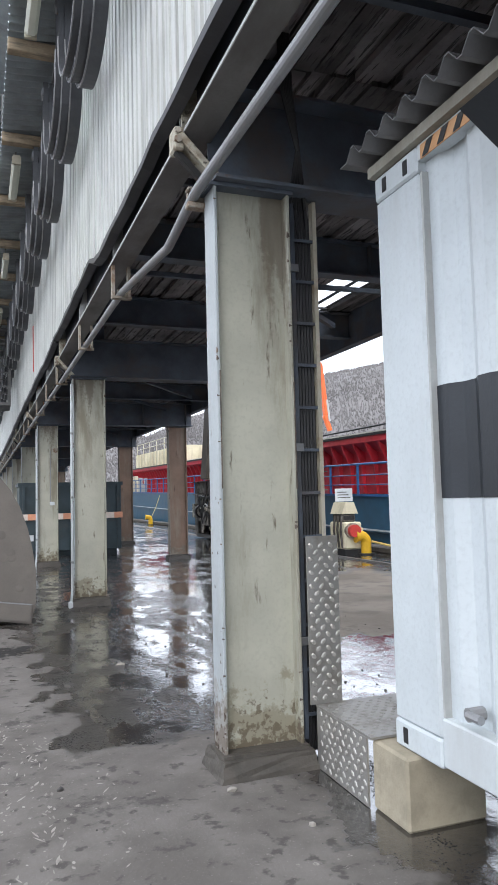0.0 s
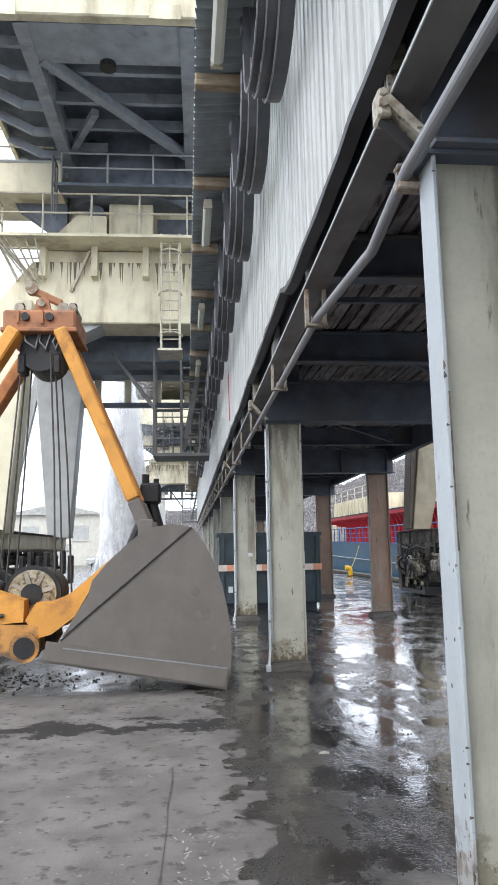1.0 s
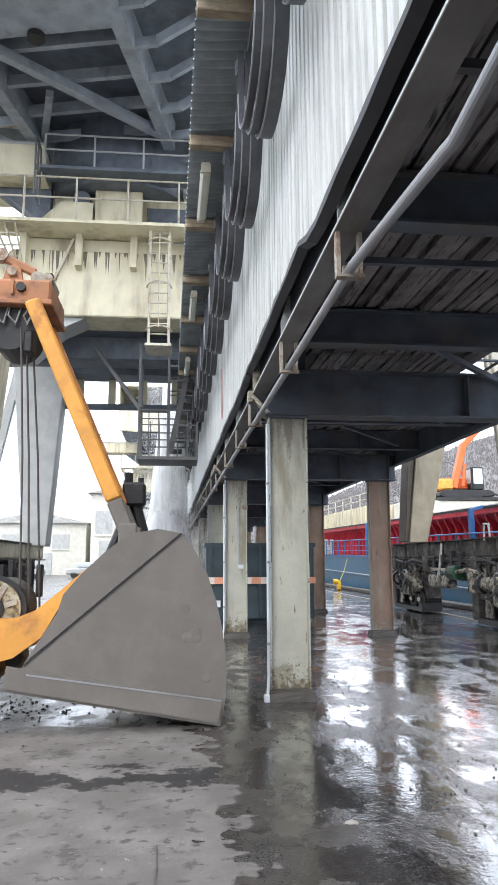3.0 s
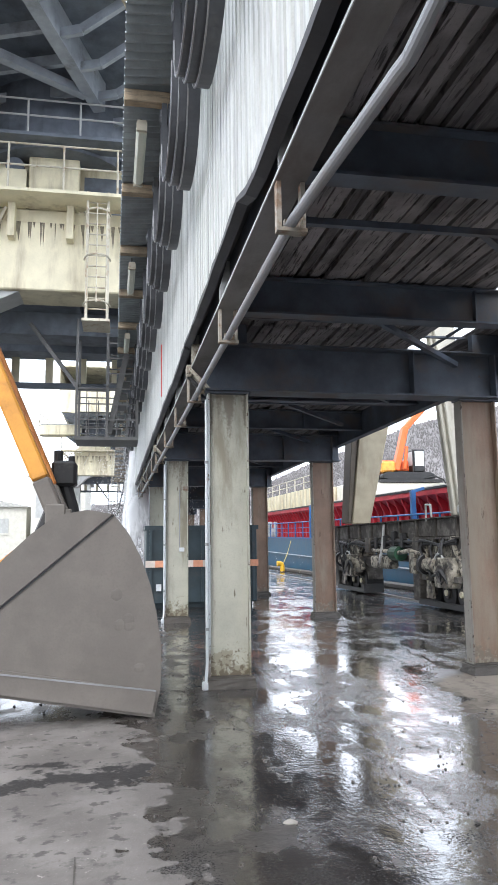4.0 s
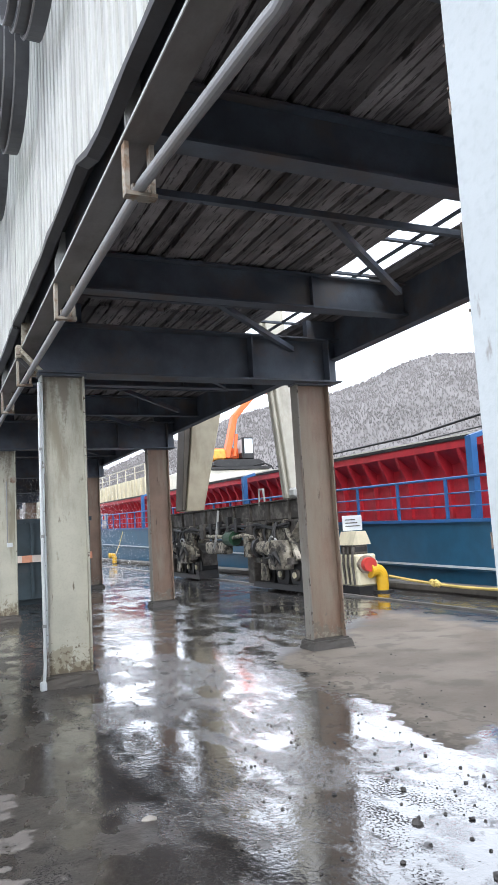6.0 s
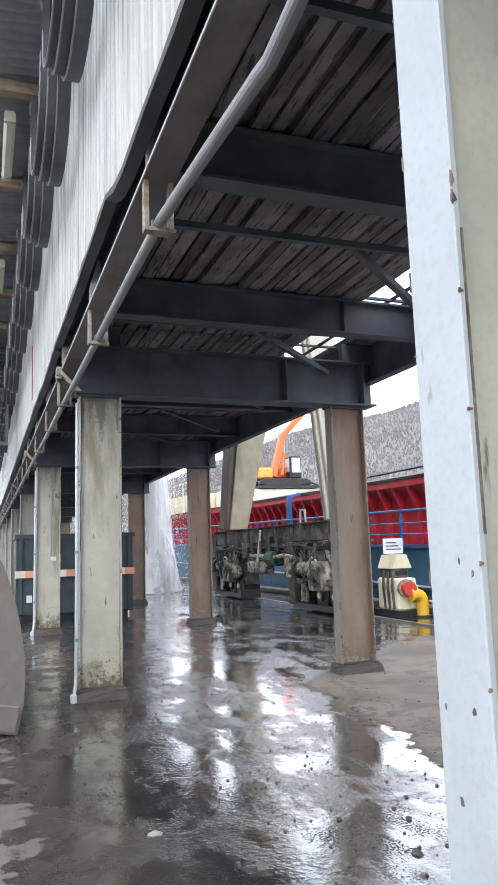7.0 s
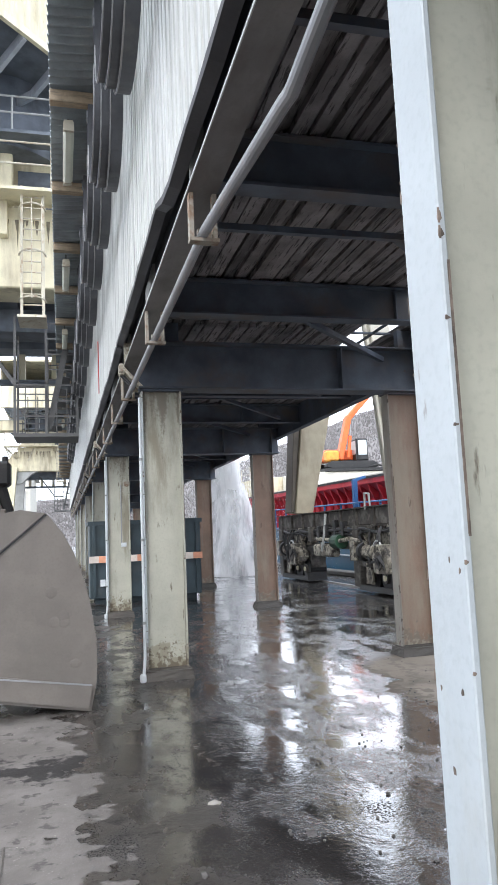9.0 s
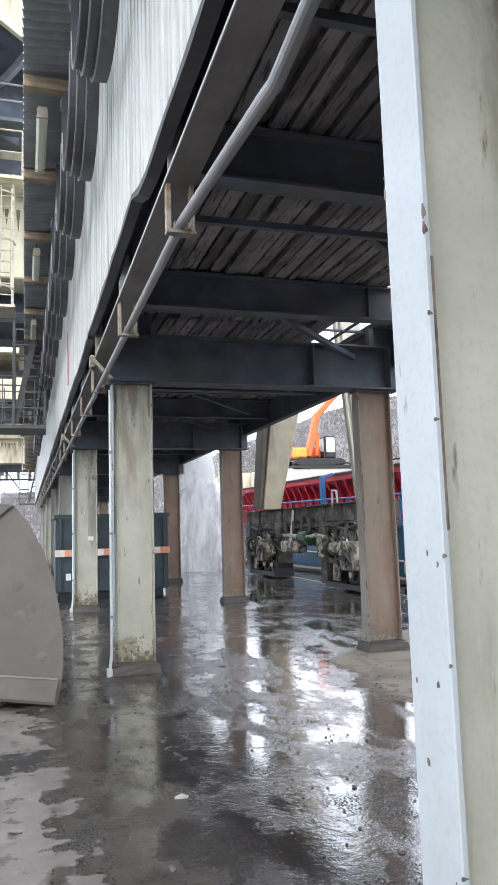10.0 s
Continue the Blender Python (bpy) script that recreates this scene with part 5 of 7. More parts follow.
# ---------------- portal crane over the shed ----------------
def railing(t, a, b, z, hgt=1.05, mid=True, material=None, posts=None):
    """A handrail from a to b (x, y) on a floor at z; each post and rail is a part."""
    material = material or M_RAIL
    a, b = Vector((*a, z)), Vector((*b, z))
    n = posts or max(1, round((b - a).length / 1.25))
    for i in range(n + 1):
        q = a.lerp(b, i / n)
        part("post", rod(B(), q, q + Vector((0, 0, hgt)), 0.028, 6), material, t)
    for h in ((hgt, hgt * 0.52) if mid else (hgt,)):
        part("rail", rod(B(), a + Vector((0, 0, h)), b + Vector((0, 0, h)), 0.026, 6), material, t)


def crane():
    t = thing("portal_crane", (1.4, 21.5, 0), "cream portal crane on rails striding over the shed", "crane")
    # legs: quay side tan and pale, yard side grey and cream
    def leg(low, high, y0, y1, z0, z1, material, lean=0.0):
        bm = B()
        a = [bm.verts.new(q) for q in ((low[0], y0, z0), (low[1], y0, z0), (low[1], y1, z0), (low[0], y1, z0))]
        b = [bm.verts.new(q) for q in ((high[0], y0 + lean, z1), (high[1], y0 + lean, z1), (high[1], y1 + lean, z1), (high[0], y1 + lean, z1))]
        bm.faces.new(a)
        bm.faces.new(b)
        for i in range(4):
            j = (i + 1) % 4
            bm.faces.new((a[i], a[j], b[j], b[i]))
        bmesh.ops.recalc_face_normals(bm, faces=bm.faces)
        part("leg", bevelled(bm, 0.02), material, t)
    leg((7.32, 7.90), (7.95, 9.2), 24.6, 25.4, 2.1, 7.6, M_TAN)
    # thin dark plate that paints the shaded -x side of the tan leg
    leg((7.20, 7.315), (7.62, 7.945), 24.7, 25.4, 2.13, 7.58, M_TAN_DARK)
    leg((7.58, 7.98), (7.50, 8.05), 17.8, 18.3, 2.1, 7.6, M_WORN_GREY, 0.9)
    part("leg_pipe", rod(B(), (7.54, 17.95, 2.1), (7.46, 18.85, 7.5), 0.05, 8), M_WORN_GREY, t)
    part("leg_lamp", bevelled(bx(B(), 7.45, 7.75, 17.4, 17.75, 2.1, 2.32), 0.05), M_CRANE_GREY, t)
    leg((-4.51, -3.84), (-5.05, -3.45), 24.6, 25.4, 2.0, 7.6, M_CRANE_GREY)
    leg((-5.26, -4.22), (-4.6, -3.74), 18.3, 19.2, 2.0, 7.6, M_CREAM)
    part("strut", bar(B(), (-6.0, 25.0, 2.2), (-4.95, 25.0, 7.5), 0.25), M_CRANE_GREY, t)
    for x in (7.75, -4.65):
        part("sill_beam", bevelled(bx(B(), x - 0.32, x + 0.32, 17.0, 27.0, 1.62, 2.05), 0.03), M_BOGIE if x > 0 else M_CREAM, t)
        rnd = random.Random(8)
        for yb, sg in ((18.35, 1), (25.0, 1)):
            bg_ = part("bogie", prism_x(B(), [(yb - 1.15, 0.42), (yb - 1.15, 0.78), (yb - 0.45, 1.10), (yb + 0.45, 1.10), (yb + 1.15, 0.78), (yb + 1.15, 0.42), (yb + 0.5, 0.34), (yb - 0.5, 0.34)], x - 0.22, x + 0.22), M_BOGIE, t, "greasy grey wheel bogie")
            part("bogie_arm", prism_x(B(), [(yb - 0.32, 0.9), (yb + 0.32, 0.9), (yb + 0.62, 1.62), (yb - 0.62, 1.62)], x - 0.28, x + 0.28), M_BOGIE_CREAM, bg_)
            for dy in (-0.75, 0.0, 0.75):
                part("wheel", rod(B(), (x - 0.26, yb + dy, 0.37), (x + 0.26, yb + dy, 0.37), 0.34, 22), M_BLACK, bg_)
                part("wheel_hub", rod(B(), (x - 0.32, yb + dy, 0.37), (x + 0.32, yb + dy, 0.37), 0.13, 14), M_BOGIE, bg_)
                part("axle_cap", rod(B(), (x - 0.36, yb + dy, 0.37), (x - 0.31, yb + dy, 0.37), 0.07, 10), M_CREAM, bg_)
            # drive: gearbox, motor, brake drum, hoses
            part("gearbox", bevelled(prism_x(B(), [(yb - 0.70, 0.50), (yb - 0.05, 0.50), (yb + 0.05, 0.86), (yb - 0.15, 1.16), (yb - 0.62, 1.16), (yb - 0.78, 0.9)], x - 0.62, x - 0.30), 0.02), M_BOGIE_CREAM, bg_)
            part("gear_cover", rod(B(), (x - 0.66, yb - 0.38, 0.80), (x - 0.60, yb - 0.38, 0.80), 0.20, 18), M_BOGIE, bg_)
            part("motor", rod(B(), (x - 0.46, yb + 0.08, 0.98), (x - 0.46, yb + 0.66, 0.98), 0.17, 16), M_BOGIE_CREAM, bg_)
            part("brake_drum", rod(B(), (x - 0.46, yb + 0.66, 0.98), (x - 0.46, yb + 0.80, 0.98), 0.24, 18), M_BLACK, bg_)
            part("wheel_guard", bevelled(prism_x(B(), [(yb + 0.50, 0.20), (yb + 0.92, 0.20), (yb + 0.86, 0.62), (yb + 0.58, 0.62)], x - 0.42, x - 0.36), 0.01), M_BOGIE_CREAM, bg_)
            for s in (-1, 1):
                part("gusset", prism_x(B(), [(yb + s * 0.40, 1.58), (yb + s * 1.25, 1.58), (yb + s * 0.40, 0.92)], x - 0.345, x - 0.315), M_BOGIE_CREAM if s > 0 else M_BOGIE, bg_)
                part("gusset_edge", bar(B(), (x - 0.36, yb + s * 1.25, 1.57), (x - 0.36, yb + s * 0.40, 0.92), 0.09, 0.025, up=(0, s, 1)), M_BOGIE_CREAM, bg_)
            part("equaliser", bevelled(bx(B(), x - 0.50, x - 0.32, yb - 0.95, yb + 0.95, 0.62, 0.76), 0.015), M_BOGIE, bg_)
            for dy in (-0.62, -0.30, 0.30, 0.62):
                part("bolt", rod(B(), (x - 0.53, yb + dy, 0.69), (x - 0.49, yb + dy, 0.69), 0.035, 8), M_BOGIE_CREAM, bg_)
            part("looped_hose", tube_along(B(), [(x - 0.52, yb - 0.1 + 0.26 * math.cos(a), 0.95 + 0.30 * math.sin(a)) for a in [0.3 + 0.55 * q for q in range(9)]], 0.028, 7), M_CRANE_GREY, bg_)
            part("side_brace", bar(B(), (x - 0.36, yb - 1.05, 0.72), (x - 0.34, yb - 0.45, 1.60), 0.12, 0.10), M_BOGIE_CREAM, bg_)
            part("side_brace", bar(B(), (x - 0.36, yb + 1.05, 0.72), (x - 0.34, yb + 0.45, 1.60), 0.12, 0.10), M_BOGIE, bg_)
            part("clamp_post", bevelled(bx(B(), x - 0.44, x - 0.16, yb + 1.22, yb + 1.62, 0.10, 1.62), 0.02), M_BOGIE, bg_)
            part("clamp_box", bevelled(bx(B(), x - 0.55, x - 0.44, yb + 1.26, yb + 1.58, 0.75, 1.25), 0.015), M_BOGIE_CREAM, bg_)
            part("rail_sweep", prism_x(B(), [(yb - 1.55, 0.05), (yb + 1.2, 0.05), (yb + 1.1, 0.17), (yb - 1.30, 0.17)], x - 0.50, x - 0.40), M_BLACK, bg_)
            part("rail_guard", prism_x(B(), [(yb - 1.55, 0.05), (yb - 1.30, 0.05), (yb - 1.28, 0.26), (yb - 1.50, 0.30)], x - 0.52, x + 0.1), M_BLACK, bg_)
            for i in range(5):
                ya, yc = yb + rnd.uniform(-0.9, 0.2), yb + rnd.uniform(-0.2, 1.0)
                za = rnd.uniform(0.55, 1.0)
                part("hose", tube_along(B(), [(x - 0.62, ya, za), (x - 0.68, ya + 0.1, za + 0.2), (x - 0.60, (ya + yc) / 2, za + rnd.uniform(-0.3, 0.3)), (x - 0.5, yc, 1.35), (x - 0.36, yc + 0.1, 1.6)], rnd.uniform(0.018, 0.035), 6), M_BLACK, bg_)
        for i in range(6):
            yb = 19.9 + i * 0.62
            h = rnd.uniform(0.15, 0.42)
            part("junction_box", bevelled(bx(B(), x - 0.50 + rnd.uniform(0, 0.1), x - 0.325, yb, yb + rnd.uniform(0.12, 0.34), 1.60 - h, 1.62 + rnd.uniform(0.0, 0.2)), 0.015), rnd.choice((M_BOGIE, M_BLACK, M_BLACK)), t)
        for z, r in ((1.52, 0.045), (1.44, 0.03)):
            pts = [(x - 0.40, 17.6 + i * 0.85, z + 0.02 - 0.14 * (i % 2) * rnd.random()) for i in range(11)]
            part("cable_run", tube_along(B(), pts, r, 7), M_BLACK, t)
        part("sill_flange", bx(B(), x - 0.40, x + 0.40, 17.0, 27.0, 2.054, 2.08), M_BOGIE, t)
        part("sill_flange", bx(B(), x - 0.40, x + 0.40, 17.0, 27.0, 1.58, 1.616), M_BOGIE, t)
        for i in range(9):
            part("sill_rib", bx(B(), x - 0.385, x - 0.322, 17.6 + i * 1.1, 17.64 + i * 1.1, 1.62, 2.05), M_BOGIE, t)
        part("pump_motor", rod(B(), (x - 0.42, 20.75, 1.22), (x - 0.42, 21.25, 1.22), 0.19, 14), M_GREEN, t, "grimy green pump motor")
        part("hanging_chain", tube_along(B(), [(x - 0.42, 21.9, 2.0), (x - 0.46, 21.92, 1.6), (x - 0.52, 21.95, 1.15), (x - 0.48, 22.1, 0.98), (x - 0.44, 22.2, 1.2)], 0.035, 6), M_CRANE_GREY, t)
        part("conduit_stub", tube_along(B(), [(x - 0.36, 18.9, 2.06), (x - 0.38, 18.9, 2.38), (x - 0.38, 19.15, 2.40), (x - 0.38, 19.18, 2.0)], 0.022, 6), M_CRANE_GREY, t)
        part("cross_pipe", tube_along(B(), [(x - 0.47, 19.0, 1.18), (x - 0.50, 20.0, 1.30), (x - 0.48, 20.7, 1.24), (x - 0.44, 22.8, 1.30)], 0.055, 8), M_BOGIE_CREAM, t)
        for s, yv in ((1, 18.9), (-1, 24.4)):
            part("sill_bracket", prism_x(B(), [(yv, 1.58), (yv + s * 0.75, 1.58), (yv, 0.98)], x - 0.30, x - 0.26), M_BLACK, t)
        part("lower_tie", bx(B(), x - 0.12, x + 0.12, 19.7, 23.7, 1.00, 1.16), M_BOGIE, t)
        part("spindle", rod(B(), (x - 0.2, 20.2, 1.34), (x - 0.2, 23.4, 1.34), 0.12, 12), M_BOGIE, t)
        part("pump", bevelled(bx(B(), x - 0.5, x - 0.22, 21.4, 22.9, 0.80, 1.14), 0.05), M_BOGIE_CREAM, t)
        part("pump_hanger", bx(B(), x - 0.36, x - 0.28, 21.6, 21.7, 1.14, 1.6), M_BOGIE, t)
        part("pump_hanger", bx(B(), x - 0.36, x - 0.28, 22.6, 22.7, 1.14, 1.6), M_BOGIE, t)
    # portal girders across the shed
    before = set(t.children_recursive)
    part("front_girder", bevelled(prism(B(), [(-5.15, 7.55), (8.4, 7.55), (8.4, 9.25), (-4.15, 9.25), (-5.15, 7.95)], 18.75, 19.9), 0.03), M_CREAM, t, "deep cream box girder streaked with soot")
    part("girder_haunch", prism(B(), [(-4.9, 7.55), (-2.3, 7.55), (-2.9, 7.25), (-3.6, 6.55), (-4.9, 6.4)], 18.9, 19.8), M_CRANE_GREY, t)
    # lower and rear beams take the grey with underside shade painted in
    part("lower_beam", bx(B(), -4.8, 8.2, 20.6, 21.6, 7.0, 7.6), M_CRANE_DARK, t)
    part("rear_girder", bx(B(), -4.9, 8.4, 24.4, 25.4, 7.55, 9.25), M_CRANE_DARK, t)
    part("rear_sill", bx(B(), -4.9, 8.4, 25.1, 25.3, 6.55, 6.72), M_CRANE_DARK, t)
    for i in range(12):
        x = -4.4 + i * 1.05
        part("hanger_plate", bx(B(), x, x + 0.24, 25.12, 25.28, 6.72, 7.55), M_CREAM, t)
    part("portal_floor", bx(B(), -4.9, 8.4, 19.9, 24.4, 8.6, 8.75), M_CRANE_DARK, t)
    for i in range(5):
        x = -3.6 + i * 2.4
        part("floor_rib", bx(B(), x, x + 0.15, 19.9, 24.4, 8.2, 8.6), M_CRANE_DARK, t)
    part("girder_top", bx(B(), -3.85, 8.3, 18.80, 19.8, 9.254, 9.57), M_CREAM, t)
    # lower walkway with brackets, ladder with hoops
    part("walkway", bx(B(), -5.0, 7.5, 17.85, 18.75, 9.58, 9.66), M_CREAM, t)
    for i in range(9):
        x = -3.9 + i * 1.35
        part("walkway_bracket", prism(B(), [(x, 9.58), (x + 0.16, 9.58), (x + 0.16, 8.75), (x, 8.75)], 18.45, 18.75), M_CREAM, t)
    rs_ = random.Random(12)
    for i in range(70):
        x, l = -4.0 + i * 0.115 + rs_.uniform(-0.06, 0.06), 0.12 + 0.75 * rs_.random() ** 2
        w = rs_.uniform(0.012, 0.05)
        part("soot_run", prism(B(), [(x - w, 9.24), (x + w, 9.24), (x + w * 0.4, 9.24 - l * 0.7), (x, 9.24 - l), (x - w * 0.5, 9.24 - l * 0.6)], 18.745, 18.752), M_SOOT, t)
    railing(t, (-4.95, 17.9), (7.4, 17.9), 9.66, 1.1)
    railing(t, (-4.95, 17.9), (-4.95, 18.7), 9.66, 1.1)
    part("corner_stay", bar(B(), (-4.9, 17.95, 9.6), (-4.0, 18.7, 8.6), 0.08), M_RAIL, t)
    part("corner_stay", bar(B(), (-4.95, 18.65, 9.6), (-4.5, 18.72, 8.7), 0.08), M_RAIL, t)
    for i in range(5):
        f = i / 4
        part("lattice_bar", bar(B(), (-4.95 + 0.75 * f, 17.95 + 0.6 * f, 9.58 - 0.95 * f), (-3.9, 17.95 + 0.7 * f, 9.58 - 0.85 * f), 0.035), M_RAIL, t)
        part("lattice_bar", bar(B(), (-4.95 + 0.26 * i, 17.92, 9.58), (-4.2 + 0.1 * i, 18.55, 8.65), 0.035), M_RAIL, t)
    part("stay", bar(B(), (-2.6, 18.6, 9.5), (-3.1, 18.72, 8.4), 0.07), M_RAIL, t)
    ld = part("ladder", bx(B(), -0.72, -0.66, 18.1, 18.2, 6.58, 9.8), M_RAIL, t, "caged access ladder")
    part("ladder_rail", bx(B(), -0.24, -0.18, 18.1, 18.2, 6.58, 9.8), M_RAIL, ld)
    for i in range(12):
        part("rung", rod(B(), (-0.69, 18.15, 6.68 + i * 0.26), (-0.21, 18.15, 6.68 + i * 0.26), 0.018, 6), M_RAIL, ld)
    for z in (7.0, 8.1, 9.2):
        pts = [(-0.45 + 0.30 * math.cos(a), 18.1 - 0.42 * math.sin(a), z) for a in [math.pi * i / 8 for i in range(9)]]
        part("hoop", tube_along(B(), pts, 0.022, 5), M_RAIL, ld)
    for a in (0.25, 0.5, 0.75):
        x, y = -0.45 + 0.30 * math.cos(math.pi * a), 18.1 - 0.42 * math.sin(math.pi * a)
        part("cage_bar", rod(B(), (x, y, 6.95), (x, y, 9.3), 0.014, 5), M_RAIL, ld)
    part("ladder_foot", bx(B(), -0.76, -0.14, 17.7, 18.6, 6.52, 6.58), M_RAIL, ld)
    # machine house between walkway and upper deck
    part("machine_house", bevelled(bx(B(), -3.3, 4.5, 19.3, 24.0, 9.25, 11.2), 0.05), M_CREAM, t)
    part("house_front", prism(B(), [(-3.9, 9.66), (-2.2, 9.66), (-2.2, 10.6), (-3.0, 10.6)], 18.8, 19.3), M_CREAM, t)
    part("cabinet", bevelled(bx(B(), -2.15, -0.95, 18.85, 19.25, 9.68, 11.05), 0.03), M_CREAM, t)
    part("doorway", bx(B(), -0.85, 0.35, 19.26, 19.31, 9.75, 10.75), M_CRANE_DARK, t)
    part("winch", rod(B(), (-2.5, 18.9, 10.75), (-2.5, 19.28, 10.75), 0.22, 16), M_CRANE_DARK, t)
    for i in range(4):
        x = -2.9 + 1.5 * i
        part("vent_box", bevelled(bx(B(), x, x + 0.5, 18.95, 19.3, 11.05, 11.3), 0.02), M_CRANE_GREY, t)
    part("upper_walkway", bx(B(), -3.4, 6.4, 18.0, 18.7, 11.05, 11.13), M_CRANE_DARK, t)
    railing(t, (-3.3, 18.05), (6.3, 18.05), 11.13, 0.85, True, M_CRANE_GREY)
    for x in (-3.45, 0.45):
        railing(t, (x, 17.7), (x, 18.3), 10.2, 1.5, True, M_RAIL_DARK, 2)
    # round balcony
    bm = B()
    out = []
    for i in range(13):
        a = math.pi / 2 + math.pi * i / 12
        out.append((-6.2 + 0.78 * math.cos(a), 19.27 + 0.85 * math.sin(a)))
    pts = [(-3.4, 20.12)] + out + [(-3.4, 18.42)]
    lo = [bm.verts.new((x + 0.05, 19.27 + (y - 19.27) * 0.97, 11.03)) for x, y in pts]
    mid_ = [bm.verts.new((x, y, 11.08)) for x, y in pts]
    hi = [bm.verts.new((x, y, 11.9)) for x, y in pts]
    for a, b in ((lo, mid_), (mid_, hi)):
        for i in range(len(pts)):
            j = (i + 1) % len(pts)
            bm.faces.new((a[i], a[j], b[j], b[i]))
    bm.faces.new(lo)
    bm.faces.new(hi)
    bmesh.ops.recalc_face_normals(bm, faces=bm.faces)
    part("balcony", bm, M_CREAM, t, "round-ended cream balcony")
    for h in (0.45, 0.95):
        part("balcony_rail", tube_along(B(), [(x, y, 11.9 + h) for x, y in [(-3.6, 20.1)] + out + [(-3.6, 18.44)]], 0.028, 6), M_RAIL, t)
    for i in range(0, 13, 2):
        x, y = out[i]
        part("post", rod(B(), (x, y, 11.9), (x, y, 12.85), 0.026, 6), M_RAIL, t)
    part("balcony_rim", tube_along(B(), [(x, y, 11.93) for x, y in [(-3.42, 20.1)] + out + [(-3.42, 18.44)]], 0.05, 6), M_CRANE_GREY, t)
    part("balcony_bracket", prism(B(), [(-4.7, 11.02), (-3.3, 11.02), (-3.3, 9.9), (-3.6, 10.2)], 19.0, 19.6), M_CRANE_DARK, t)
    lift = Matrix.Translation((0.2, 1.83, 1.5)) @ Matrix.Scale(0.961, 4) @ Matrix.Translation((-0.2, -1.83 + 1.15, -1.5))
    org = ORIGIN[t.name]
    for ob in t.children_recursive:
        if ob not in before:
            ob.data.transform(Matrix.Translation(-org) @ lift @ Matrix.Translation(org))
    # slewing house on top: it turns about its own pivot
    px, py = -1.5, 20.7
    # floor plate in the dark grey: the underside's shade is in its colour
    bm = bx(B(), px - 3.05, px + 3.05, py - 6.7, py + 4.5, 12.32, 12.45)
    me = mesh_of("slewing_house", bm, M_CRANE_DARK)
    me.transform(Matrix.Translation((-px, -py, 0)))
    hs = new("slewing_house", me)
    hs.parent = t
    hs.location = (px - 1.4, py - 21.5, 0)
    tagged(hs, "slewing machine house with a ribbed underside")
    ORIGIN[hs.name] = Vector((px, py, 0))
    part("fascia", bevelled(bx(B(), px - 3.1, px + 3.1, py - 6.95, py - 6.7, 11.62, 13.6), 0.03), M_CREAM, hs)
    part("fascia_plate", bx(B(), px - 2.2, px - 1.6, py - 6.99, py - 6.95, 11.56, 11.86), M_CREAM, hs)
    part("fascia_plate", bx(B(), px + 0.9, px + 1.5, py - 6.99, py - 6.95, 11.56, 11.86), M_CREAM, hs)
    part("front_soffit", bx(B(), px - 1.75, px + 1.75, py - 6.70, py - 5.55, 11.62, 11.70), M_CRANE_RIB, hs)
    for s in (-1, 1):
        part("deck_girder", bx(B(), px + s * 1.6 - 0.14, px + s * 1.6 + 0.14, py - 6.7, py - 1.4, 11.6, 12.32), M_CRANE_RIB, hs)
        part("side_edge", bx(B(), px + s * 3.1 - 0.05, px + s * 3.1 + 0.05, py - 6.95, py + 4.5, 12.15, 12.32), M_CREAM, hs)
        prof = wave_y(py - 6.95, py + 4.5, 0.22, 0.03, 0.3)
        xs = px + s * 3.1
        part("side_cladding", sheet(B(), [(xs + s * r, y, 12.32) for y, r in prof], [(xs + s * r, y, 15.2) for y, r in prof], (-0.01 * s, 0, 0)), M_CREAM, hs)
        for i in range(6):
            y = py - 6.0 + i * 1.05
            part("deck_rib", bar(B(), (px + s * 1.72, y, 11.72), (px + s * 2.2, y, 11.74), 0.10, 0.2), M_CRANE_RIB, hs)
            part("deck_rib", bar(B(), (px + s * 2.18, y, 11.74), (px + s * 3.05, y - 0.05, 12.16), 0.10, 0.2), M_CRANE_RIB, hs)
    for i in range(4):
        y = py - 4.9 + i * 1.05
        part("cross_rib", bx(B(), px - 1.46, px + 1.46, y - 0.06, y + 0.06, 11.85, 12.1), M_CRANE_RIB, hs)
    part("deck_brace", bar(B(), (px - 1.4, py - 5.6, 11.68), (px + 1.5, py - 2.0, 11.68), 0.2, 0.2), M_CRANE_RIB, hs)
    part("deck_brace", bar(B(), (px - 1.4, py - 2.0, 11.8), (px - 0.6, py - 3.6, 11.8), 0.16, 0.16), M_CRANE_RIB, hs)
    part("soffit_lamp", rod(B(), (px - 0.05, py - 5.58, 11.5), (px - 0.05, py - 5.58, 11.63), 0.17, 12), M_BLACK, hs)
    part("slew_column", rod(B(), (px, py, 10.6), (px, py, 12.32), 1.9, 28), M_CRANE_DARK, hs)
    part("house_roof", bx(B(), px - 3.1, px + 3.1, py - 6.9, py + 4.5, 15.2, 15.35), M_CREAM, hs)
    part("house_back", bx(B(), px - 3.08, px + 3.08, py + 4.4, py + 4.5, 12.45, 15.2), M_CREAM, hs)
    # hanging stair cage beside the shed
    cg = part("stair_cage", bx(B(), -0.95, 0.55, 20.2, 21.4, 4.02, 4.10), M_RAIL_DARK, t, "dark hanging access cage")
    for i in range(7):
        x = -0.92 + 0.24 * i
        for y in (20.25, 21.35):
            w = 0.03 if i % 3 == 0 else 0.012
            part("cage_post", bx(B(), x - w, x + w, y - 0.02, y + 0.02, 4.1, 7.0 if i % 3 == 0 else 5.2), M_RAIL_DARK, cg)
    for i in range(7):
        z = 4.5 + i * 0.38
        part("cage_rail", bx(B(), -0.95 if z < 5.4 else -0.2, 0.52, 20.222, 20.228, z, z + 0.035), M_RAIL_DARK, cg)
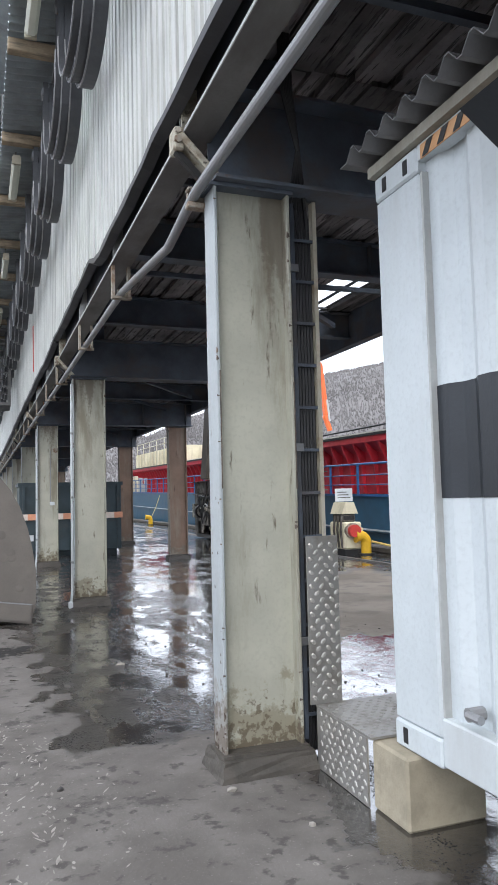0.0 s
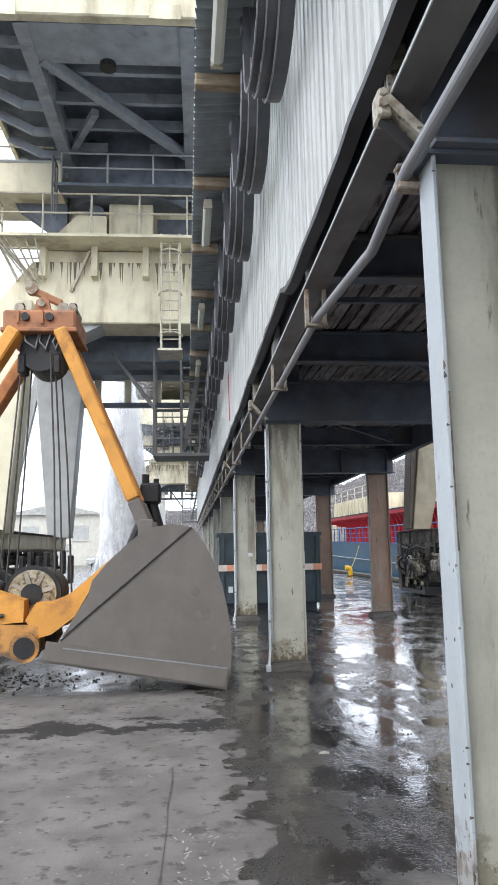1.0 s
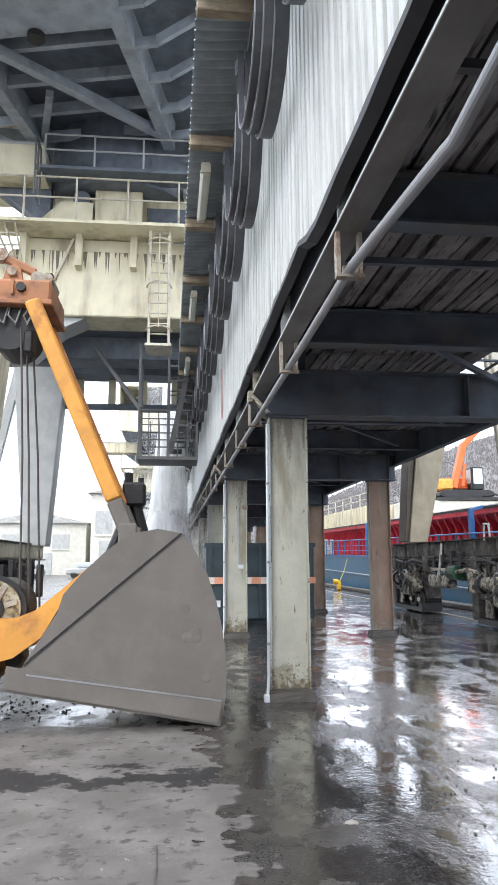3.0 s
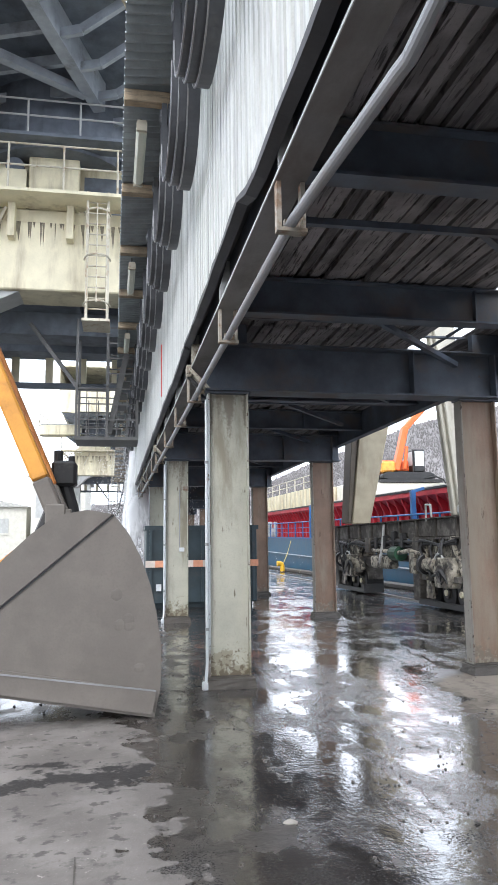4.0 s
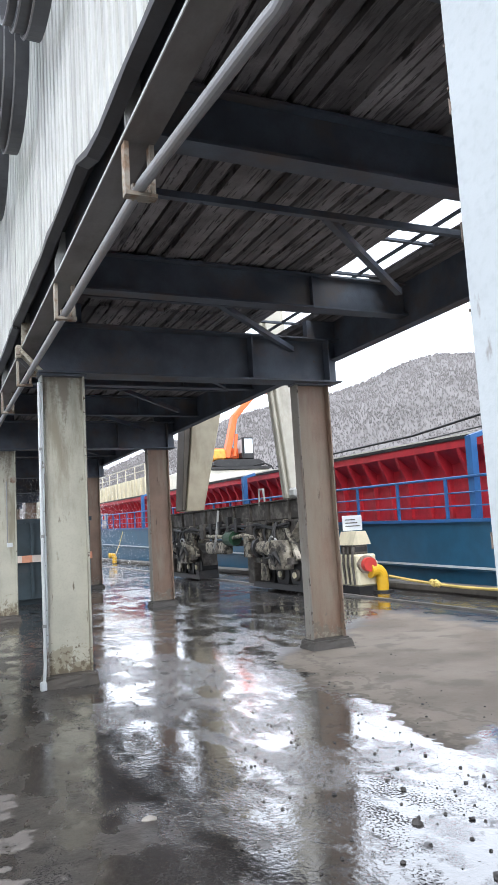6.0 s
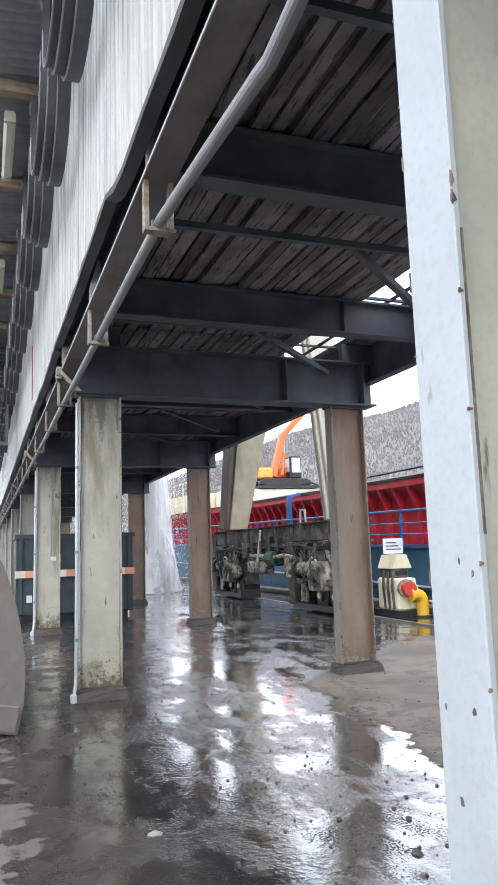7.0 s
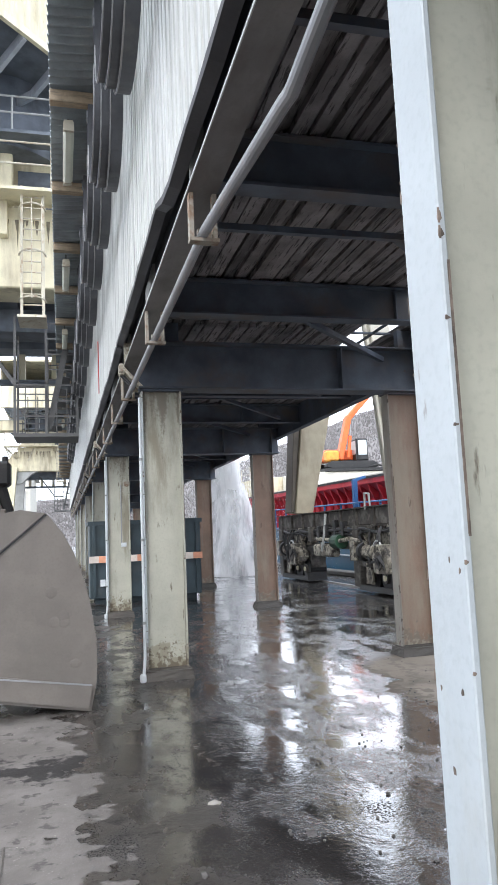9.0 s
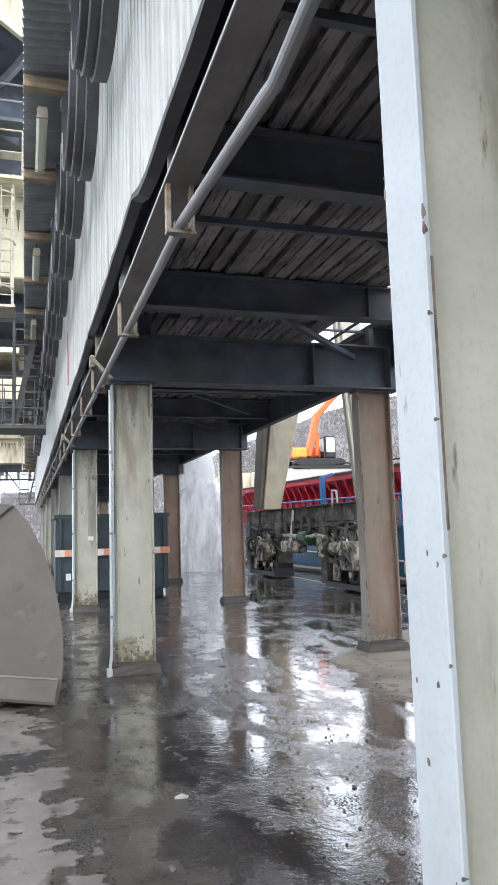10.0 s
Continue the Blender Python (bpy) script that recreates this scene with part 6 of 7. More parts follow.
        part("cage_rail", bx(B(), -0.95 if z < 5.4 else -0.2, 0.52, 21.372, 21.378, z, z + 0.035), M_RAIL_DARK, cg)
    for i in range(9):
        z = 4.3 + i * 0.3
        part("cage_step", bx(B(), -0.15 + 0.05 * i, 0.15 + 0.05 * i, 20.4, 21.2, z, z + 0.03), M_RAIL_DARK, cg)
    part("cage_stringer", bar(B(), (-0.15, 20.38, 4.2), (0.40, 20.38, 6.9), 0.05, 0.14), M_RAIL_DARK, cg)
    part("cage_brace", bar(B(), (-2.1, 20.8, 7.0), (-0.9, 20.3, 5.3), 0.09), M_RAIL_DARK, cg)
    part("cage_brace", bar(B(), (-0.9, 20.3, 5.25), (-0.2, 20.3, 5.25), 0.06), M_RAIL_DARK, cg)
    return t, hs


cr, HOUSE = crane()
copy_thing(cr, pose(1.4, 66.0, 0))


# ---------------- ship at the quay ----------------
def ship():
    t = thing("cargo_ship", (14, 30, -1.3), "blue-hulled cargo ship with red hatch coamings at the quay", "ship")
    bm = B()
    bx(bm, 10.3, 24.0, -25, 62, -3.2, 1.42)
    part("hull", bm, M_BLUE, t)
    part("bow", prism(B(), [(10.3, -3.2), (24, -3.2), (24, 1.42), (10.3, 1.42)], 62, 63), M_BLUE, t)
    part("rubbing_strake", bevelled(bx(B(), 10.2, 10.3, -25, 62, 0.36, 0.46), 0.02), M_BLUE, t)
    part("strake_line", bx(B(), 10.185, 10.2, -25, 62, 0.42, 0.465), M_WHITE_LINE, t)
    part("deck_edge", bx(B(), 10.24, 10.36, -25, 62, 1.38, 1.45), M_BLUE_RAIL, t)
    part("coaming", bx(B(), 11.42, 22.4, -22, 60, 1.42, 3.15), M_RED, t, "red hatch coaming")
    part("coaming_top", prism(B(), [(10.98, 3.04), (11.43, 2.72), (11.5, 2.72), (11.5, 3.22), (10.98, 3.22)], -22, 60), M_RED, t)
    part("coaming_lip", bx(B(), 10.95, 11.5, -22, 60, 3.224, 3.30), M_BLACK, t)
    part("hold_cover", bx(B(), 11.5, 22.4, -22, 44, 3.15, 3.42), M_WARE, t, "pale hatch cover")
    stay = None
    for i in range(101):
        y = -21.5 + i * 0.8
        bm = prism(B(), [(10.99, 3.03), (11.43, 2.86), (11.43, 1.45), (11.33, 1.45), (11.29, 2.25), (11.20, 2.52), (11.06, 2.80)], y - 0.05, y + 0.05) if stay is None else None
        if stay is None:
            stay = part("coaming_stay", bm, M_RED, t)
            y_first = y
        else:
            ob = new("coaming_stay", stay.data)
            ob.parent = t
            ob.location = (0, y - y_first, 0)
    for i in range(46):
        y = -22 + i * 1.8
        part("rail_post", bx(B(), 10.30, 10.36, y - 0.03, y + 0.03, 1.45, 2.34), M_BLUE_RAIL, t)
    for z in (1.72, 2.0):
        part("rail_wire", rod(B(), (10.33, -24, z), (10.33, 61, z), 0.018, 5), M_BLUE_RAIL, t)
    part("top_rail", rod(B(), (10.33, -24, 2.33), (10.33, 61, 2.33), 0.03, 6), M_BLUE_RAIL, t)
    for y in (2.6, 15.0, 27.2, 41.4):
        part("davit_post", bx(B(), 10.36, 10.52, y - 0.09, y + 0.09, 1.45, 3.18), M_BLUE_RAIL, t)
        part("davit_arm", bar(B(), (10.38, y, 3.14), (10.86, y, 3.28), 0.16, 0.1), M_BLUE_RAIL, t)
    # fore structure, cream
    part("forward_bulwark", bx(B(), 11.6, 22, 44.6, 60, 3.304, 4.45), M_CREAM, t)
    for i in range(14):
        y = 44.7 + i * 1.1
        part("bulwark_rib", bx(B(), 11.52, 11.6, y, y + 0.1, 3.304, 4.45), M_CREAM, t)
    part("slack_wire", tube_along(B(), [(11.2, 8, 4.25), (11.2, 18, 3.55), (11.2, 26, 3.45)], 0.03, 6), M_BLACK, t)
    # gear on the fore deck
    rnd = random.Random(14)
    for i in range(9):
        y = 52 + i * 0.9
        w, h = rnd.uniform(0.2, 0.5), rnd.uniform(0.4, 1.3)
        part("deck_fitting", bevelled(bx(B(), 10.75 - w / 2, 10.75 + w / 2, y, y + w, 1.45, 1.45 + h), 0.03), rnd.choice((M_RED, M_CREAM, M_CRANE_GREY)), t)
    for i in range(7):
        part("fore_rail_post", bx(B(), 11.60, 11.66, 45 + i * 2.4, 45.06 + i * 2.4, 4.45, 5.25), M_RAIL, t)
    for z in (4.85, 5.24):
        part("fore_rail", rod(B(), (11.62, 45, z), (11.62, 60, z), 0.03, 6), M_RAIL, t)
    # she lies a little down by the stern
    t.matrix_basis = Matrix.Translation((0, 18, 1.4)) @ pose(0, 0, 0, 0.9) @ Matrix.Translation((0, -18, -1.4)) @ t.matrix_basis
    part("slack_wire", tube_along(B(), [(11.6, 6, 3.85), (11.6, 18, 3.45)], 0.02, 6), M_BLACK, t)


ship()


def excavator():
    y = 43.0
    t = thing("deck_excavator", (16.8, y, 3.42), "orange excavator on a cream pontoon over the ship's hatch", "excavator")
    part("pontoon_base", bevelled(bx(B(), 13.2, 20.5, y - 1.4, y + 1.4, 3.42, 4.88), 0.04), M_WARE, t, "cream steel pontoon under the deck")
    part("gantry_deck", bx(B(), 14.9, 18.6, y - 1.6, y + 1.6, 4.9, 5.06), M_BLACK, t)
    for dy in (-1.1, 1.1):
        bm = bevelled(prism(B(), [(15.1, 5.15), (15.4, 5.06), (18.0, 5.06), (18.3, 5.15), (18.3, 5.35), (18.0, 5.5), (15.4, 5.5), (15.1, 5.35)], y + dy - 0.28, y + dy + 0.28), 0.03)
        part("track", bm, M_BLACK, t)
    part("turntable", rod(B(), (16.6, y, 5.3), (16.6, y, 5.6), 0.8, 18), M_BLACK, t)
    part("house", bevelled(bx(B(), 15.3, 17.1, y - 0.6, y + 1.3, 5.58, 6.25), 0.08), M_EXC, t)
    part("counterweight", bevelled(bx(B(), 15.15, 15.95, y - 1.25, y - 0.6, 5.5, 6.12), 0.1), M_YELLOW, t)
    cb = part("cab", bevelled(bx(B(), 17.02, 17.72, y - 1.3, y - 0.2, 5.52, 6.82), 0.05), M_BLACK, t)
    part("window", bx(B(), 17.10, 17.64, y - 1.33, y - 1.29, 5.85, 6.72), M_GLASS_PALE, cb)
    part("window", bx(B(), 16.985, 17.025, y - 1.2, y - 0.3, 5.9, 6.7), M_GLASS_PALE, cb)
    part("grab_rail", bar(B(), (16.95, y - 1.35, 5.5), (16.95, y - 1.35, 6.8), 0.04), M_BLACK, cb)
    part("boom", bevelled(bar(B(), (16.05, y - 0.9, 5.6), (16.75, y - 0.9, 8.2), 0.34, 0.50, up=(0, 1, 0)), 0.05), M_EXC, t)
    part("boom_tip", bevelled(bar(B(), (16.70, y - 0.9, 8.05), (18.3, y - 0.9, 9.7), 0.32, 0.46, up=(0, 1, 0)), 0.05), M_EXC, t)
    part("boom_end", bevelled(bar(B(), (18.2, y - 0.9, 9.6), (20.6, y - 0.9, 9.9), 0.30, 0.42, up=(0, 1, 0)), 0.05), M_EXC, t)
    part("stick", bevelled(bar(B(), (20.5, y - 0.9, 9.9), (20.85, y - 0.9, 6.6), 0.28, 0.40, up=(0, 1, 0)), 0.04), M_EXC, t)
    part("stick_ram", rod(B(), (20.85, y - 1.1, 7.6), (21.0, y - 1.1, 6.2), 0.07, 8), M_CRANE_GREY, t)
    part("stick_end", bevelled(bar(B(), (20.75, y - 0.9, 6.6), (21.1, y - 0.9, 5.6), 0.26, 0.34, up=(0, 1, 0)), 0.04), M_EXC, t)
    part("ram", rod(B(), (16.55, y - 1.1, 5.7), (16.72, y - 1.1, 7.0), 0.10, 10), M_EXC, t)
    part("ram_rod", rod(B(), (16.72, y - 1.1, 7.0), (16.80, y - 1.1, 7.7), 0.05, 8), M_PIPE, t)
    t.location.x -= 0.3
    part("hose", tube_along(B(), [(17.6, y - 1.4, 5.1), (18.2, y - 1.5, 5.25), (18.7, y - 1.5, 5.05), (19.0, y - 1.5, 4.6)], 0.05, 6), M_BLACK, t)


excavator()


# ---------------- quay furniture ----------------
def bollard(x, y):
    t = thing("bollard", (x, y, 0), "yellow painted bent mooring bollard", "bollard", "bollards")
    bend = [(x, y, 0.02), (x, y, 0.30)] + [(x - 0.16 + 0.16 * math.cos(a), y, 0.30 + 0.16 * math.sin(a)) for a in [0.3, 0.65, 1.0, 1.35, 1.65]] + [(x - 0.26, y, 0.45)]
    part("bent_pipe", tube_along(B(), bend, 0.125, 16), M_BOLLARD, t)
    part("end_flange", rod(B(), (x - 0.29, y, 0.45), (x - 0.25, y, 0.45), 0.15, 16), M_BOLLARD, t)
    part("foot", rod(B(), (x, y, 0.0), (x, y, 0.04), 0.22, 16), M_BLACK, t)
    return t


bl = bollard(8.62, 15.95)
copy_thing(bl, pose(8.7, 41, 0))
mr = thing("mooring_rope_line", (9.2, 12, 0), "slack yellow mooring rope with a knot", "rope")
pts = []
for i in range(15):
    f = i / 14
    pts.append((8.70 + 1.3 * f, 15.8 - 8.7 * f, 0.32 + 0.75 * f - 0.55 * math.sin(math.pi * f) * (1 - 0.4 * f)))
part("rope", tube_along(B(), pts, 0.03, 6), M_HEMP, mr)
kp = pts[2]
bm = B()
for i in range(4):
    bmesh.ops.create_icosphere(bm, subdivisions=1, radius=0.07, matrix=Matrix.Translation((kp[0], kp[1] + 0.06 * (i - 1.5), kp[2] + 0.03 * (i % 2))))
part("knot", bm, M_HEMP, mr)
m2 = solo("mooring_line", tube_along(B(), [(8.75, 41, 0.45), (9.5, 43.2, 0.95), (10.3, 45.6, 1.7)], 0.018, 6), M_HEMP, "taut mooring line to the ship", "rope", at=(8.75, 41, 0.4))


def quay_cabinet():
    t = thing("shore_power_unit", (8.2, 16.4, 0), "cream quay connection unit with red cap and sign", "utility unit")
    before = set(scene.objects)
    part("skid", bx(B(), 7.95, 8.62, 15.95, 17.1, 0.0, 0.16), M_BLACK, t)
    part("lower_box", bevelled(bx(B(), 7.98, 8.5, 16.0, 16.9, 0.16, 0.92), 0.04), M_CREAM, t)
    part("upper_box", bevelled(bx(B(), 8.02, 8.42, 16.2, 16.8, 0.92, 1.15), 0.03), M_BOGIE, t)
    part("hood", prism(B(), [(7.98, 1.15), (8.48, 1.15), (8.36, 1.48), (8.10, 1.48)], 16.15, 16.85), M_CREAM, t)
    part("red_cap", rod(B(), (8.2, 15.80, 0.68), (8.2, 16.02, 0.68), 0.17, 18), M_REDCAP, t)
    part("cap_collar", rod(B(), (8.2, 15.93, 0.68), (8.2, 16.04, 0.68), 0.22, 18), M_RUST, t)
    part("sign_post", rod(B(), (8.35, 16.75, 1.4), (8.35, 16.75, 1.9), 0.02, 6), M_PIPE, t)
    sg = part("sign", bx(B(), 8.08, 8.62, 16.70, 16.72, 1.50, 1.88), M_WHITE_LINE, t)
    for i in range(3):
        part("text_bar", bx(B(), 8.15, 8.55 - 0.06 * i, 16.692, 16.698, 1.60 + 0.08 * i, 1.625 + 0.08 * i), M_BOGIE, sg)
    for i in range(3):
        part("conduit", tube_along(B(), [(7.97, 16.15 + 0.2 * i, 0.2), (7.93, 16.15 + 0.2 * i, 0.7), (8.0, 16.2 + 0.2 * i, 1.1)], 0.03, 6), M_BOGIE, t)
    part("side_flange", bevelled(bx(B(), 8.5, 8.6, 16.1, 16.7, 0.25, 0.75), 0.02), M_CREAM, t)
    part("vent_slot", bx(B(), 8.06, 8.38, 16.185, 16.2, 0.98, 1.10), M_BLACK, t)
    part("neck", bevelled(bx(B(), 8.08, 8.40, 16.25, 16.75, 0.90, 0.96), 0.01), M_BLACK, t)
    for ob in set(scene.objects) - before:
        ob.data.transform(Matrix.Diagonal((0.90, 0.90, 0.86, 1)))
    t.location.x += 0.10


quay_cabinet()


# ---------------- distance ----------------
def warehouse(x0, x1, y0, y1, zw, zr, label):
    t = thing("warehouse", ((x0 + x1) / 2, (y0 + y1) / 2, 0), label, "building", "distant sheds")
    part("wall", bx(B(), x0, x1, y0, y1, 0, zw), M_WARE, t)
    bm = prism(B(), [(x0 - 0.5, zw), (x1 + 0.5, zw), ((x0 + x1) / 2, zr)], y0 - 0.5, y1 + 0.5)
    part("roof", bm, M_WROOF, t)
    n = max(2, int((x1 - x0) / 6))
    for i in range(n):
        xx = x0 + (i + 0.5) * (x1 - x0) / n
        w = part("window", bx(B(), xx - 1.0, xx + 1.0, y0 - 0.08, y0 + 0.02, zw * 0.5, zw * 0.78), M_CRANE_GREY, t)
        part("frame", bx(B(), xx - 1.1, xx + 1.1, y0 - 0.12, y0 - 0.02, zw * 0.47, zw * 0.5), M_WARE, w)
    part("gate", bx(B(), (x0 + x1) / 2 - 2, (x0 + x1) / 2 + 2, y0 - 0.1, y0 + 0.02, 0, zw * 0.42), M_CRANE_GREY, t)


warehouse(-48, -24, 98, 120, 6.6, 9.0, "pale beige warehouse across the yard")
warehouse(-23, -11, 92, 116, 6.2, 7.6, "pale corrugated warehouse with a low roof")
warehouse(-10, -4, 88, 104, 9.5, 10.2, "tall pale block at the end of the yard")
warehouse(-90, -52, 110, 140, 8, 12, "long grey warehouse far across the yard")
for i, (x, y, w) in enumerate(((-14, 70, 4.2), (-8.5, 74, 4.0), (-20, 66, 4.5))):
    t = thing("parked_vehicle", (x, y, 0), "pale vehicle parked far off in the yard", "vehicle", "far vehicles")
    part("body", bevelled(bx(B(), x - w / 2, x + w / 2, y - 0.9, y + 0.9, 0.35, 0.95), 0.12), M_CRANE_GREY, t)
    part("cabin", bevelled(bx(B(), x - w / 4, x + w / 3, y - 0.8, y + 0.8, 0.95, 1.5), 0.15), M_GLASS_PALE, t)
    for dx in (-0.3, 0.3):
        for dy in (-0.9, 0.75):
            part("wheel", rod(B(), (x + dx * w, y + dy, 0.32), (x + dx * w, y + dy + 0.15, 0.32), 0.32, 12), M_BLACK, t)


def hills():
    """A wooded ridge across the water; height by bearing."""
    ridge = [(-60, 14), (-30, 16), (-10, 18), (0, 20), (12.6, 31), (18, 42), (23.8, 51), (28, 56), (33, 61), (39, 69), (43, 70), (55, 76), (70, 80), (100, 70)]
    bm = B()
    rows = []
    nb, nr = 100, 16
    for i in range(nb + 1):
        az = -60 + 160 * i / nb
        for (a0, h0), (a1, h1) in zip(ridge, ridge[1:]):
            if a0 <= az <= a1:
                hh = h0 + (h1 - h0) * (az - a0) / (a1 - a0)
        col = []
        for j in range(nr + 1):
            f = j / nr
            r = 190 + 150 * f
            z = -2 + 1.12 * hh * (f ** 0.8) + 5 * noise.noise(Vector((az * 0.15, f * 4, 3))) * f
            col.append(bm.verts.new((r * math.sin(radians(az)), r * math.cos(radians(az)), z)))
        rows.append(col)
    for i in range(nb):
        for j in range(nr):
            bm.faces.new((rows[i][j], rows[i + 1][j], rows[i + 1][j + 1], rows[i][j + 1]))
    pts = [[v.co.copy() for v in col] for col in rows]
    solo("backdrop", bm, M_HILL, "grey wooded hillside across the water under cloud", "hill", kind="structure")
    rnd = random.Random(21)
    verts, faces = [], []
    for _ in range(60000):
        i, j = rnd.uniform(28, nb - 0.01), nr * rnd.random() ** 0.8 * 0.999
        i0, j0 = int(i), int(j)
        a = pts[i0][j0].lerp(pts[i0 + 1][j0], i - i0)
        b = pts[i0][j0 + 1].lerp(pts[i0 + 1][j0 + 1], i - i0)
        q = a.lerp(b, j - j0)
        h, w = rnd.uniform(0.6, 1.5), rnd.uniform(0.12, 0.34)
        s = len(verts)
        for k in range(4):
            an = k * math.pi / 2 + rnd.uniform(-0.5, 0.5)
            verts.append((q.x + w * math.cos(an), q.y + w * math.sin(an), q.z + h * rnd.uniform(0.25, 0.6)))
        verts.append((q.x + rnd.uniform(-.4, .4), q.y, q.z + h))
        verts.append((q.x, q.y, q.z - 0.5))
        for k in range(4):
            faces.append((s + k, s + (k + 1) % 4, s + 4))
            faces.append((s + (k + 1) % 4, s + k, s + 5))
    me = bpy.data.meshes.new("hill_woods")
    me.from_pydata(verts, [], faces)
    me.materials.append(M_TREES)
    tagged(new("hill_woods", me), "bare grey-brown winter woods on the hillside", "woods", kind="stuff")


hills()


# ---------------- clutter on the ground ----------------
def pebble(bm, x, y, r, rnd):
    m = Matrix.Translation((x, y, r * 0.25)) @ Matrix.Rotation(rnd.uniform(0, 6.3), 4, 'Z') @ Matrix.Diagonal((1, rnd.uniform(0.6, 0.9), rnd.uniform(0.45, 0.75), 1))
    g = bmesh.ops.create_icosphere(bm, subdivisions=1, radius=r, matrix=m)
    for v in g["verts"]:
        v.co += Vector((rnd.uniform(-1, 1), rnd.uniform(-1, 1), rnd.uniform(-1, 1))) * r * 0.18


def clutter():
    rnd = random.Random(17)
    verts, faces = [], []
    for i in range(1700):
        x, y = (rnd.uniform(-3.0, 5.0), rnd.uniform(3.2, 17)) if i % 4 == 0 else (rnd.gauss(2.4, 0.8), rnd.uniform(4.6, 15))
        r = 0.003 + 0.010 * rnd.random() ** 3
        s = len(verts)
        for k in range(5):
            a = k * 1.257 + rnd.uniform(-.3, .3)
            verts.append((x + r * math.cos(a), y + r * math.sin(a), 0.0))
            verts.append((x + 0.7 * r * math.cos(a), y + 0.7 * r * math.sin(a), r * 0.7))
        verts.append((x, y, r * 0.95))
        for k in range(5):
            j = (k + 1) % 5
            faces.append((s + 2 * k, s + 2 * j, s + 2 * j + 1, s + 2 * k + 1))
            faces.append((s + 2 * k + 1, s + 2 * j + 1, s + 10))
    me = bpy.data.meshes.new("grit")
    me.from_pydata(verts, [], faces)
    me.materials.append(M_STONE)
    tagged(new("grit", me), "scattered coal grit and crumbs on the wet concrete", "grit", kind="stuff")
    spots = [(1.11, 6.97, 0.04), (2.25, 6.2, 0.05), (2.45, 6.6, 0.035), (2.1, 6.75, 0.03), (2.62, 6.9, 0.028), (2.8, 6.5, 0.026), (1.9, 6.45, 0.022),
             (2.5, 6.1, 0.03), (2.9, 7.0, 0.024), (1.15, 3.95, 0.03), (0.65, 5.6, 0.024), (1.4, 6.4, 0.03), (1.6, 6.0, 0.026), (0.9, 6.1, 0.024), (2.2, 5.6, 0.04),
             (1.36, 3.45, 0.03), (0.35, 4.3, 0.022), (2.7, 5.9, 0.03), (1.95, 5.9, 0.028), (1.75, 7.3, 0.02)]
    for x, y, r in spots:
        bm = B()
        pebble(bm, 0, 0, r * (0.62 if x > 1.3 else 1.0), rnd)
        if r == 0.04 and x < 1.2:
            bmesh.ops.transform(bm, matrix=Matrix.Diagonal((1.2, 1.0, 0.45, 1)), verts=bm.verts)
        o = solo("stone", bm, M_CHALK if (x, y) in ((1.11, 6.97), (1.15, 3.95), (1.36, 3.45)) else M_STONE, "small loose lump of stone on the wet floor", "stone", "loose stones")
        o.location = (x, y, 0)
    # chalky scratches left on the dry slab
    verts, faces = [], []
    for _ in range(150):
        row = rnd.choice((0.10, 0.22, 0.30, 0.55))
        x, y, a = rnd.gauss(row, 0.035), rnd.uniform(3.4, 5.6), rnd.gauss(0.1, 0.5)
        if x > 0.55 - 0.1 * (y - 4.6) and y > 4.6:
            continue
        l, w = rnd.uniform(0.006, 0.022) * rnd.choice((1, 1, 1, 2)), rnd.uniform(0.003, 0.008)
        dx, dy = math.sin(a), math.cos(a)
        k = len(verts)
        for f, g in ((-1, 0.2), (-0.3, 1), (0.4, 0.8), (1, 0.1)):
            for q in (-1, 1):
                verts.append((x + f * l * dx + q * g * w * dy, y + f * l * dy - q * g * w * dx, 0.0025))
        for i in range(3):
            faces.append((k + 2 * i, k + 2 * i + 1, k + 2 * i + 3, k + 2 * i + 2))
    me = bpy.data.meshes.new("chalk_marks")
    me.from_pydata(verts, [], faces)
    me.materials.append(M_CHALK)
    tagged(new("chalk_marks", me), "pale chalky scratches and chips on the dry concrete", "scratches", kind="stuff")
    # spilled bulk under the grab
    bm = B()
    for _ in range(240):
        pebble(bm, rnd.gauss(-1.9, 0.5), rnd.gauss(10.6, 0.4), rnd.uniform(0.008, 0.024), rnd)
    tagged(solo("spilled_coal", bm, M_BLACK, "wet dark spill of bulk cargo under the grab", "spill", kind="stuff"))


clutter()


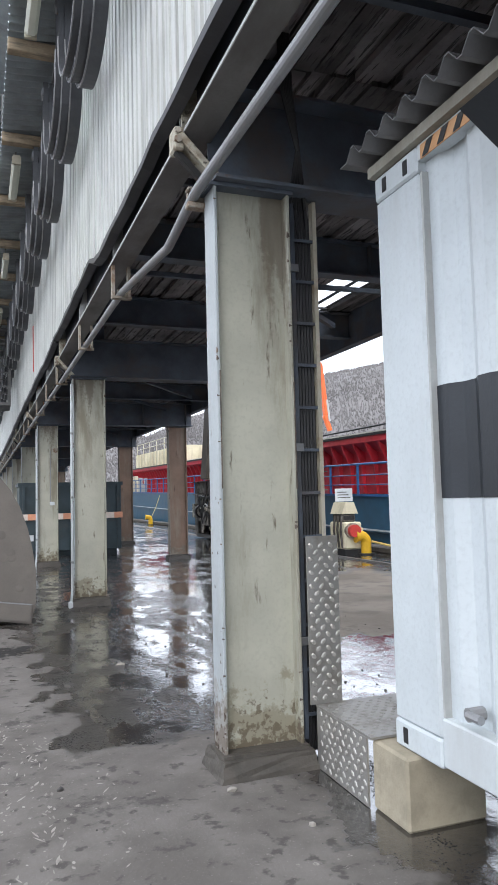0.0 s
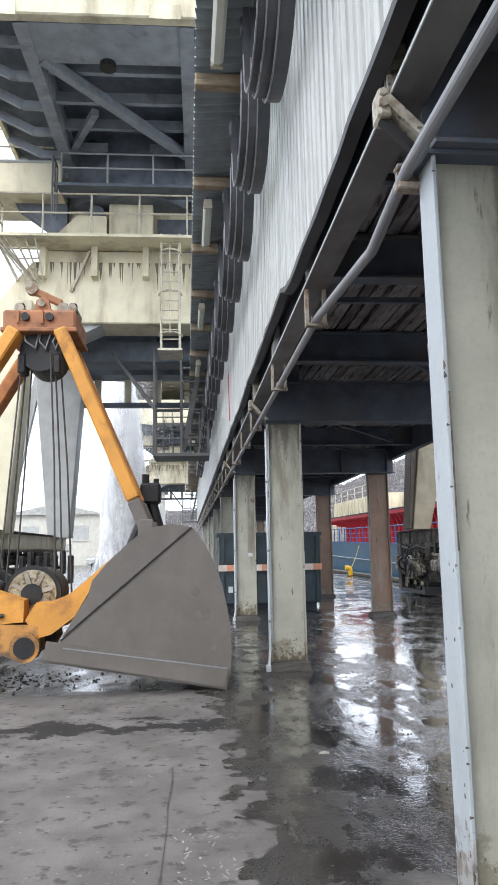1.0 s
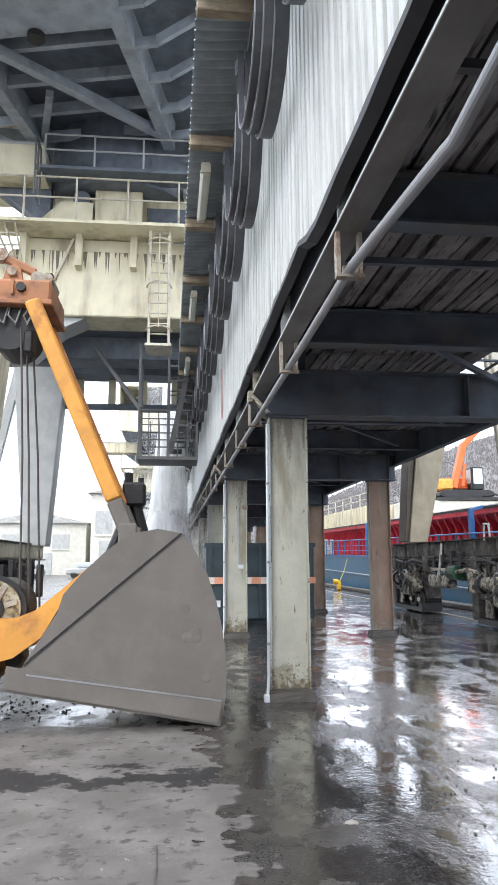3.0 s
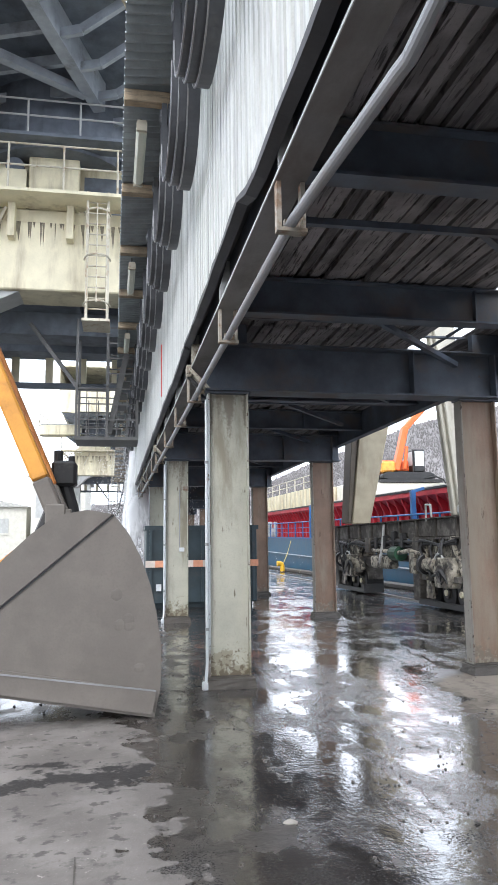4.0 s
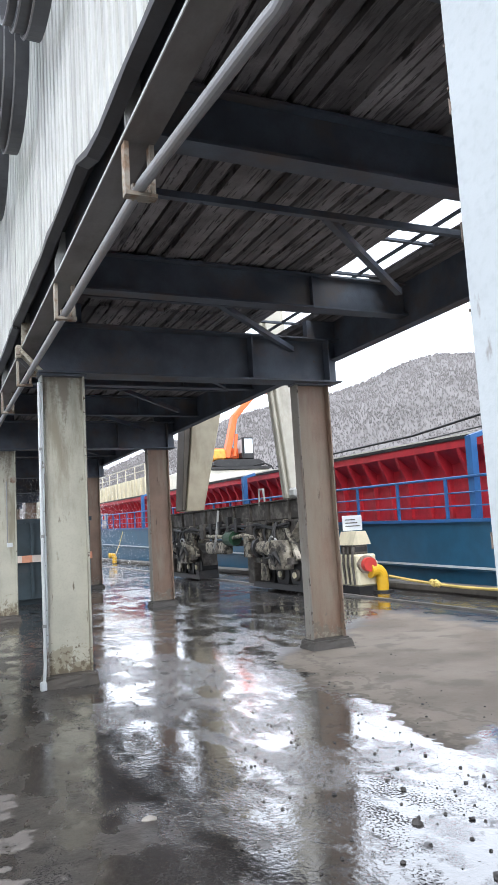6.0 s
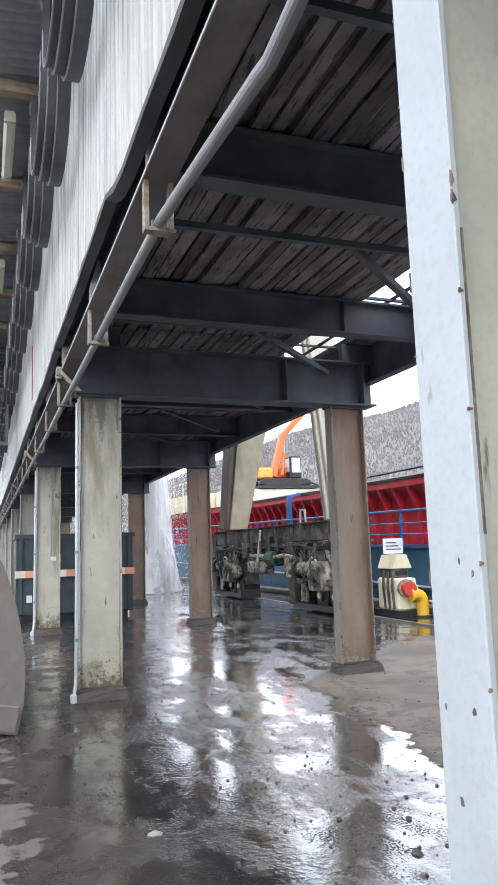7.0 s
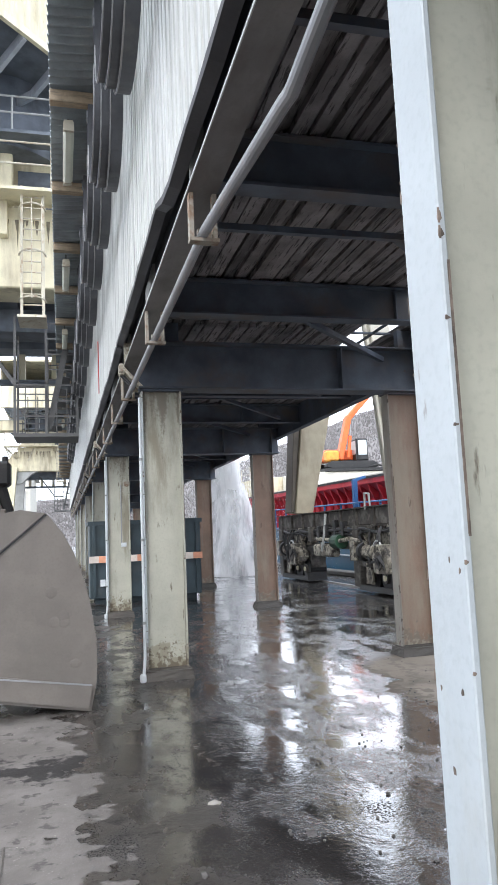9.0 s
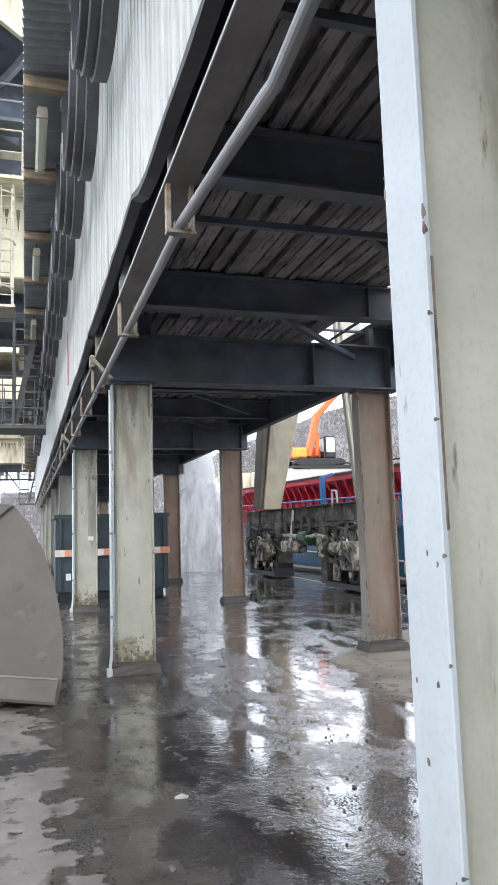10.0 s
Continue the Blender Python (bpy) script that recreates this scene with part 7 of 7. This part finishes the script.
# ---------------- water spray falling on the quay ----------------
def spray():
    t = thing("water_spray", (-2.2, 29.5, 0), "white falling spray of water drifting across the quay", "water spray")
    rnd = random.Random(31)
    veils = []
    for k in range(5):
        verts, faces = [], []
        for _ in range(6000):
            f = rnd.random()
            z = 8.8 * f ** 1.15
            spread = 0.22 + 0.8 * (1 - f) ** 0.7
            if rnd.random() < 0.25:
                spread *= 2.2
            x, y = rnd.gauss((k - 2) * 0.30, 0.55 * spread + 0.08), rnd.gauss(0, 0.35)
            l, w = rnd.uniform(0.02, 0.08), rnd.uniform(0.003, 0.007)
            if z < 0.9:
                x *= 1.9
                l *= 0.4
                w *= 1.8
            s = len(verts)
            d = rnd.uniform(-0.03, 0.03)
            verts += [(x - w, y - w, z), (x + w, y, z), (x, y + w, z), (x + d, y, z + l)]
            faces += [(s, s + 1, s + 3), (s + 1, s + 2, s + 3), (s + 2, s, s + 3), (s, s + 2, s + 1)]
        me = bpy.data.meshes.new("veil")
        me.from_pydata(verts, [], faces)
        me.materials.append(M_SPRAY)
        ob = new("veil", me)
        ob.parent = t
        veils.append(ob)
    for k, (r0, r1, top) in enumerate(((0.32, 0.75, 8.8), (0.52, 1.15, 7.6), (0.75, 1.6, 3.4))):
        bm = B()
        rings = []
        for i in range(15):
            f = i / 14
            r = r0 + (r1 - r0) * (1 - f) ** 0.9
            rings.append([bm.verts.new((r * (1 + 0.22 * noise.noise(Vector((2 * math.cos(a), 2 * math.sin(a), 3 * f + 5 * k)))) * math.cos(a),
                                        0.7 * r * math.sin(a), 0.02 + top * f)) for a in [2 * math.pi * j / 20 for j in range(20)]])
        for u, v in zip(rings, rings[1:]):
            for j in range(20):
                bm.faces.new((u[j], u[(j + 1) % 20], v[(j + 1) % 20], v[j])).smooth = True
        me = mesh_of("mist", bm, M_MIST)
        ob = new("mist", me)
        ob.parent = t
        veils.append(ob)
    return t, veils


SPRAY, VEILS = spray()


# degrees by which the house has slewed, clockwise from above
SLEW = ((0.0, -2.0), (0.5, -1.0), (1.0, 0.5), (1.5, 3.0), (2.0, 5.5), (2.6, 10.0), (3.2, 14.0), (3.8, 17.8), (4.5, 23.0), (5.2, 29.0), (5.9, 35.0), (6.6, 39.8), (7.3, 42.3), (8.0, 43.0), (10.0, 43.0))


def motions():
    walk(HOUSE, [(s, pose(-1.5 - 1.4, 20.7 - 21.5, 0, 0, 0, -a)) for s, a in SLEW])
    rows = []
    for s, a in SLEW:
        r = 9.0 + 2.6 * min(1.0, max(0.0, (s - 1.0) / 6.0))
        lag = radians(a - 8.0 + 6.0 * min(1.0, s / 7.0))
        rows.append((s, pose(-1.5 + r * math.sin(lag), 20.7 + r * math.cos(lag), 0)))
    walk(SPRAY, rows)
    for k, v in enumerate(VEILS):
        rows = []
        for i in range(21):
            s = i * 0.5
            rows.append((s, pose(0.10 * math.sin(1.3 * s + k), 0.08 * math.sin(0.9 * s + 2 * k), 0.0, 0, 1.2 * math.sin(1.1 * s + 1.7 * k), 9 * math.sin(0.7 * s + k) + (14 * s if k > 4 else 0))))
        walk(v, rows)


motions()
